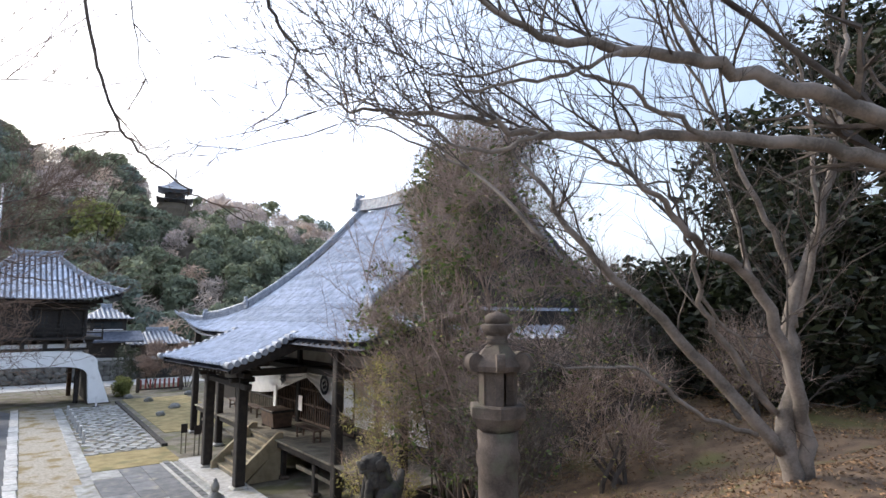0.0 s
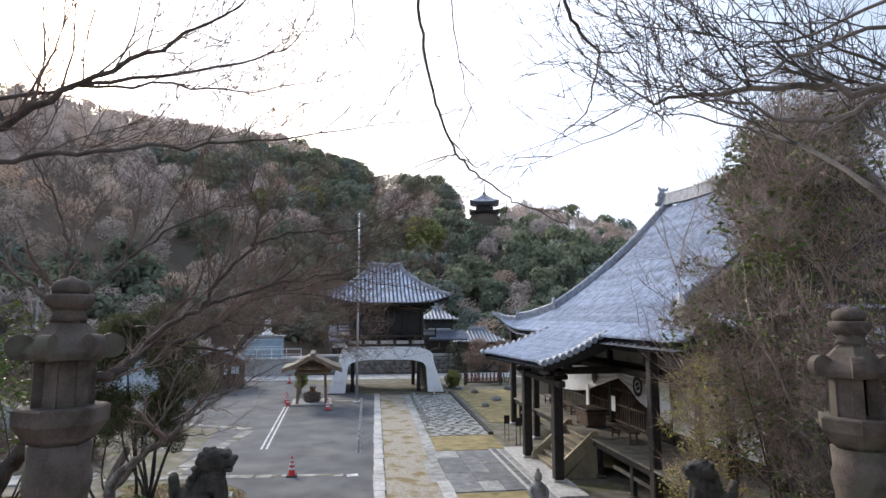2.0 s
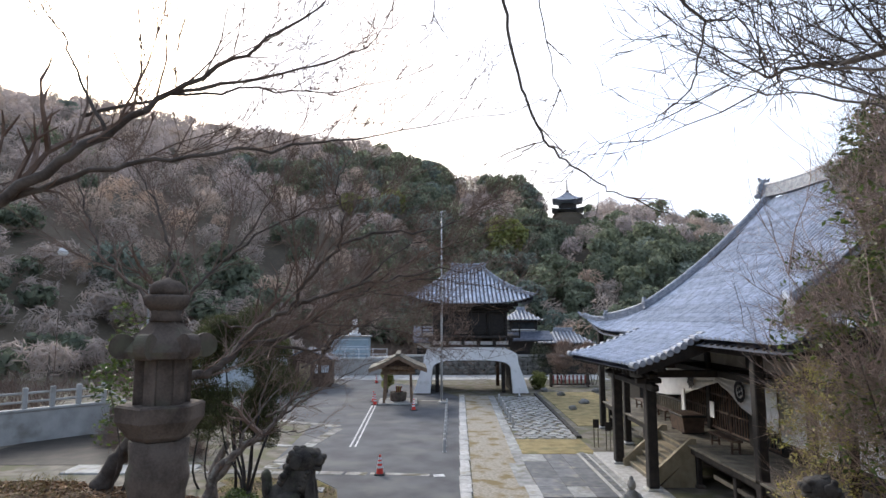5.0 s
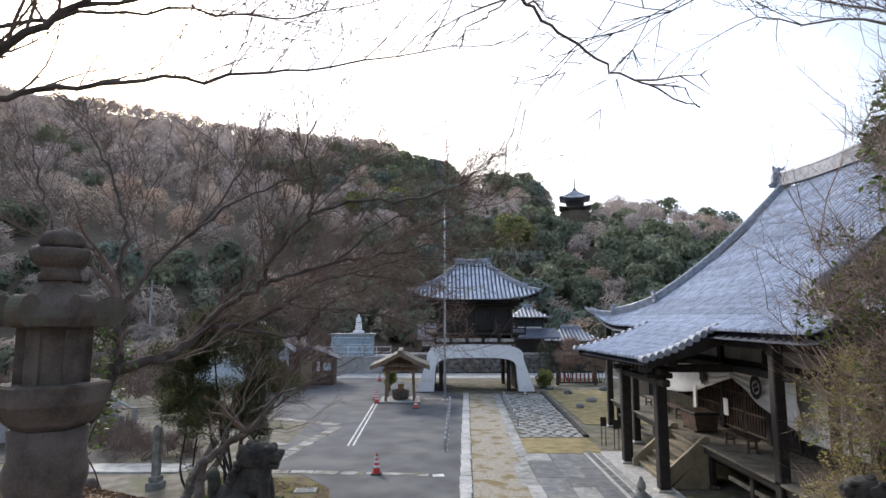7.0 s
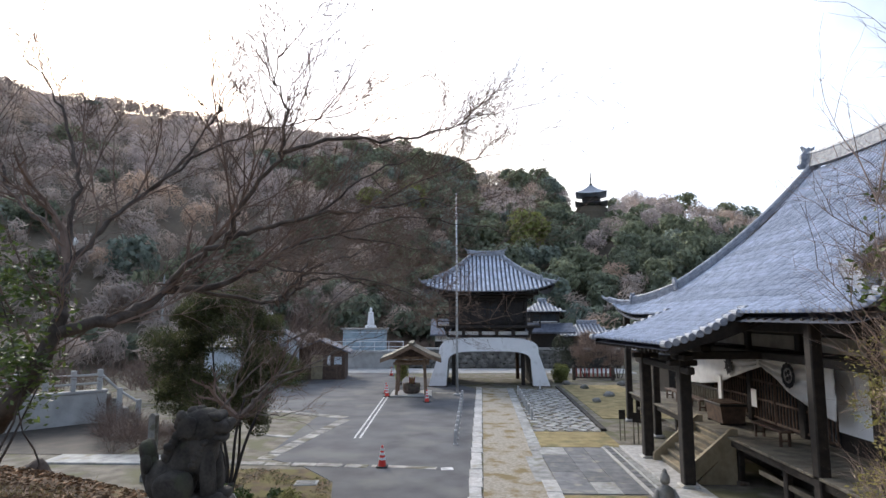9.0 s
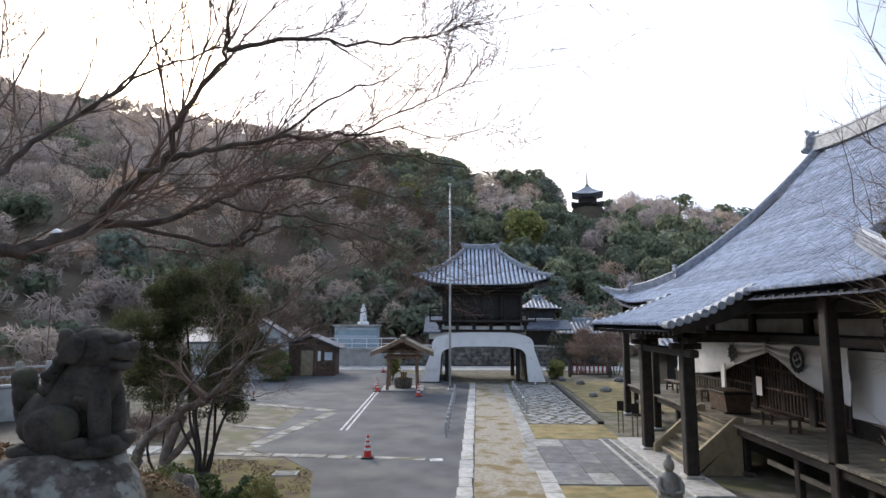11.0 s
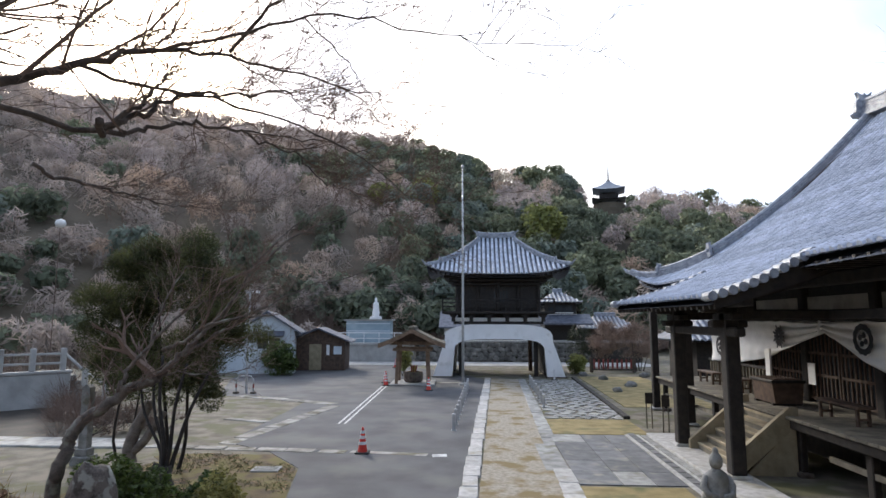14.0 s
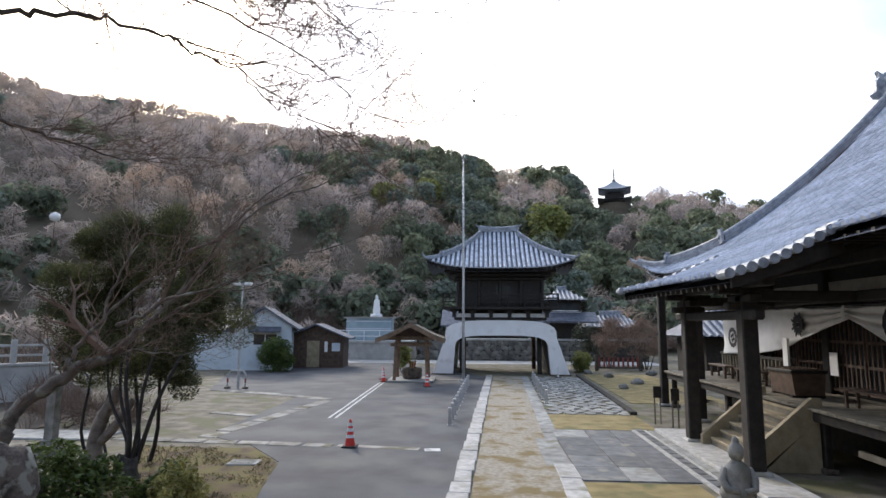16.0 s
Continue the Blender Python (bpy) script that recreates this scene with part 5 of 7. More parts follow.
bench(7.7, 20.9, 1.7)
bench(7.9, 27.0, 1.7)
bench(7.9, 29.3, 1.5)
ob_ = thing("offertory_box", "dark wooden offertory box with a slatted top on the veranda", "offertory box", 7.75, 24.0, VZ)
part("body", Mesh().prism([(-0.36, 0.05), (0.36, 0.05), (0.42, 0.62), (-0.42, 0.62)], "y", -0.6, 0.6), WOOD, ob_)
part("rim", Mesh().box(-0.46, -0.65, 0.6, 0.46, 0.65, 0.68, bevel=0.015), DARKWOOD, ob_)
for y in arange(-0.54, 0.54, 0.12):
    part("slat", Mesh().box(-0.38, y - 0.025, 0.68, 0.38, y + 0.025, 0.71), WOOD, ob_)
part("foot", Mesh().box(-0.4, -0.55, 0, 0.4, -0.45, 0.06), DARKWOOD, ob_)
part("foot", Mesh().box(-0.4, 0.45, 0, 0.4, 0.55, 0.06), DARKWOOD, ob_)

# far annex roof beyond the hall
tiled_house("annex_hall", "small tiled annex beyond the main hall", 15.0, 42.0, 0, 6.0, 5.0, 2.6, 0.9, 1.7, DARKWOOD)

# ---- buildings across the car park ----
hut = thing("timber_hut", "dark brown board hut with a pale door and tiled roof", "hut", -12.7, 50.4, 0, 6)
part("wall", Mesh().box(-2.0, 0, 0, 2.0, 3.0, 2.25), WOOD, hut)
for x in arange(-2.0, 2.0, 0.25)[:-1]:
    part("wall_board", Mesh().box(x + 0.01, -0.025, 0.1, x + 0.24, 0.0, 2.25), WOOD, hut)
part("gable", Mesh().prism([(-2.0, 2.25), (2.0, 2.25), (0, 3.05)], "y", 0.0, 3.0), WOOD, hut)
for s in (-1, 1):
    part("roof_slope", Mesh().prism([(0, 3.2), (s * 2.5, 2.15), (s * 2.5, 2.05), (0, 3.08)], "y", -0.5, 3.4), TILE_BED, hut)
part("door", Mesh().box(-0.65, -0.06, 0.05, 0.25, -0.02, 1.95), PALEWOOD, hut, "pale tan door")
part("notice", Mesh().box(0.62, -0.06, 1.15, 0.85, -0.03, 1.9), PLASTER, hut)
part("side_window", Mesh().box(1.15, -0.06, 1.2, 1.75, -0.03, 1.8), PALEPAINT, hut)
blue = thing("blue_house", "pale blue rendered house with a dark tiled gable roof", "house", -15.6, 47.5, 0, 14)
part("wall", Mesh().box(-1.9, 0, 0, 1.9, 6, 3.0), PALEPAINT, blue)
part("gable", Mesh().prism([(-1.9, 3.0), (1.9, 3.0), (0, 4.2)], "y", 0.0, 6.0), PALEPAINT, blue)
for s in (-1, 1):
    part("roof_slope", Mesh().prism([(0, 4.38), (s * 2.4, 2.85), (s * 2.4, 2.72), (0, 4.24)], "y", -0.4, 6.4), TILE_BED, blue)
part("window", Mesh().box(-0.6, -0.05, 1.75, 0.9, -0.02, 2.45), GLASS, blue)
part("window_frame", Mesh().box(-0.68, -0.07, 2.45, 0.98, -0.02, 2.53), PLASTER, blue)
part("mullion", Mesh().box(0.12, -0.08, 1.75, 0.18, -0.04, 2.45), PLASTER, blue)
part("awning", Mesh().prism([(-0.7, 2.6), (0.0, 2.9), (0.0, 2.98), (-0.72, 2.66)], "x", -0.9, 1.2), TILE_BED, blue)
part("vent", Mesh().box(-0.85, -0.05, 3.2, -0.7, -0.02, 3.35), GLASS, blue)
part("side_wing", Mesh().box(-5.0, 1.0, 0, -1.9, 5, 2.7), PALEPAINT, blue)
part("wing_roof", Mesh().prism([(0.6, 2.6), (3.0, 3.6), (5.4, 2.6), (5.4, 2.75), (3.0, 3.75), (0.6, 2.75)], "x", -5.3, -1.8), TILE_BED, blue)
# platform with railing and a white standing figure
plat = thing("statue_platform", "pale blue-grey walled platform with a railing", "platform", -11.0, 60.3, 0)
part("retaining_wall", Mesh().box(-3.0, 0, 0, 4.0, 4.0, 1.5), CONCRETE, plat)
part("deck", Mesh().box(-3.1, -0.12, 1.5, 4.1, 4.0, 1.68), CONCRETE, plat)
part("sheet_wall", Mesh().box(-2.3, 2.0, 1.68, 1.9, 3.8, 3.7), BLUESHEET, plat)
part("top_slab", Mesh().box(-2.5, 1.8, 3.7, 2.1, 4.0, 3.84), CONCRETE, plat)
for z in (2.1, 2.6):
    part("rail", Mesh().tube([(-3.0, 0, z), (4.0, 0, z)], [0.035, 0.035], 6), WHITEBAND, plat)
for x in arange(-3.0, 4.0, 1.4):
    part("rail_post", Mesh().tube([(x, 0, 1.6), (x, 0, 2.65)], [0.035, 0.035], 6), WHITEBAND, plat)
for z in (2.7, 3.4):
    part("band", Mesh().box(-2.32, 1.97, z, 1.92, 2.0, z + 0.08), PALEPAINT, plat)
st = Mesh()
st.lathe([(0.75, 0), (0.7, 0.3), (0.5, 0.34)], 10)
st.lathe([(0.42, 0.3), (0.45, 0.7), (0.38, 1.1), (0.34, 1.5), (0.33, 1.75), (0.16, 1.88), (0.14, 1.94), (0.17, 2.05), (0.16, 2.18), (0.08, 2.28), (0.03, 2.34)], 14, Matrix.Diagonal((1.0, 0.8, 1, 1)))
st.v = [tuple(Vector(p) * (1 + 0.03 * noise.noise(Vector(p) * 4))) for p in st.v]
wf = solid("white_figure", st, PLASTER, "white stone standing figure on the platform", "statue", smooth=True)
wf.matrix_basis = pose(-10.6, 63.0, 3.84) @ Matrix.Diagonal((0.8, 0.8, 0.9, 1))

wires = thing("overhead_wires", "thin dark cables hung across the foot of the hill", "cables", 0, 0, 0)
for k, z in enumerate((9.2, 8.4, 7.6)):
    part("cable", Mesh().tube([(lerp(-34, 4, t / 12), 66 + 0.4 * k, z - 1.6 * t / 12 - 1.1 * math.sin(math.pi * t / 12)) for t in range(13)], [0.018] * 13, 4), RUBBER, wires)
for x, top in ((-34, 9.6), (4, 8.0)):
    part("pole", Mesh().lathe([(0.13, -0.5), (0.1, top)], 8, pose(x, 66.4, 0)), CONCRETE, wires)
# street lamp, hoop guards
lamp = thing("street_lamp", "slim grey lamp post with two heads beside the car park", "street lamp", -12.6, 36.6, 0)
part("pole", Mesh().lathe([(0.07, 0), (0.055, 2.5), (0.045, 5.2)], 10), STEEL, lamp)
part("lamp_head", Mesh().box(-0.5, -0.12, 5.1, -0.1, 0.12, 5.25, bevel=0.04), WHITEBAND, lamp)
part("lamp_head", Mesh().box(0.1, -0.12, 5.1, 0.5, 0.12, 5.25, bevel=0.04), WHITEBAND, lamp)
part("bracket", Mesh().box(-0.12, -0.04, 5.15, 0.12, 0.04, 5.22), STEEL, lamp)
hoop = thing("hoop_guard", "steel hoop barrier round the lamp post foot", "hoop barrier", -12.6, 36.4, 0)
part("hoop", Mesh().tube([(-0.45, 0, 0), (-0.45, 0, 0.7), (-0.3, 0, 0.88), (0.3, 0, 0.88), (0.45, 0, 0.7), (0.45, 0, 0)], [0.04] * 6, 8), STEEL, hoop)
for s in (-1, 1):
    part("foot", Mesh().box(s * 0.45 - 0.12, -0.12, 0, s * 0.45 + 0.12, 0.12, 0.1, bevel=0.02), STONE, hoop)
    part("band", Mesh().lathe([(0.045, 0.3), (0.045, 0.5)], 8, pose(s * 0.45, 0, 0)), REDFENCE, hoop)
lamp2 = thing("globe_lamp", "white globe lamp on a thin dark post", "street lamp", -33.0, 49.5, 4.6)
part("pole", Mesh().lathe([(0.032, -4.7), (0.028, 6.3)], 10), TWIG, lamp2)
part("globe", Mesh().lathe([(0.05, 6.2), (0.3, 6.3), (0.4, 6.55), (0.3, 6.8), (0.03, 6.92)], 14), WHITEBAND, lamp2, smooth=True)

# concrete bridge and railing on the far side of the bank
br = thing("concrete_railing", "pale concrete bridge parapet with posts, rails and steps down", "railing", -18.8, 31.5, 0.0, 48)
part("retaining_wall", Mesh().box(-6.0, -0.16, -0.1, 0.3, 0.16, 1.42, bevel=0.03), CONCRETE, br)
part("coping", Mesh().box(-6.0, -0.22, 1.42, 0.34, 0.22, 1.54, bevel=0.02), CONCRETE, br)
for k in range(6):
    part("post", Mesh().box(-0.11 - 1.12 * k, -0.11, 1.54, 0.11 - 1.12 * k, 0.11, 2.5, bevel=0.03), CONCRETE, br)
for z in (1.8, 2.2):
    part("rail", Mesh().box(-5.6, -0.05, z, -0.1, 0.05, z + 0.1, bevel=0.02), CONCRETE, br)
for x, y, h in ((0.75, -0.54, 1.6), (1.43, -1.14, 1.05)):
    part("stair_post", Mesh().box(x - 0.11, y - 0.11, -0.05, x + 0.11, y + 0.11, h, bevel=0.03), CONCRETE, br)
part("stair_rail", Mesh().tube([(0, 0, 2.32), (0.75, -0.54, 1.45), (1.43, -1.14, 0.9)], [0.06] * 3, 6), CONCRETE, br)
for k in range(5):
    part("stair_step", Mesh().box(0.3 + 0.28 * k, 0.1, -0.05, 0.58 + 0.28 * k, 1.3, 1.3 - 0.26 * k, bevel=0.02), GREYSTONE, br)
pool = Mesh().box(-15.8, 23.5, -0.05, -11.0, 24.75, 0.06, bevel=0.03)
solid("stone_paving", pool, FLAG, "pale paved strip beyond the bank", "paving", kind="structure")
# paved patch left of the asphalt
# pond as a dark dull slab, its shade painted in
pond_slab = Mesh().box(-21.0, 24.9, -0.05, -13.9, 31.0, 0.015)
solid("pond_sheet", pond_slab, SHADEDPOND, "pond below the bridge parapet, its shade painted as a dark colour", "earth", kind="structure")
patch = thing("stone_patch", "patchy pale stone kerbs and earth beside the asphalt", "paving", kind="structure")
rng = random.Random(9)
KERBS = [((-8.3, 24.3), (-7.0, 32.5), 0.62), ((-4.4, 23.45), (-13.5, 24.1), 0.5), ((-7.1, 32.9), (-12.5, 35.5), 0.7), ((-8.4, 28.2), (-10.3, 28.8), 0.4)]
for (xa, ya), (xb, yb), w in KERBS:
    n = max(2, round(math.hypot(xb - xa, yb - ya) / 0.95))
    ang = math.degrees(math.atan2(yb - ya, xb - xa))
    for k in range(n):
        t = (k + 0.5) / n
        L = math.hypot(xb - xa, yb - ya) / n
        part("kerb_stone", Mesh().box(-L / 2 + 0.012, -w / 2, -0.06, L / 2 - 0.012 - rng.uniform(0, 0.1), w / 2 * rng.uniform(0.75, 1.0), 0.018 + rng.uniform(0, 0.016), pose(lerp(xa, xb, t), lerp(ya, yb, t), 0, 0, 0, ang + rng.uniform(-2.5, 2.5)), bevel=0.02), WORNKERB, patch)
hatch = thing("drain_cover", "small square steel drain cover in the grass", "drain cover", -5.95, 21.4, 0.02, 4)
part("frame", Mesh().box(-0.34, -0.24, -0.02, 0.34, 0.24, 0.025, bevel=0.01), CONCRETE, hatch)
part("plate", Mesh().box(-0.27, -0.18, 0.025, 0.27, 0.18, 0.032), GREYSTONE, hatch)

# white lines on the asphalt
def paint_line(x0, y0, x1, y1, w, label, mat=WORNPAINT):
    d = Vector((x1 - x0, y1 - y0, 0))
    s = Vector((-d.y, d.x, 0)).normalized() * w / 2
    a, b = Vector((x0, y0, 0)), Vector((x1, y1, 0))
    m = Mesh().prism([(q.x, q.y) for q in (a - s, b - s, b + s, a + s)], "z", 0.005, 0.0165)
    solid("painted_line", m, mat, label, "road marking", kind="structure")


paint_line(-5.72, 28.0, -6.15, 40.4, 0.085, "worn white line on the asphalt")
paint_line(-5.5, 28.0, -5.93, 40.4, 0.085, "worn white line on the asphalt")
paint_line(-1.95, 23.2, -1.55, 23.25, 0.32, "short white mark at the asphalt's edge")
paint_line(-4.3, 23.55, -2.1, 23.3, 0.3, "faded pale strip across the asphalt", WORNKERB)
paint_line(-4.6, 42.6, -1.3, 42.4, 0.35, "worn white strip before the gate", WORNKERB)

# ---- approach: edging stones, paving ----
edge = thing("edging_stones", "row of pale granite edging stones along the path", "edging", kind="structure")
rng = random.Random(3)
y = 12.8
while y < 45:
    L = rng.uniform(0.75, 1.25)
    xo = -0.9 + SKEW * (y - 19)
    w = 0.2 + rng.uniform(-0.02, 0.02)
    part("edging_stone", Mesh().box(xo - w, y + 0.012, -0.1, xo + w, y + L - 0.012, 0.045 + rng.uniform(-0.012, 0.012), bevel=0.018), GRANITE, edge)
    y += L
y = 13.0
while y < 44.8:
    L = rng.uniform(0.8, 1.3)
    if not 21.9 < y + L / 2 < 25.0:
        xo = 1.36 + SKEW * (y - 19) * 0.85
        part("edging_stone", Mesh().box(xo - 0.23, y + 0.012, -0.1, xo + 0.23, y + L - 0.012, 0.03 + rng.uniform(-0.008, 0.012), bevel=0.018), GRANITE if y < 22 else FLAG, edge)
    y += L
pave = thing("paved_court", "dark stone paving between path and hall stair", "paving", kind="structure")
ys = [20.55, 21.75, 22.9, 24.1, 25.3, 26.5]
xs = [1.62, 2.6, 3.35, 4.05]
for j in range(5):
    for i in range(3):
        mat = SLATE
        if (i, j) in ((1, 0), (0, 4)):
            mat = FLAG
        part("paving_slab", Mesh().box(xs[i] + 0.008, ys[j] + 0.008, -0.08, xs[i + 1] - 0.008, ys[j + 1] - 0.008, 0.024 + rng.uniform(0, 0.006), bevel=0.008), mat, pave)
for a, b in ((21.8, 23.6), (23.6, 25.0)):
    part("paving_slab", Mesh().box(1.0, a, -0.08, 1.6, b - 0.01, 0.022, bevel=0.008), FLAG, pave)
# drain channel and pale slabs before the hall
part("channel_edge", Mesh().box(4.07, 14.0, -0.08, 4.2, 26.6, 0.03, bevel=0.01), GRANITE, pave)
part("channel_edge", Mesh().box(4.42, 14.0, -0.08, 4.52, 26.6, 0.03, bevel=0.01), GRANITE, pave)
part("channel_bed", Mesh().box(4.2, 14.0, -0.09, 4.42, 26.6, 0.012), DARKSTONE, pave)
for y in arange(14.2, 26.4, 0.5):
    part("grate_bar", Mesh().box(4.2, y, 0.012, 4.42, y + 0.42, 0.026), SLATE, pave)
for y in arange(14.5, 26.5, 1.0)[:-1]:
    part("paving_slab", Mesh().box(4.54, y + 0.01, -0.05, 4.74, y + 0.99, 0.035, bevel=0.01), FLAG, pave)
kerb = thing("kerb_row", "dark kerb edge between yard and flagstones", "kerb", kind="structure")
for k in range(16):
    yy = 29.8 + k * 1.0
    part("kerb_stone", Mesh().box(-0.12, 0.01, -0.05, 0.12, 0.99, 0.12, pose(4.95 + 0.03 * (yy - 30), yy, 0, 0, 0, -2), bevel=0.02), DARKSTONE, kerb)
flags = thing("flagstone_court", "uneven grey flagstones before the gate", "paving", kind="structure")
rng = random.Random(12)
fl = []
for k in range(6):
    n = rng.randint(5, 7)
    t = Mesh().prism([(0.33 * rng.uniform(0.75, 1.05) * math.cos(2 * math.pi * i / n), 0.26 * rng.uniform(0.75, 1.05) * math.sin(2 * math.pi * i / n)) for i in range(n)], "z", -0.03, 0.03)
    fl.append(fixed(t.data("flagstone", FLAG)))
for j, yy in enumerate(arange(29.9, 44.3, 0.5)):
    for i, xx in enumerate(arange(2.15 + 0.026 * (yy - 30), 4.6 + 0.03 * (yy - 30), 0.6)):
        ob = new("flagstone", rng.choice(fl))
        ob.parent = flags
        ob.matrix_basis = pose(xx + rng.uniform(-0.07, 0.07) + 0.28 * (j % 2), yy + rng.uniform(-0.06, 0.06), rng.uniform(0.0, 0.012), rng.uniform(-1, 1), rng.uniform(-1, 1), rng.uniform(0, 360))
# sign posts, red fence, stone garden
for x, y in ((5.25, 27.9), (5.6, 27.2)):
    sp = thing("sign_post", "small wooden sign on two thin posts", "sign", x, y, 0, group="signs by the yard")
    for s in (-0.09, 0.09):
        part("post", Mesh().box(s - 0.02, -0.02, 0, s + 0.02, 0.02, 1.2), GREYWOOD, sp)
    part("board", Mesh().box(-0.13, -0.04, 0.85, 0.13, -0.02, 1.22), DARKWOOD, sp)
rf = thing("red_fence", "low red lacquered fence beside garden stones", "fence", 9.0, 50.5, 0.0)
for k in range(9):
    part("picket", Mesh().box(-1.3 + 0.33 * k - 0.06, -0.04, 0.2, -1.3 + 0.33 * k + 0.06, 0.04, 0.95), REDFENCE, rf)
part("rail", Mesh().box(-1.5, -0.08, 0.15, 1.6, 0.08, 0.28), STONE, rf)
for s in (-1.5, 1.55):
    part("end_post", Mesh().box(s - 0.12, -0.12, 0, s + 0.12, 0.12, 1.1, bevel=0.03), STONE, rf)
for x, y, s in ((6.6, 38.5, 0.35), (7.9, 41.0, 0.45), (7.2, 45.0, 0.4), (6.4, 47.5, 0.4), (10.3, 47.0, 0.5)):
    boulder("garden_stone", x, y, 0.12, s * 0.7, s * 0.55, s * 0.45, x, GREYSTONE, "small garden stone on the moss")
stand = thing("stand_sign", "small white sign on a stand before the gate", "sign", 4.05, 44.4, 0.02)
part("base", Mesh().box(-0.2, -0.15, 0, 0.2, 0.15, 0.05), RUBBER, stand)
part("post", Mesh().box(-0.05, -0.03, 0.05, 0.05, 0.03, 0.65), WHITEBAND, stand)


# ---- trees ----
MAPLE = [
    ([(-6.25, 9.10, 3.51), (-6.07, 9.15, 3.81), (-5.86, 9.20, 4.13), (-5.64, 9.25, 4.52), (-5.50, 9.30, 4.85), (-5.59, 9.50, 5.18), (-5.72, 9.70, 5.58)], 0.135, 0.070),
    ([(-5.72, 9.70, 5.58), (-6.17, 10.10, 6.04), (-6.93, 10.50, 6.48), (-7.46, 10.80, 6.96), (-7.94, 11.10, 7.75), (-8.23, 11.30, 8.34)], 0.055, 0.012),
    ([(-5.72, 9.70, 5.58), (-5.85, 9.90, 6.08), (-5.87, 10.00, 6.70), (-6.12, 10.10, 7.36), (-6.50, 10.20, 8.00), (-6.83, 10.20, 8.40)], 0.045, 0.008),
    ([(-5.72, 9.70, 5.58), (-5.67, 9.90, 5.80), (-5.54, 10.20, 6.23), (-5.26, 10.50, 6.65), (-4.88, 10.80, 7.23), (-4.63, 11.00, 7.83), (-4.48, 11.20, 8.37)], 0.050, 0.008),
    ([(-5.50, 9.30, 4.85), (-5.11, 9.40, 4.95), (-4.85, 9.80, 5.16), (-4.81, 10.20, 5.34)], 0.085, 0.070),
    ([(-4.81, 10.20, 5.34), (-4.49, 10.00, 5.61), (-3.91, 9.85, 5.93), (-3.77, 9.70, 6.22), (-3.48, 9.50, 6.49), (-3.14, 9.30, 6.79), (-3.07, 9.20, 7.21), (-3.16, 9.10, 7.57), (-3.02, 9.00, 7.92)], 0.052, 0.008),
    ([(-3.91, 9.85, 5.93), (-3.52, 10.00, 6.07), (-3.03, 10.30, 6.26), (-2.41, 10.60, 6.39), (-1.75, 10.90, 6.56), (-1.03, 11.20, 6.52)], 0.040, 0.006),
    ([(-4.81, 10.20, 5.34), (-4.25, 10.50, 5.42), (-3.83, 10.80, 5.72), (-3.51, 11.30, 6.04), (-3.03, 11.80, 6.23), (-2.28, 12.20, 6.13), (-1.47, 12.60, 6.03)], 0.055, 0.006),
    ([(-3.14, 9.30, 6.79), (-2.59, 9.50, 6.99), (-1.82, 9.80, 7.07), (-1.27, 10.10, 7.35), (-0.59, 10.40, 7.67)], 0.028, 0.005),
    ([(-3.03, 10.30, 6.26), (-2.48, 10.50, 6.76), (-1.74, 10.70, 7.19), (-1.27, 10.90, 7.65)], 0.020, 0.004),
    ([(-3.83, 10.80, 5.72), (-3.36, 11.10, 5.62), (-2.62, 11.50, 5.56), (-1.89, 11.90, 5.31), (-1.28, 12.30, 4.91)], 0.022, 0.004),
    ([(-5.26, 10.50, 6.65), (-4.64, 10.70, 7.21), (-3.93, 10.90, 7.58), (-2.92, 11.10, 7.85), (-2.12, 11.30, 8.30)], 0.024, 0.004),
    ([(-3.03, 11.80, 6.27), (-2.57, 11.60, 6.60), (-1.81, 11.40, 6.94), (-0.98, 11.20, 7.20), (-0.32, 11.00, 7.35)], 0.024, 0.004),
    ([(-3.51, 11.30, 6.04), (-2.84, 11.40, 6.22), (-1.95, 11.50, 6.45), (-0.98, 11.70, 6.33), (-0.31, 11.80, 6.26)], 0.022, 0.004),
    ([(-4.75, 10.20, 5.38), (-3.69, 11.00, 5.21), (-3.62, 11.20, 5.31), (-3.49, 11.60, 5.48), (-3.36, 11.90, 5.57), (-3.09, 12.30, 5.65), (-2.87, 12.50, 5.57), (-2.59, 12.70, 5.48), (-2.41, 12.90, 5.26), (-2.13, 13.10, 5.18), (-1.70, 13.30, 4.87)], 0.030, 0.004),
    ([(-3.69, 11.00, 5.23), (-3.58, 11.10, 5.36), (-3.46, 11.30, 5.53), (-3.26, 11.60, 5.79), (-3.09, 11.90, 5.87), (-2.70, 12.30, 6.08), (-2.55, 12.60, 6.02), (-2.32, 12.90, 5.87)], 0.035, 0.004),
    ([(-6.32, 13.50, 5.68), (-6.16, 13.80, 5.54), (-5.91, 14.30, 5.52), (-5.82, 14.80, 5.55), (-5.47, 15.40, 5.49), (-5.19, 15.80, 5.61), (-4.36, 16.40, 5.82)], 0.035, 0.004),
    ([(-2.87, 13.60, 7.59), (-2.35, 13.80, 7.06), (-2.16, 14.00, 6.81), (-1.83, 14.10, 6.45), (-1.50, 14.20, 6.13)], 0.014, 0.003),
    ([(-3.09, 12.30, 5.65), (-2.72, 13.20, 5.85), (-2.29, 13.60, 5.84), (-1.84, 13.90, 5.77), (-1.55, 14.10, 5.50), (-1.23, 14.30, 5.34)], 0.012, 0.003),
    ([(-3.59, 10.80, 5.24), (-3.69, 11.00, 5.23), (-3.55, 11.10, 5.41), (-3.43, 11.20, 5.58), (-3.35, 11.30, 5.86)], 0.040, 0.012),
]
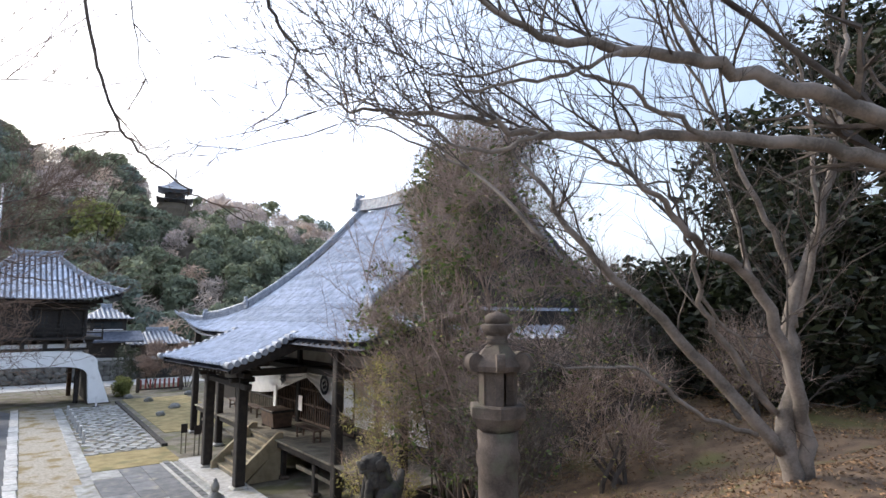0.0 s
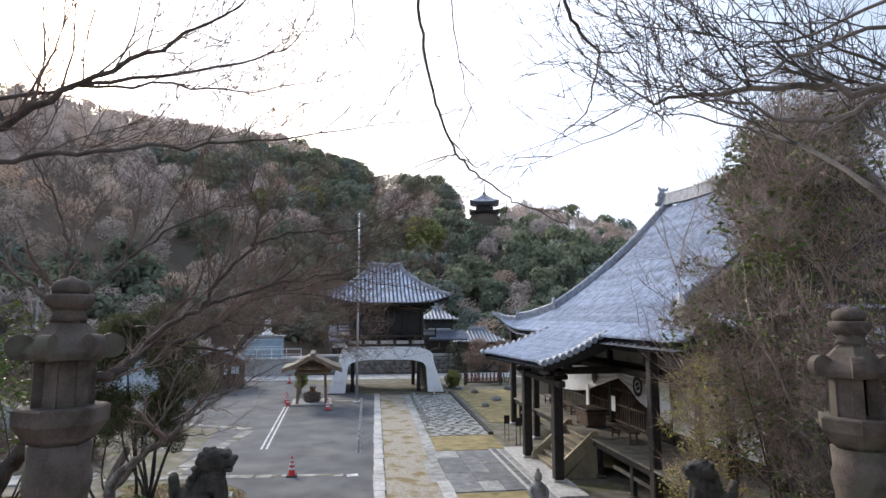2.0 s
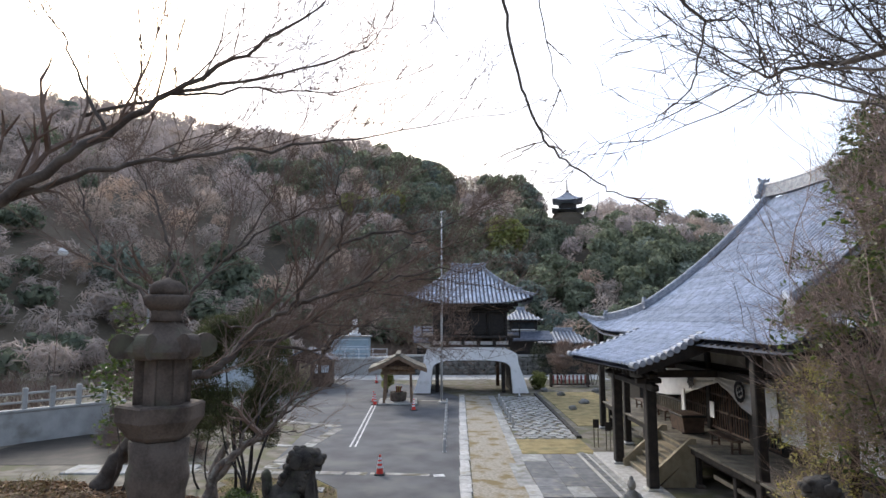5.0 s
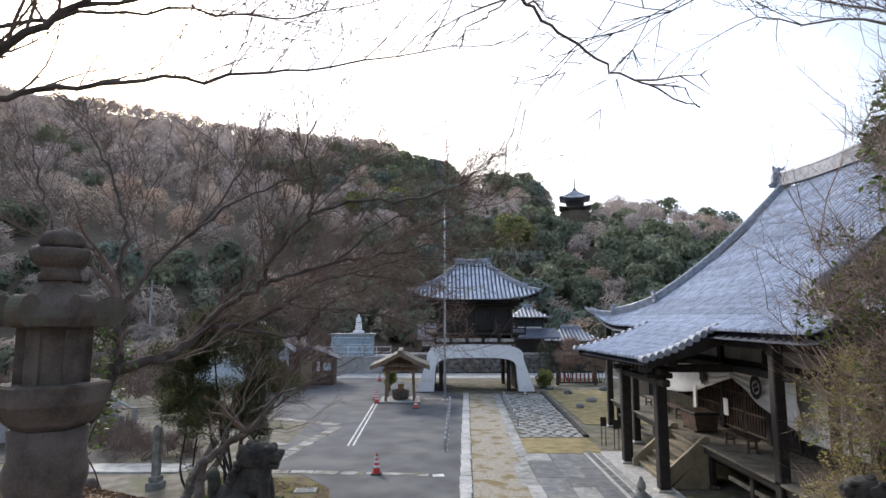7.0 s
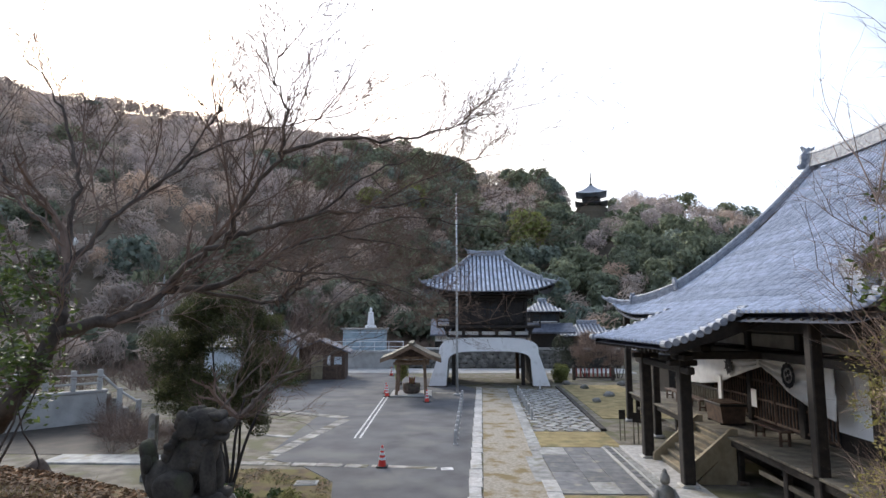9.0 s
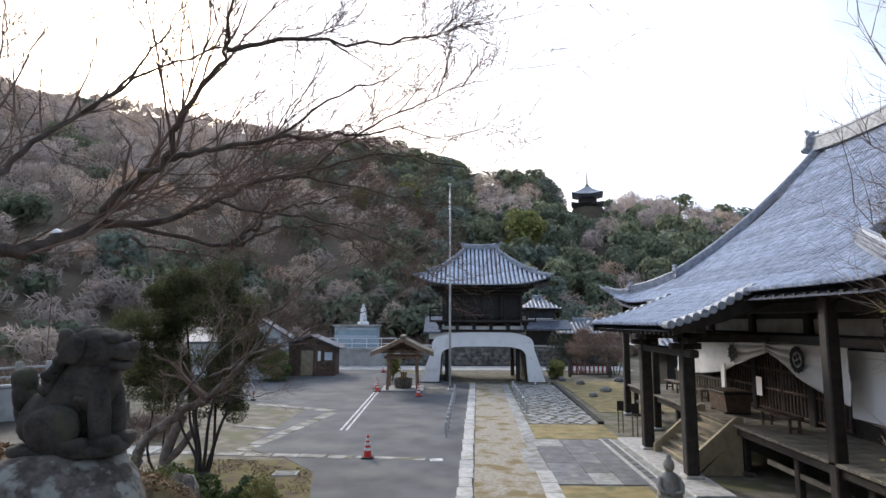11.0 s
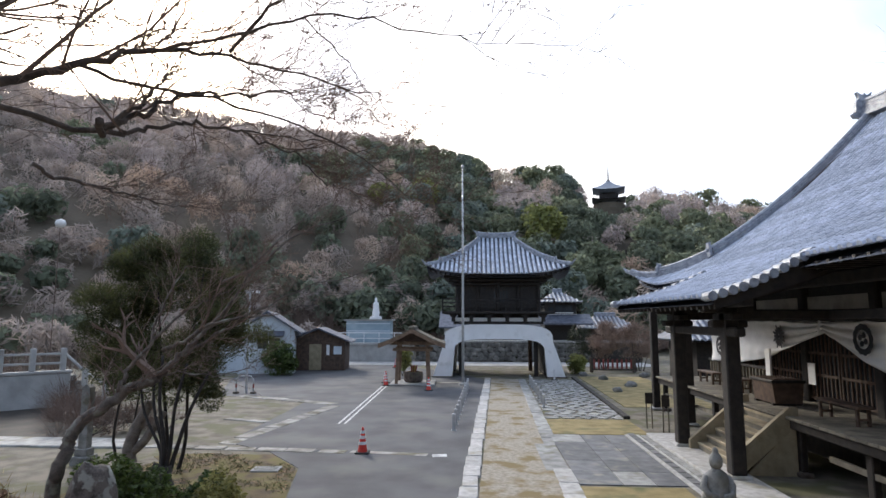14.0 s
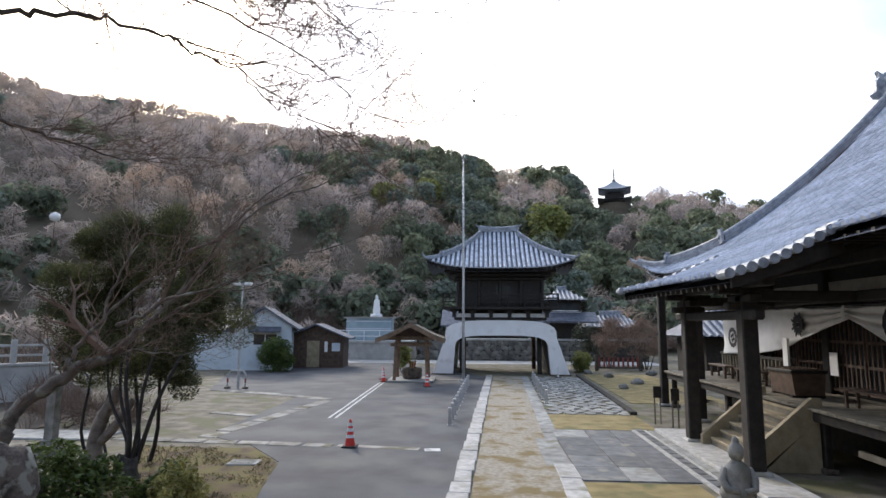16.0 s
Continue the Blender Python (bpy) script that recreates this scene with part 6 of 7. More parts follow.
LEFT_OVER = [
    ([(-5.76, 5.69, 6.43), (-5.01, 5.78, 6.96), (-4.58, 5.90, 7.34), (-4.09, 6.02, 7.75), (-3.46, 6.13, 8.19), (-2.77, 6.22, 8.71)], 0.085, 0.012),
    ([(-5.48, 5.75, 6.62), (-5.08, 5.90, 6.86), (-4.48, 6.03, 7.08), (-3.83, 6.16, 7.22), (-3.14, 6.40, 7.39), (-2.36, 6.62, 7.56), (-1.19, 6.90, 7.85)], 0.050, 0.006),
    ([(-4.09, 6.02, 7.74), (-3.41, 6.34, 8.01), (-2.61, 6.64, 8.40), (-2.17, 6.86, 8.83)], 0.030, 0.006),
    ([(-4.58, 5.90, 7.34), (-4.99, 6.06, 8.00), (-5.33, 6.22, 8.55)], 0.030, 0.008),
    ([(-4.86, 5.99, 7.52), (-4.35, 6.17, 7.74), (-3.64, 6.45, 7.94), (-2.91, 6.75, 8.07), (-2.08, 7.03, 8.32)], 0.030, 0.006),
]
LOWER_LEFT = [
    ([(-7.60, 15.95, 0.30), (-7.46, 16.00, 1.25), (-7.40, 16.10, 1.62), (-7.35, 16.20, 1.90), (-7.01, 16.40, 2.25), (-6.66, 16.60, 2.52), (-6.34, 16.80, 2.69)], 0.115, 0.085),
    ([(-6.34, 16.80, 2.69), (-6.10, 17.00, 3.00), (-5.88, 17.15, 3.28), (-5.58, 17.35, 3.70), (-5.26, 17.55, 4.21), (-5.02, 17.70, 4.77)], 0.070, 0.010),
    ([(-6.83, 16.50, 2.42), (-6.81, 16.50, 2.61), (-6.73, 16.60, 2.87), (-6.46, 16.70, 3.30), (-6.40, 16.80, 3.74), (-6.22, 16.90, 4.24), (-6.02, 17.00, 4.71)], 0.050, 0.008),
    ([(-6.46, 16.70, 3.30), (-6.08, 17.00, 3.78), (-5.66, 17.20, 4.09), (-5.04, 17.50, 4.43)], 0.030, 0.006),
    ([(-6.10, 17.00, 3.00), (-5.67, 17.30, 3.36), (-5.16, 17.60, 3.68), (-4.72, 17.90, 3.84), (-3.93, 18.30, 4.02)], 0.035, 0.005),
    ([(-6.34, 16.80, 2.69), (-6.02, 17.00, 2.77), (-5.53, 17.30, 2.69), (-5.01, 17.60, 2.82)], 0.025, 0.005),
    ([(-6.66, 16.60, 2.52), (-6.46, 16.70, 2.74), (-6.13, 16.80, 2.93), (-5.81, 17.00, 2.72)], 0.020, 0.004),
    ([(-5.02, 17.70, 4.77), (-4.36, 18.00, 5.59), (-3.52, 18.30, 6.11)], 0.020, 0.004),
    ([(-6.27, 16.80, 3.16), (-5.98, 16.90, 3.31), (-5.57, 17.10, 3.63), (-5.13, 17.30, 3.74), (-4.80, 17.50, 3.92), (-4.02, 17.80, 4.32), (-3.03, 18.10, 4.63), (-2.35, 18.30, 4.91)], 0.040, 0.005),
    ([(-5.50, 17.30, 4.39), (-4.92, 17.60, 4.73), (-4.24, 17.90, 5.38), (-3.48, 18.10, 5.73), (-2.71, 18.40, 6.12)], 0.030, 0.005),
]
HANG = [
    ([(-0.61, 3.90, 8.15), (-0.47, 4.04, 7.69), (-0.36, 4.06, 7.48), (-0.25, 4.06, 7.39)], 0.014, 0.008),
    ([(-0.25, 4.06, 7.39), (-0.29, 4.09, 7.18), (-0.34, 4.16, 7.02), (-0.53, 4.25, 6.84)], 0.007, 0.003),
    ([(-0.25, 4.06, 7.39), (-0.04, 4.05, 7.37), (0.06, 4.07, 7.12), (0.24, 4.13, 6.93)], 0.006, 0.003),
    ([(-1.46, 3.97, 8.09), (-1.38, 4.11, 7.69), (-1.32, 4.15, 7.32), (-1.24, 4.18, 7.01), (-1.13, 4.20, 6.75), (-0.97, 4.25, 6.63), (-0.77, 4.30, 6.51), (-0.58, 4.35, 6.44), (-0.36, 4.39, 6.37)], 0.011, 0.003),
    ([(-1.13, 4.20, 6.75), (-1.27, 4.22, 6.68), (-1.37, 4.24, 6.55)], 0.004, 0.002),
    ([(-1.77, 4.19, 8.15), (-1.76, 4.23, 7.74), (-1.74, 4.26, 7.50), (-1.66, 4.27, 7.38)], 0.005, 0.002),
    ([(-1.23, 3.97, 7.96), (-1.16, 4.11, 7.59), (-1.07, 4.25, 7.19), (-0.98, 4.27, 6.95)], 0.005, 0.002),
]
RIGHT = [
    ([(5.57, 3.81, 3.80), (5.42, 3.83, 4.47), (5.39, 3.74, 5.21), (5.35, 3.69, 5.82), (5.52, 3.41, 6.81), (5.57, 3.18, 8.16), (5.62, 3.04, 8.89)], 0.160, 0.030),
    ([(5.62, 3.77, 3.83), (5.46, 3.66, 4.61), (5.17, 3.67, 5.34), (4.72, 3.80, 6.17), (4.13, 4.07, 6.57), (3.70, 4.23, 7.02), (3.10, 4.52, 7.45), (2.52, 4.82, 7.67)], 0.120, 0.012),
    ([(5.38, 3.87, 4.35), (4.75, 4.35, 5.26), (4.13, 4.84, 6.07), (3.66, 5.23, 6.71), (3.38, 5.48, 7.31), (3.10, 5.75, 7.86), (2.85, 5.96, 8.56)], 0.100, 0.010),
    ([(5.28, 3.89, 4.78), (4.67, 4.14, 5.58), (4.37, 4.20, 6.06), (4.13, 4.18, 6.76), (3.88, 4.21, 7.16), (3.44, 4.45, 7.14)], 0.060, 0.010),
    ([(5.38, 3.68, 5.70), (5.33, 3.72, 6.57), (4.99, 3.98, 7.47), (4.66, 4.21, 8.45), (4.23, 4.55, 9.34)], 0.060, 0.015),
    ([(5.41, 3.64, 5.82), (5.39, 3.44, 6.49), (5.24, 3.31, 7.25), (4.93, 3.26, 8.39), (4.45, 3.40, 9.04)], 0.055, 0.012),
    ([(5.15, 4.03, 4.53), (4.40, 4.31, 4.81), (3.76, 4.48, 5.24), (3.09, 4.73, 5.31), (2.62, 4.82, 5.39)], 0.040, 0.008),
    ([(4.52, 4.28, 6.06), (4.93, 4.11, 5.57), (5.19, 4.00, 5.32)], 0.030, 0.020),
    ([(4.98, 3.92, 6.19), (4.98, 4.06, 6.96), (4.85, 4.28, 7.84), (4.82, 4.43, 8.77)], 0.040, 0.010),
    ([(3.33, 5.44, 6.69), (3.0, 6.3, 7.6), (2.7, 7.2, 8.3), (2.2, 8.0, 8.9)], 0.04, 0.008),
    ([(3.0, 6.3, 7.6), (2.3, 7.0, 8.1), (1.5, 7.6, 8.4)], 0.025, 0.006),
    ([(2.7, 7.2, 8.3), (3.4, 8.0, 8.8), (4.0, 8.8, 9.2)], 0.025, 0.006),
]
RIGHT_OVER = [
    ([(4.77, 2.07, 6.91), (4.17, 2.41, 7.07), (3.61, 2.73, 7.21), (2.84, 3.22, 7.23), (2.24, 3.58, 7.23), (1.69, 3.91, 7.21), (1.19, 4.19, 7.28), (0.66, 4.49, 7.34), (0.33, 4.65, 7.33)], 0.075, 0.008),
    ([(4.62, 2.02, 7.16), (4.01, 2.34, 7.40), (3.30, 2.75, 7.64), (2.67, 3.10, 7.77), (2.07, 3.44, 7.82), (1.60, 3.69, 7.87), (1.16, 3.90, 8.03), (0.87, 3.99, 8.15)], 0.085, 0.012),
    ([(2.77, 3.18, 7.21), (2.36, 3.31, 7.40), (1.94, 3.46, 7.57), (1.41, 3.70, 7.64), (0.86, 3.99, 7.51), (0.35, 4.21, 7.65)], 0.025, 0.004),
    ([(1.60, 3.83, 7.17), (1.18, 4.05, 7.01), (0.74, 4.23, 7.18), (0.36, 4.37, 7.30), (0.07, 4.48, 7.21)], 0.018, 0.003),
    ([(2.03, 3.41, 7.79), (1.61, 3.60, 7.58), (1.11, 3.85, 7.44), (0.70, 4.03, 7.24), (0.16, 4.31, 7.08)], 0.020, 0.003),
    ([(2.73, 3.13, 7.79), (2.44, 3.18, 8.10), (2.19, 3.21, 8.35)], 0.025, 0.008),
]


def bent(points, n):
    """A smooth line through control points."""
    pts = [Vector(p) for p in points]
    out = []
    for i in range(len(pts) - 1):
        p0, p1, p2, p3 = pts[max(i - 1, 0)], pts[i], pts[i + 1], pts[min(i + 2, len(pts) - 1)]
        for k in range(n):
            t = k / n
            out.append(0.5 * ((2 * p1) + (p2 - p0) * t + (2 * p0 - 5 * p1 + 4 * p2 - p3) * t * t + (3 * p1 - p0 - 3 * p2 + p3) * t ** 3))
    out.append(pts[-1])
    return out


def branchlet(mesh, start, direction, length, radius, level, rng, lift=0.12, droop=0.0, spread=0.75):
    """A forking twig that wanders, with finer twigs on it."""
    n = 5 if level > 1 else 3 if level else 2
    p, d = Vector(start), Vector(direction).normalized()
    line, rad = [p.copy()], [radius]
    for i in range(n):
        d = (d + Vector((rng.gauss(0, 0.12), rng.gauss(0, 0.12), rng.gauss(0, 0.09) + lift * 0.5 - droop))).normalized()
        p = p + d * length / n
        line.append(p.copy())
        rad.append(radius * (1 - 0.65 * (i + 1) / n))
        if level > 0 and i < n:
            for q in range(1 if rng.random() < 0.75 else 2):
                side = d.orthogonal()
                side.rotate(Matrix.Rotation(rng.uniform(0, 6.28), 3, d))
                branchlet(mesh, p, d + side * rng.uniform(0.45, 1.0) * spread * 1.1, length * rng.uniform(0.32, 0.6), max(0.0034, radius * 0.5), level - 1, rng, lift, droop, spread)
    mesh.tube(line, rad, 4 if radius > 0.008 else 3, False)


def bare_tree(name, label, limbs, bark, seed, per_metre=1.6, length=0.9, level=2, lift=0.12, droop=0.0, start=0.25, wobble=0.02, group="", spread=0.75, boughs=0.0):
    rng = random.Random(seed)
    t = thing(name, label, "tree" if name != "hanging_branch" else "branch", group=group)
    for i, (pts, r0, r1) in enumerate(limbs):
        m = Mesh()
        line = bent(pts, 5)
        line = [p + Vector((rng.gauss(0, wobble), rng.gauss(0, wobble), rng.gauss(0, wobble))) * min(1, j / 3) for j, p in enumerate(line)]
        n = len(line)
        rad = [r1 + (r0 - r1) * (1 - j / (n - 1)) ** 1.1 for j in range(n)]
        m.tube(line, rad, 9 if r0 > 0.06 else 6, True)
        thick = Mesh()
        total = sum((b - a).length for a, b in zip(line, line[1:]))
        for k in range(round(total * per_metre)):
            s = start + (1 - start) * ((k + rng.random()) / max(1, round(total * per_metre))) ** 0.75
            j = min(n - 2, int(s * (n - 1)))
            d = (line[j + 1] - line[j]).normalized()
            side = d.orthogonal()
            side.rotate(Matrix.Rotation(rng.uniform(0, 6.28), 3, d))
            side.z = abs(side.z) * (1 if droop < 0.05 else 0.3)
            if k == 0 and level > 1:
                branchlet(thick, line[-1], line[-1] - line[-2], length * 0.8, max(0.006, r1), 2, rng, lift, droop, spread)
            branchlet(thick, line[j], d * 0.9 + side * rng.uniform(0.5, 1.1), length * rng.uniform(0.5, 1.2) * (1 - 0.35 * s), min(0.013, max(0.0055, rad[j] * 0.42)), level, rng, lift, droop, spread)
        for k in range(round(total * boughs) if i and r0 > 0.02 else 0):
            j = min(n - 2, int((0.15 + 0.8 * (k + rng.random()) / max(1, round(total * boughs))) * (n - 1)))
            d = (line[j + 1] - line[j]).normalized()
            side = Vector((-d.y, d.x, rng.uniform(-0.25, 0.6))) * rng.choice((-1, 1))
            side.z = abs(side.z)
            branchlet(thick, line[j], d * rng.uniform(0.7, 1.1) + side * rng.uniform(0.4, 0.8), rng.uniform(1.5, 2.5) * min(1.0, max(0.35, r0 / 0.05)) * (1 - 0.4 * j / n), min(0.019, max(0.009, rad[j] * 0.5)), 3, rng, lift, droop, spread * 0.8)
        part("trunk" if i == 0 and r0 > 0.1 else "limb", m, bark, t, fix=False, smooth=True)
        if thick.v:
            tagged(part("twig_spray", thick, TWIG if bark is not PALEBARK else BARK, t, fix=False), kind="stuff")
    return t


bare_tree("maple_tree", "bare dark maple spreading its branches over the bank", [(p, a * (0.85 if a < 0.1 else 1), b * 0.7) for p, a, b in MAPLE], BARK, 3, 3.6, 1.3, 2, start=0.3, lift=0.06, boughs=1.5)
bare_tree("maple_tree", "bare maple limbs reaching over the stairs", [([(-7.2, 5.2, 3.4), (-6.7, 5.45, 5.0), (-5.76, 5.69, 6.43)], 0.12, 0.055)] + [(p, a * 0.62, b * 0.7) for p, a, b in LEFT_OVER], BARK, 5, 5.0, 1.3, 2)
bare_tree("plum_tree", "bare grey-barked tree leaning over the lower bank", LOWER_LEFT, PLUMBARK, 7, 3.0, 1.2, 2, lift=0.05, boughs=0.35)
bare_tree("hanging_branch", "thin bare twigs hanging from above the stairs", [([(3.6, 2.4, 7.5), (2.3, 3.1, 8.4), (0.7, 3.7, 8.6), (-0.61, 3.9, 8.15)], 0.03, 0.014), ([(0.7, 3.7, 8.6), (-0.7, 3.95, 8.5), (-1.46, 3.97, 8.09)], 0.018, 0.011), ([(-0.7, 3.95, 8.5), (-1.4, 4.15, 8.5), (-1.77, 4.19, 8.15)], 0.01, 0.005), ([(-0.7, 3.95, 8.5), (-1.0, 3.95, 8.3), (-1.23, 3.97, 7.96)], 0.01, 0.005)] + HANG, BARK, 11, 1.6, 0.35, 1, 0.0, 0.10, wobble=0.008)
bare_tree("crape_myrtle", "many-stemmed pale-barked bare tree on the leafy slope", [(p, a * 0.78, b * 0.75) for p, a, b in RIGHT], PALEBARK, 13, 3.2, 1.25, 2)
bare_tree("cherry_tree", "long bare limbs of a tree arching over the stairs", [([(7.5, -0.6, 4.0), (6.9, 0.2, 5.6), (5.9, 1.2, 6.5), (4.77, 2.07, 6.91)], 0.16, 0.075), ([(6.3, 0.8, 6.2), (5.5, 1.4, 6.9), (4.6, 2.02, 7.16)], 0.1, 0.085)] + RIGHT_OVER, PALEBARK, 17, 4.2, 1.3, 2)


def leaf_cloud(n, rng, centres, size, flat=0.5):
    """Small pointed leaves scattered round clump centres; each is a piece of its own."""
    c = np.array([p[:3] for p in centres])
    r = np.array([p[3] for p in centres])
    pick = rng.integers(0, len(c), n)
    u = rng.normal(size=(n, 3))
    u /= np.linalg.norm(u, axis=1)[:, None]
    rad = r[pick] * rng.uniform(0.35, 1.0, n) ** 0.5
    pos = c[pick] + u * rad[:, None]
    a = rng.normal(size=(n, 3)); a[:, 2] *= flat
    a /= np.linalg.norm(a, axis=1)[:, None]
    b = np.cross(a, rng.normal(size=(n, 3)))
    b /= np.linalg.norm(b, axis=1)[:, None]
    s = size * rng.uniform(0.6, 1.3, n)[:, None]
    v = np.empty((n, 4, 3))
    v[:, 0], v[:, 1], v[:, 2], v[:, 3] = pos - a * s, pos + b * s * 0.42, pos + a * s, pos - b * s * 0.42
    return v.reshape(-1, 3), np.arange(4 * n).reshape(-1, 4)


def spikes(n, rng, centres, length, width, up=0.5):
    """Thin twigs scattered in a crown, pointing outwards and up."""
    c = np.array([p[:3] for p in centres])
    r = np.array([p[3] for p in centres])
    pick = rng.integers(0, len(c), n)
    u = rng.normal(size=(n, 3))
    u[:, 2] = np.abs(u[:, 2]) * 0.8 + up * rng.random(n) - 0.25
    u /= np.linalg.norm(u, axis=1)[:, None]
    base = c[pick] + u * (r[pick] * rng.uniform(0.0, 1.0, n) ** 0.6)[:, None]
    d = u * 0.5 + rng.normal(size=(n, 3)) * 0.6 + np.array([0, 0, up])
    d /= np.linalg.norm(d, axis=1)[:, None]
    side = np.cross(d, rng.normal(size=(n, 3)))
    side /= np.linalg.norm(side, axis=1)[:, None]
    L = length * (r[pick] / r.mean() * rng.uniform(0.5, 1.2, n))[:, None]
    v = np.empty((n, 3, 3))
    v[:, 0], v[:, 1], v[:, 2] = base - side * width, base + side * width, base + d * L
    return v.reshape(-1, 3), np.arange(3 * n).reshape(-1, 3)


def cloud_object(name, verts, faces, mat):
    me = bpy.data.meshes.new(name)
    me.from_pydata(verts.tolist(), [], faces.tolist())
    me.materials.append(mat)
    return new(name, me)


def cloud_part(name, vf, mat, parent, label=""):
    ob = cloud_object(name, vf[0], vf[1], mat)
    ob.parent = parent
    return tagged(ob, label, kind="stuff")


def shrub(name, label, x, y, z, clumps, leaf, n, size, stems, bark=BARK, seed=1, extra=None, category="shrub", foot=0.35, stout=0.055):
    g = np.random.default_rng(seed)
    rng = random.Random(seed)
    t = thing(name, label, category, x, y, z)
    for k in range(stems):
        a = rng.uniform(0, 6.28)
        cx, cy, cz, cr = rng.choice(clumps)
        b = Vector((foot * math.cos(a) * rng.random(), foot * math.sin(a) * rng.random(), -0.15))
        if foot > 1:
            cx, cy, cz, cr = min(rng.sample(clumps, 12), key=lambda q: math.hypot(q[0] - b.x, q[1] - b.y))
        w = stout * rng.uniform(0.6, 1.15)
        c1 = Vector((rng.gauss(0, 0.06), rng.gauss(0, 0.06), 0))
        part("stem", Mesh().tube(bent([b, b + Vector((cx, cy, cz)) * 0.18 + c1, b * 0.7 + Vector((cx, cy, cz)) * 0.42 + Vector((0, 0, cz * 0.12)) - c1, (cx, cy, cz + cr * 0.4)], 3), [w * (1 - 0.08 * i) for i in range(10)], 6), bark, t, fix=False, smooth=True)
    cloud_part("crown", leaf_cloud(n, g, clumps, size), leaf, t)
    if extra:
        for nm, mat, kind, cnt, sz, w in extra:
            cloud_part(nm, leaf_cloud(cnt, g, clumps, sz) if kind == "leaf" else spikes(cnt, g, clumps, sz, w), mat, t)
    return t


def clump_set(seed, n, cx, cy, z0, z1, rx, rr):
    rng = random.Random(seed)
    out = []
    for k in range(n):
        t = (k + 0.5) / n
        z = lerp(z0, z1, t)
        w = rx * math.sin(math.pi * (0.18 + 0.74 * t)) ** 0.8
        a = rng.uniform(0, 6.28)
        d = w * rng.uniform(0.35, 1.0)
        out.append((cx + d * math.cos(a), cy + d * math.sin(a), z + rng.uniform(-0.2, 0.2), rr * rng.uniform(0.7, 1.3)))
    return out


# evergreen thicket by the car park, near shrubs
shrub("evergreen_thicket", "feathery dark evergreen clump with several thin trunks", -8.7, 21.7, 0.0, clump_set(2, 70, 0, 0, 1.9, 5.5, 2.2, 0.5), BUSHLEAF, 75000, 0.034, 4, DARKWOOD, 2, [("dry_twig_mass", TWIG, "spike", 2600, 0.4, 0.005), ("feathery_spray", BUSHLEAF, "spike", 42000, 0.22, 0.008)], foot=1.1, stout=0.055)
stump = thing("tree_stump", "cut dark tree stump with thin stems growing out of it", "stump", -7.75, 19.7, 0.0)
rough = Mesh().lathe([(0.36, -0.15), (0.31, 0.05), (0.22, 0.25), (0.2, 0.42), (0.12, 0.46)], 14)
rough.v = [tuple(Vector(p) * (1 + 0.35 * noise.noise(Vector(p) * 5))) for p in rough.v]
part("stump", rough, DARKSTONE, stump, "dark decayed wood")
for k, (dx, dy, h, w) in enumerate(((-0.35, 0.3, 2.6, 0.05), (-0.12, 0.1, 2.9, 0.06), (0.25, 0.2, 2.7, 0.055), (0.55, 0.4, 2.5, 0.06), (-0.7, 0.5, 2.4, 0.045))):
    part("stem", Mesh().tube(bent([(dx * 0.2, dy * 0.2, 0.1), (dx * 0.3 + 0.06, dy * 0.5, h * 0.3), (dx * 0.9 - 0.05, dy * 0.8, h * 0.65), (dx * 1.4, dy * 1.3, h)], 4), [w * (1 - 0.04 * i) for i in range(13)], 7), DARKWOOD, stump, fix=False, smooth=True)
dead = thing("dead_trunk", "grey weathered forked dead trunk beside the evergreen clump", "trunk", -9.0, 20.6, 0.0)
part("bole", Mesh().tube(bent([(0, 0, -0.1), (-0.04, 0, 0.5), (0.06, 0, 1.0), (0.3, 0, 1.5), (0.42, 0, 1.75)], 4), [0.19 - 0.006 * i for i in range(17)], 9), PALEBARK, dead, fix=False, smooth=True)
part("limb", Mesh().tube(bent([(0.0, 0, 0.55), (0.3, 0, 0.8), (0.62, 0, 1.25), (0.78, 0, 1.5)], 4), [0.12 - 0.004 * i for i in range(13)], 8), PALEBARK, dead, fix=False, smooth=True)
marker = thing("stone_marker", "slender square stone post on a stepped base", "marker", -10.9, 21.7, 0.0)
part("base", Mesh().box(-0.24, -0.24, -0.1, 0.24, 0.24, 0.22, bevel=0.03), GREYSTONE, marker)
part("step", Mesh().box(-0.17, -0.17, 0.22, 0.17, 0.17, 0.4, bevel=0.02), GREYSTONE, marker)
part("post", Mesh().prism([(-0.11, 0.4), (0.11, 0.4), (0.105, 1.95), (0, 2.03), (-0.105, 1.95)], "y", -0.11, 0.11), GREYSTONE, marker)
shrub("yellow_shrub", "low yellow-green leafy shrub at the bank's foot", -5.3, 17.0, 0.25, clump_set(4, 10, 0, 0, 0.05, 0.5, 0.55, 0.24), YELLEAF, 3500, 0.045, 4, BARK, 4)
shrub("low_shrub", "low dark leafy shrub on the bank", -6.6, 16.2, 0.4, clump_set(6, 12, 0, 0, 0.1, 0.75, 0.7, 0.28), LEAF, 5000, 0.05, 4, BARK, 6)
shrub("low_shrub", "low dark leafy shrub on the bank", -5.9, 17.7, 0.15, clump_set(7, 9, 0, 0, 0.1, 0.5, 0.5, 0.24), LEAF, 3000, 0.05, 4, BARK, 7)
shrub("camellia", "glossy green shrub behind the stone lantern", -5.80, 9.00, 3.3, clump_set(8, 26, 0, 0, 0.9, 2.4, 0.5, 0.24), LEAF, 1500, 0.042, 4, BARK, 8, stout=0.022)
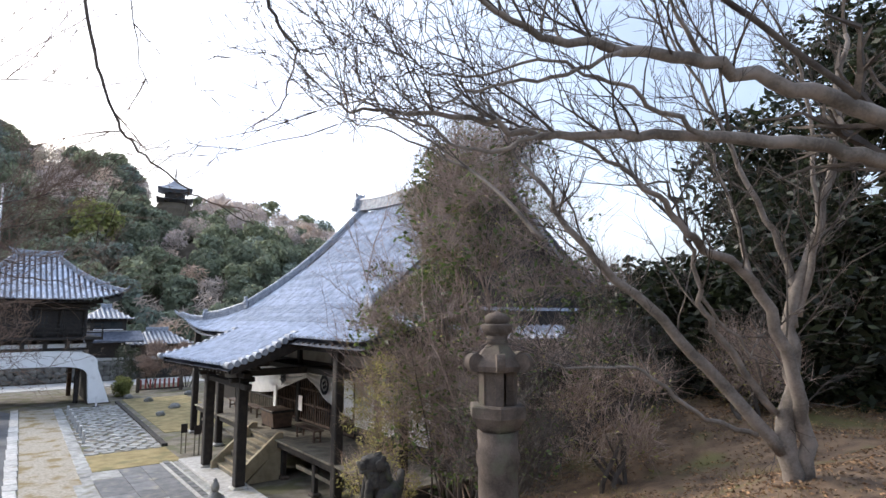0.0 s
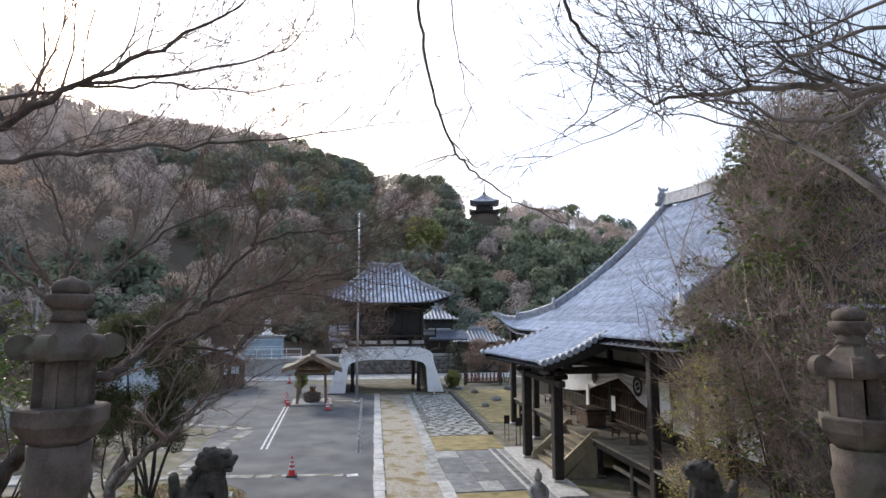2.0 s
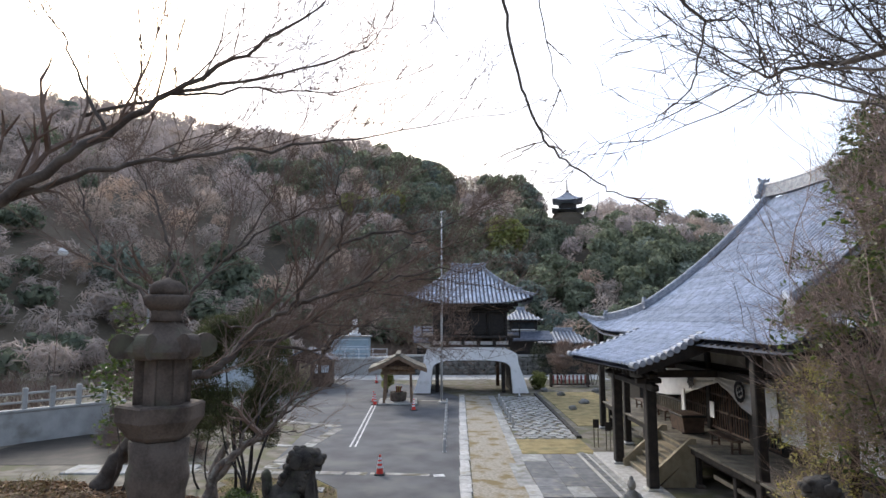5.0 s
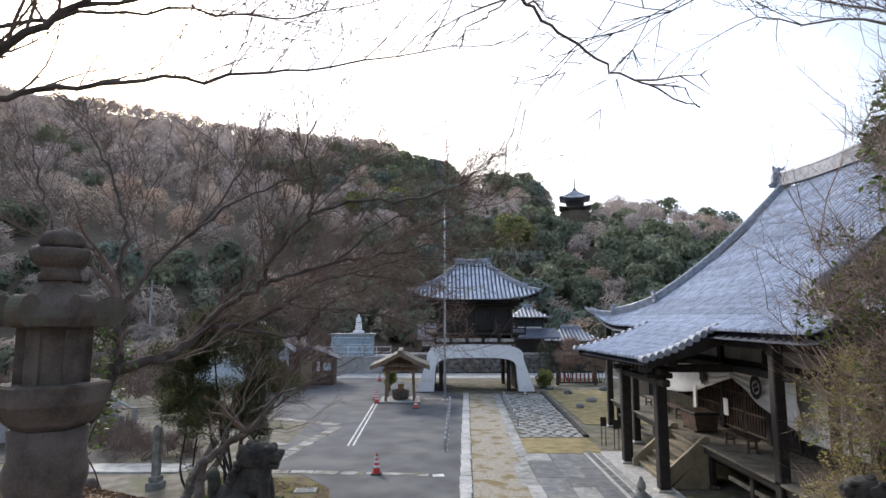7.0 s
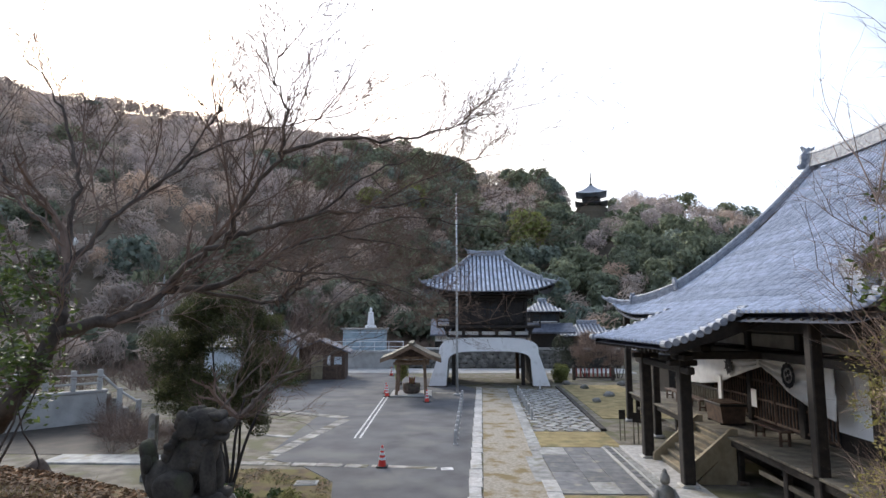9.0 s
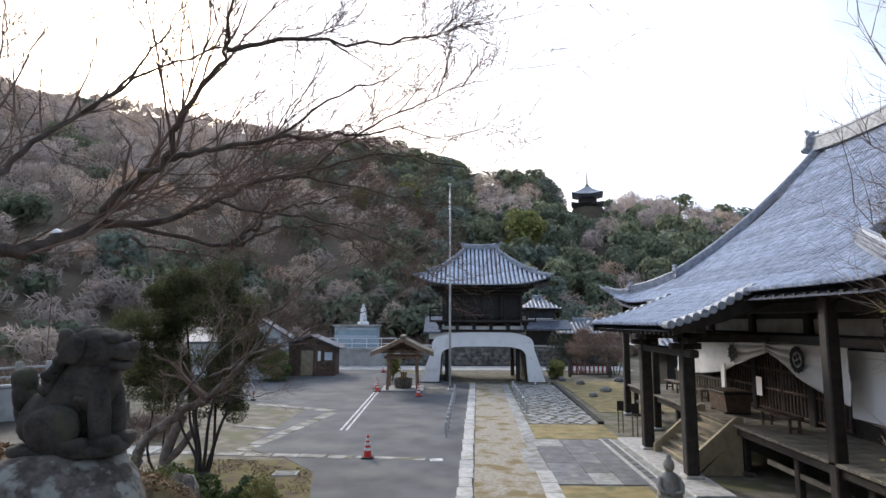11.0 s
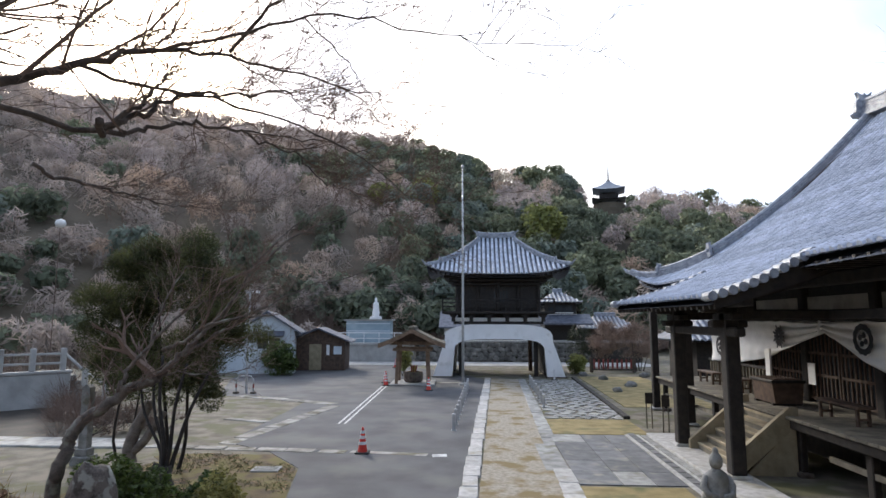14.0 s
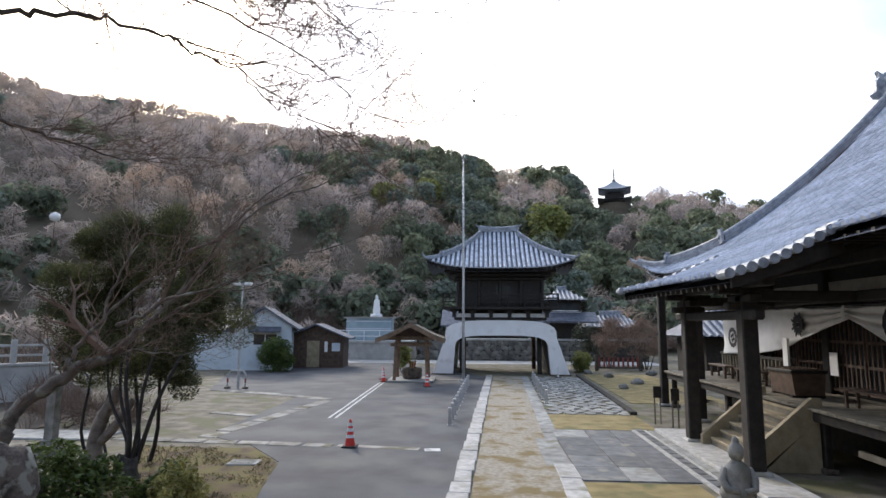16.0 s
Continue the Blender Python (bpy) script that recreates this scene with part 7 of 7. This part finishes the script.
# mixed bush tree in front of the hall
BROWNTWIG = material("brown_twigs", (0.2, 0.15, 0.125), (0.37, 0.285, 0.245), 3.0, 0.9, 0.0, 0.0, 10, island=0.35)
MIX = clump_set(10, 105, 0.55, 0, 1.8, 8.2, 2.8, 0.58)
mix = shrub("bushy_tree", "tall bush of bare reddish twigs mixed with green leaves", 5.9, 10.2, 1.3, MIX, LEAF, 6500, 0.065, 8, BARK, 10, category="tree",
            extra=[("twig_mass", BROWNTWIG, "spike", 25000, 0.6, 0.0048), ("yellow_foliage", YELLEAF, "leaf", 2400, 0.032, 0)])
rng = random.Random(33)
for k in range(26):
    cx, cy, cz, cr = MIX[rng.randrange(len(MIX))]
    m = Mesh()
    base = Vector((0.6 + rng.gauss(0, 0.3), rng.gauss(0, 0.3), max(0.3, cz - 2.2)))
    branchlet(m, base, Vector((cx, cy, cz)) - base + Vector((0, 0, 0.6)), (Vector((cx, cy, cz)) - base).length * 1.25, 0.022, 3, rng, 0.2)
    tagged(part("twig_spray", m, BROWNTWIG if k % 3 else BARK, mix, fix=False), kind="stuff")
shrub("evergreen_tree", "dense green-leaved tree beside the hall roof", 6.9, 11.6, 0.6, clump_set(14, 20, 0, 0, 5.0, 8.9, 1.2, 0.5), LEAF, 6500, 0.085, 5, BARK, 14, category="tree")
shrub("spindle_shrub", "small shrub with pale yellow leaves and thin twigs", 4.7, 11.0, 0.9, clump_set(16, 30, 0, 0, 0.9, 4.0, 1.0, 0.32), YELLEAF, 6500, 0.028, 6, BARK, 16, [("twig_mass", REDTWIG, "spike", 1800, 0.5, 0.004)])
shrub("round_shrub", "clipped round green shrub by the gate", 6.3, 49.0, 0.0, clump_set(18, 16, 0, 0, 0.3, 1.0, 0.6, 0.42), OLIVE, 5000, 0.07, 3, BARK, 18)
shrub("planted_shrub", "small leafy shrub beside the pavilion", -5.7, 46.5, 0.0, clump_set(19, 10, 0, 0, 0.6, 1.7, 0.4, 0.35), OLIVE, 3000, 0.07, 3, BARK, 19)
shrub("house_shrub", "broad dark green bush before the blue house", -14.2, 46.5, 0.0, clump_set(20, 20, 0, 0, 0.4, 1.9, 1.2, 0.55), LEAF, 7000, 0.09, 4, BARK, 20)
for k, (x, y, h) in enumerate(((9.2, 53.5, 3.4), (7.6, 55.5, 3.0), (11.3, 52.0, 3.2))):
    shrub("garden_tree", "bare reddish garden tree beyond the yard" if k != 1 else "dark evergreen garden tree beside the gate", x, y, 0, clump_set(30 + k, 22, 0, 0, 1.0, h, 1.3, 0.5), REDTWIG if k != 1 else DARKLEAF, 900 if k != 1 else 6000, 0.06, 4, BARK, 30 + k,
          [("twig_mass", REDTWIG, "spike", 5000, 0.5, 0.01)] if k != 1 else None, "tree")

for k, (x, y, h) in enumerate(((4.6, 7.4, 1.6), (6.6, 7.0, 1.8), (8.4, 8.0, 1.9), (9.8, 6.4, 1.3), (7.6, 9.2, 2.4))):
    shrub("bare_shrub", "tangled bare shrub with a few yellowing leaves", x, y, bank_z(x, y), clump_set(90 + k, 16, 0, 0, 0.3, h, 0.9, 0.4), YELLEAF if k % 2 else LEAF, 420, 0.035, 6, BARK, 90 + k, [("twig_mass", REDTWIG if k % 2 else BARK, "spike", 2200, 0.5, 0.0048)])
for k, (x, y) in enumerate(((-13.4, 25.6), (-15.0, 27.2), (-16.4, 29.0), (-12.2, 26.6))):
    shrub("bare_hedge", "low dark bare hedge beside the bridge", x, y, ground_z(x, y), clump_set(120 + k, 14, 0, 0, 0.05, 0.5, 1.3, 0.3), TWIG, 200, 0.03, 9, BARK, 120 + k, [("twig_mass", TWIG, "spike", 900, 0.9, 0.007)], foot=0.9, stout=0.03)

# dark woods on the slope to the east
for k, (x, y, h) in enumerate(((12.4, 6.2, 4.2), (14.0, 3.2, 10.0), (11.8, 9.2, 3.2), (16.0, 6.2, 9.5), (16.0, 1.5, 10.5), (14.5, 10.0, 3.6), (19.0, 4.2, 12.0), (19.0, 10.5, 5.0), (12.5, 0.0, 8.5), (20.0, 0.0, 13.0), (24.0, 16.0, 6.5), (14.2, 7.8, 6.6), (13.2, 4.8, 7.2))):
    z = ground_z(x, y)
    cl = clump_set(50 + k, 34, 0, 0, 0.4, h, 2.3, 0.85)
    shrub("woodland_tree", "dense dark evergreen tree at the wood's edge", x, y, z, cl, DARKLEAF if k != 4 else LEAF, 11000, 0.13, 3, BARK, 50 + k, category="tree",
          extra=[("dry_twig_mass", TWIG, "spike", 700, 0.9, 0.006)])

# leaf litter and tufts on the banks
g = np.random.default_rng(71)
n = 60000
px = np.concatenate([STAIR_X0 - 0.05 - 6.0 * g.random(n // 2) ** 1.4, STAIR_X1 + 0.05 + 10.0 * g.random(n // 2)])
py = np.concatenate([g.uniform(4.5, 17.0, n // 2), g.uniform(2.5, 12.0, n // 2)])
order = g.permutation(n)
px, py = px[order], py[order]
px = np.concatenate([px, g.uniform(-7.5, STAIR_X0 - 0.1, 26000)])
py = np.concatenate([py, g.uniform(8.0, 16.5, 26000)])
order = g.permutation(len(px))
px, py = px[order], py[order]
keep = [(x, y) for x, y in zip(px, py) if (x < 0 or y < 12.5)]
cen = [(x, y, bank_z(x, y) + 0.012, 0.02) for x, y in keep]
vv, ff = leaf_cloud(len(cen), g, cen, 0.03, 0.25)
half = len(ff) // 2
tagged(cloud_object("fallen_leaves", vv[:half * 4], ff[:half], LITTER), "brown fallen leaves covering the bank", "leaves", kind="stuff")
LEAFBROWN = material("dead_leaf", (0.2, 0.112, 0.056), (0.38, 0.235, 0.13), 4.0, 0.85, 0.0, 0.0, 20, island=0.5)
tagged(cloud_object("dead_leaves", vv[half * 4:], ff[half:] - half * 4, LEAFBROWN), "dry brown leaves lying on the bank", "leaves", kind="stuff")
GRASS = [(x, y, bank_z(x, y), 0.12) for x, y in keep if noise.noise(Vector((x * 0.7, y * 0.7, 9))) > 0.12][:6000]
sv, sf = spikes(12000, g, GRASS, 0.09, 0.004, 0.7)
tagged(cloud_object("grass_tufts", sv, sf, DRYGRASS), "thin dry grass tufts on the bank", "grass", kind="stuff")

mossy = [(x, y, 0.0, 0.06) for x, y in zip(g.uniform(-9.4, -4.6, 5000), g.uniform(16.6, 23.0, 5000)) if noise.noise(Vector((x * 0.9, y * 0.9, 4))) > -0.1 and x < asphalt_edge(y) - 0.05]
mv, mf = spikes(7000, g, mossy, 0.06, 0.006, 1.0)
tagged(cloud_object("short_grass", mv, mf, BUSHLEAF), "short yellow-green grass and moss beside the asphalt", "grass", kind="stuff")
lv, lf = leaf_cloud(2500, g, mossy, 0.035, 0.2)
lv[:, 2] = np.abs(lv[:, 2]) * 0.4 + 0.016
tagged(cloud_object("scattered_leaves", lv, lf, LEAFBROWN), "scattered brown leaves on the mossy ground", "leaves", kind="stuff")

# ---- woods on the hills ----
# hues differ by tree; brightness and translucency raised to paint in distance haze
HAZED_BARE_TONES = [
    material("hazed_grey_crowns", (0.491, 0.417, 0.387), (0.619, 0.534, 0.494), 0.3, 0.95, 0.0, 0.0, 2.0, island=0.16, thin=0.55),
    material("hazed_brown_crowns", (0.470, 0.379, 0.318), (0.587, 0.481, 0.403), 0.3, 0.95, 0.0, 0.0, 2.0, island=0.16, thin=0.55),
    material("hazed_tan_crowns", (0.534, 0.449, 0.355), (0.648, 0.561, 0.446), 0.3, 0.95, 0.0, 0.0, 2.0, island=0.16, thin=0.55),
    material("hazed_dark_bare_crowns", (0.390, 0.332, 0.297), (0.512, 0.438, 0.392), 0.3, 0.95, 0.0, 0.0, 2.0, island=0.16, thin=0.55),
    material("hazed_russet_crowns", (0.502, 0.379, 0.297), (0.630, 0.481, 0.376), 0.3, 0.95, 0.0, 0.0, 2.0, island=0.16, thin=0.55),
]
# the first three greens are lightened for haze too
GREEN_TONES = [
    material("hazed_dark_evergreen", (0.146, 0.169, 0.120), (0.240, 0.269, 0.187), 0.3, 0.9, 0.0, 0.0, 2.0, island=0.35, thin=0.5),
    material("hazed_mid_evergreen", (0.188, 0.211, 0.136), (0.309, 0.331, 0.215), 0.3, 0.9, 0.0, 0.0, 2.0, island=0.35, thin=0.5),
    material("hazed_blue_evergreen", (0.172, 0.207, 0.172), (0.272, 0.314, 0.261), 0.3, 0.9, 0.0, 0.0, 2.0, island=0.35, thin=0.5),
    OLIVE,
]


def crown_lobes(g, x, y, z, s, tall, n):
    """A crown as a heap of rounded lobes: centre, radius."""
    out = [(x, y, z + s * 0.75 * tall, s * 0.72)]
    for k in range(n):
        a, h = g.uniform(0, 6.28), g.uniform(0.15, 1.15)
        d = s * 0.62 * math.sqrt(max(0.1, 1 - (h - 0.35) ** 2))
        out.append((x + d * math.cos(a), y + d * math.sin(a), z + s * h * tall, s * g.uniform(0.3, 0.5)))
    return out


def lobe_leaves(g, lobes, density, size, thin):
    """Leaf sprays lying on the upper surface of each lobe, tilted a little out of it."""
    c = np.array([q[:3] for q in lobes])
    r = np.array([q[3] for q in lobes])
    count = np.maximum(8, (density * r * r)).astype(int)
    pick = np.repeat(np.arange(len(lobes)), count)
    n = len(pick)
    u = g.normal(size=(n, 3))
    u[:, 2] = u[:, 2] * 0.9 + 0.35
    u /= np.linalg.norm(u, axis=1)[:, None]
    pos = c[pick] + u * (r[pick] * g.uniform(0.82, 1.1, n))[:, None]
    normal = u + g.normal(size=(n, 3)) * 0.45
    a = np.cross(normal, g.normal(size=(n, 3)))
    a /= np.linalg.norm(a, axis=1)[:, None]
    b = np.cross(normal, a)
    b /= np.linalg.norm(b, axis=1)[:, None]
    s = size * g.uniform(0.6, 1.4, n)[:, None]
    v = np.empty((n, 4, 3))
    v[:, 0], v[:, 1], v[:, 2], v[:, 3] = pos - a * s, pos + b * s * thin, pos + a * s, pos - b * s * thin
    return v.reshape(-1, 3), np.arange(4 * n).reshape(-1, 4)


g = np.random.default_rng(5)
bare_lobes, green_lobes = [[] for q in HAZED_BARE_TONES], [[] for q in GREEN_TONES]
bare_trunks, taken = Mesh(), {}


def plant(x, y, s, kind, tone, tall=1.0):
    z = hill_z(x, y)
    if kind == "green":
        green_lobes[tone] += crown_lobes(g, x, y, z + 0.5, s, tall, 7)
    else:
        bare_lobes[tone] += crown_lobes(g, x, y, z + 0.9, s * 0.95, tall, 5)
        if math.hypot(x, y) < 130 and g.random() < 0.5:
            bare_trunks.tube([(x, y, z - 0.3), (x + 0.2, y, z + s * 0.7), (x + 0.5 * g.normal(), y, z + s * 1.7)], [0.16, 0.1, 0.03], 4, False)


# two broad olive-green crowns above the gate
for x, y, s in ((11.5, 115.0, 4.9), (-12.4, 131.0, 4.2), (-21.5, 128.0, 3.2)):
    plant(x, y, s, "green", 3)
    taken[(round(x / 4), round(y / 4))] = [(x, y, s)]
for k in range(9000):
    az = g.uniform(-62, 42)
    foot, far = table(FOOT, az), table(RIDGE_FAR, az)
    r = foot + (far * 1.05 - foot) * math.sqrt(g.random())
    a = radians(az)
    x, y = r * math.sin(a), 6 + r * math.cos(a)
    if math.hypot(x - PX, y - PY) < 6 or (r < 73 and az > -24) or (9.5 < az < 14.5 and r > 137):
        continue
    s = g.uniform(2.2, 4.4) * (0.85 if r < 95 else 1.0)
    cell = (round(x / 4), round(y / 4))
    near = [q for i in (-1, 0, 1) for j in (-1, 0, 1) for q in taken.get((cell[0] + i, cell[1] + j), [])]
    if any(math.hypot(x - q[0], y - q[1]) < 0.66 * (s + q[2]) for q in near):
        continue
    taken.setdefault(cell, []).append((x, y, s))
    up = (r - foot) / (far - foot)
    nz = 0.5 * noise.noise(Vector((x * 0.022, y * 0.022, 2.0))) + 0.75 * noise.noise(Vector((x * 0.07, y * 0.07, 5.0)))
    limit = 0.30 if az < -22 else 0.16 if az < -9 else -0.14 if az < 13 else 0.02
    if up < 0.22:
        limit -= 0.22 if az > -24 else 0.08
    if az < -6 and up > 0.8:
        limit += 0.35
    if nz > limit:
        plant(x, y, s, "green", int(g.choice([0, 0, 1, 2] if up < 0.3 else [0, 1, 1, 2])), g.uniform(0.9, 1.2))
    else:
        tone = int(g.choice([0, 0, 1, 3, 3] if az < -9 else [0, 0, 1, 3] if az > 12 else [0, 0, 1, 2, 4])) if up > 0.25 else int(g.choice([1, 1, 3, 3, 4]))
        plant(x, y, s * 0.9, "bare", tone, g.uniform(0.9, 1.25))
for k in range(150):
    x, y = g.uniform(-52, -19.5), g.uniform(36, 74)
    if math.hypot(x, y) < 60:
        continue
    plant(x, y, g.uniform(1.1, 2.3), "bare" if k % 5 else "green", 3 if k % 5 else 0, g.uniform(0.8, 1.2))
# dark thicket along the foot of the hill behind the buildings
for k in range(130):
    a = radians(g.uniform(-25, 18))
    r = g.uniform(74, 84)
    plant(r * math.sin(a), 6 + r * math.cos(a), g.uniform(1.4, 2.6), "green" if k % 3 else "bare", 0 if k % 3 else int(g.choice([1, 3])), g.uniform(0.8, 1.3))
for tone, lobes in enumerate(bare_lobes):
    if lobes:
        v1, f1 = lobe_leaves(g, lobes, 34, 0.62, 0.13)
        tagged(cloud_object("bare_woods", v1, f1, HAZED_BARE_TONES[tone]), ("bare grey winter trees on the hillside", "bare brown winter trees on the hillside", "tan winter trees on the hillside, paled with painted haze", "dark bare winter trees on the hillside", "russet winter trees on the hillside")[tone], "woods", kind="stuff")
for tone, lobes in enumerate(green_lobes):
    v2, f2 = lobe_leaves(g, lobes, 30, 0.48, 0.55)
    tagged(cloud_object("evergreen_woods", v2, f2, GREEN_TONES[tone]), ("dark evergreen trees on the hillside", "green broadleaf evergreens on the hillside", "bluish evergreen trees on the hillside", "bright olive-green tree crowns on the hillside")[tone], "woods", kind="stuff")
tagged(solid("woodland_trunks", bare_trunks, PALEBARK, "pale thin trunks standing in the hillside woods", "trunks", kind="stuff"), "pale thin trunks standing in the hillside woods", "trunks", kind="stuff")
# brown scrub at the hill's foot
scrub = []
for k in range(420):
    x = g.uniform(-34, 20)
    y = g.uniform(62, 76) + 0.1 * abs(x)
    if x > -6 and y < 72:
        continue
    if -13 < x < -3 and y < 66:
        continue
    scrub.append((x, y, hill_z(x, y) + 0.6, g.uniform(0.8, 1.6)))
for k in range(60):
    scrub.append((g.uniform(-32, -18), g.uniform(30, 60), 0.6, g.uniform(0.6, 1.5)))
v4, f4 = spikes(len(scrub) * 110, g, scrub, 1.2, 0.02, 0.8)
tagged(cloud_object("hillside_scrub", v4, f4, TWIG), "brown winter scrub at the foot of the hill", "scrub", kind="stuff")
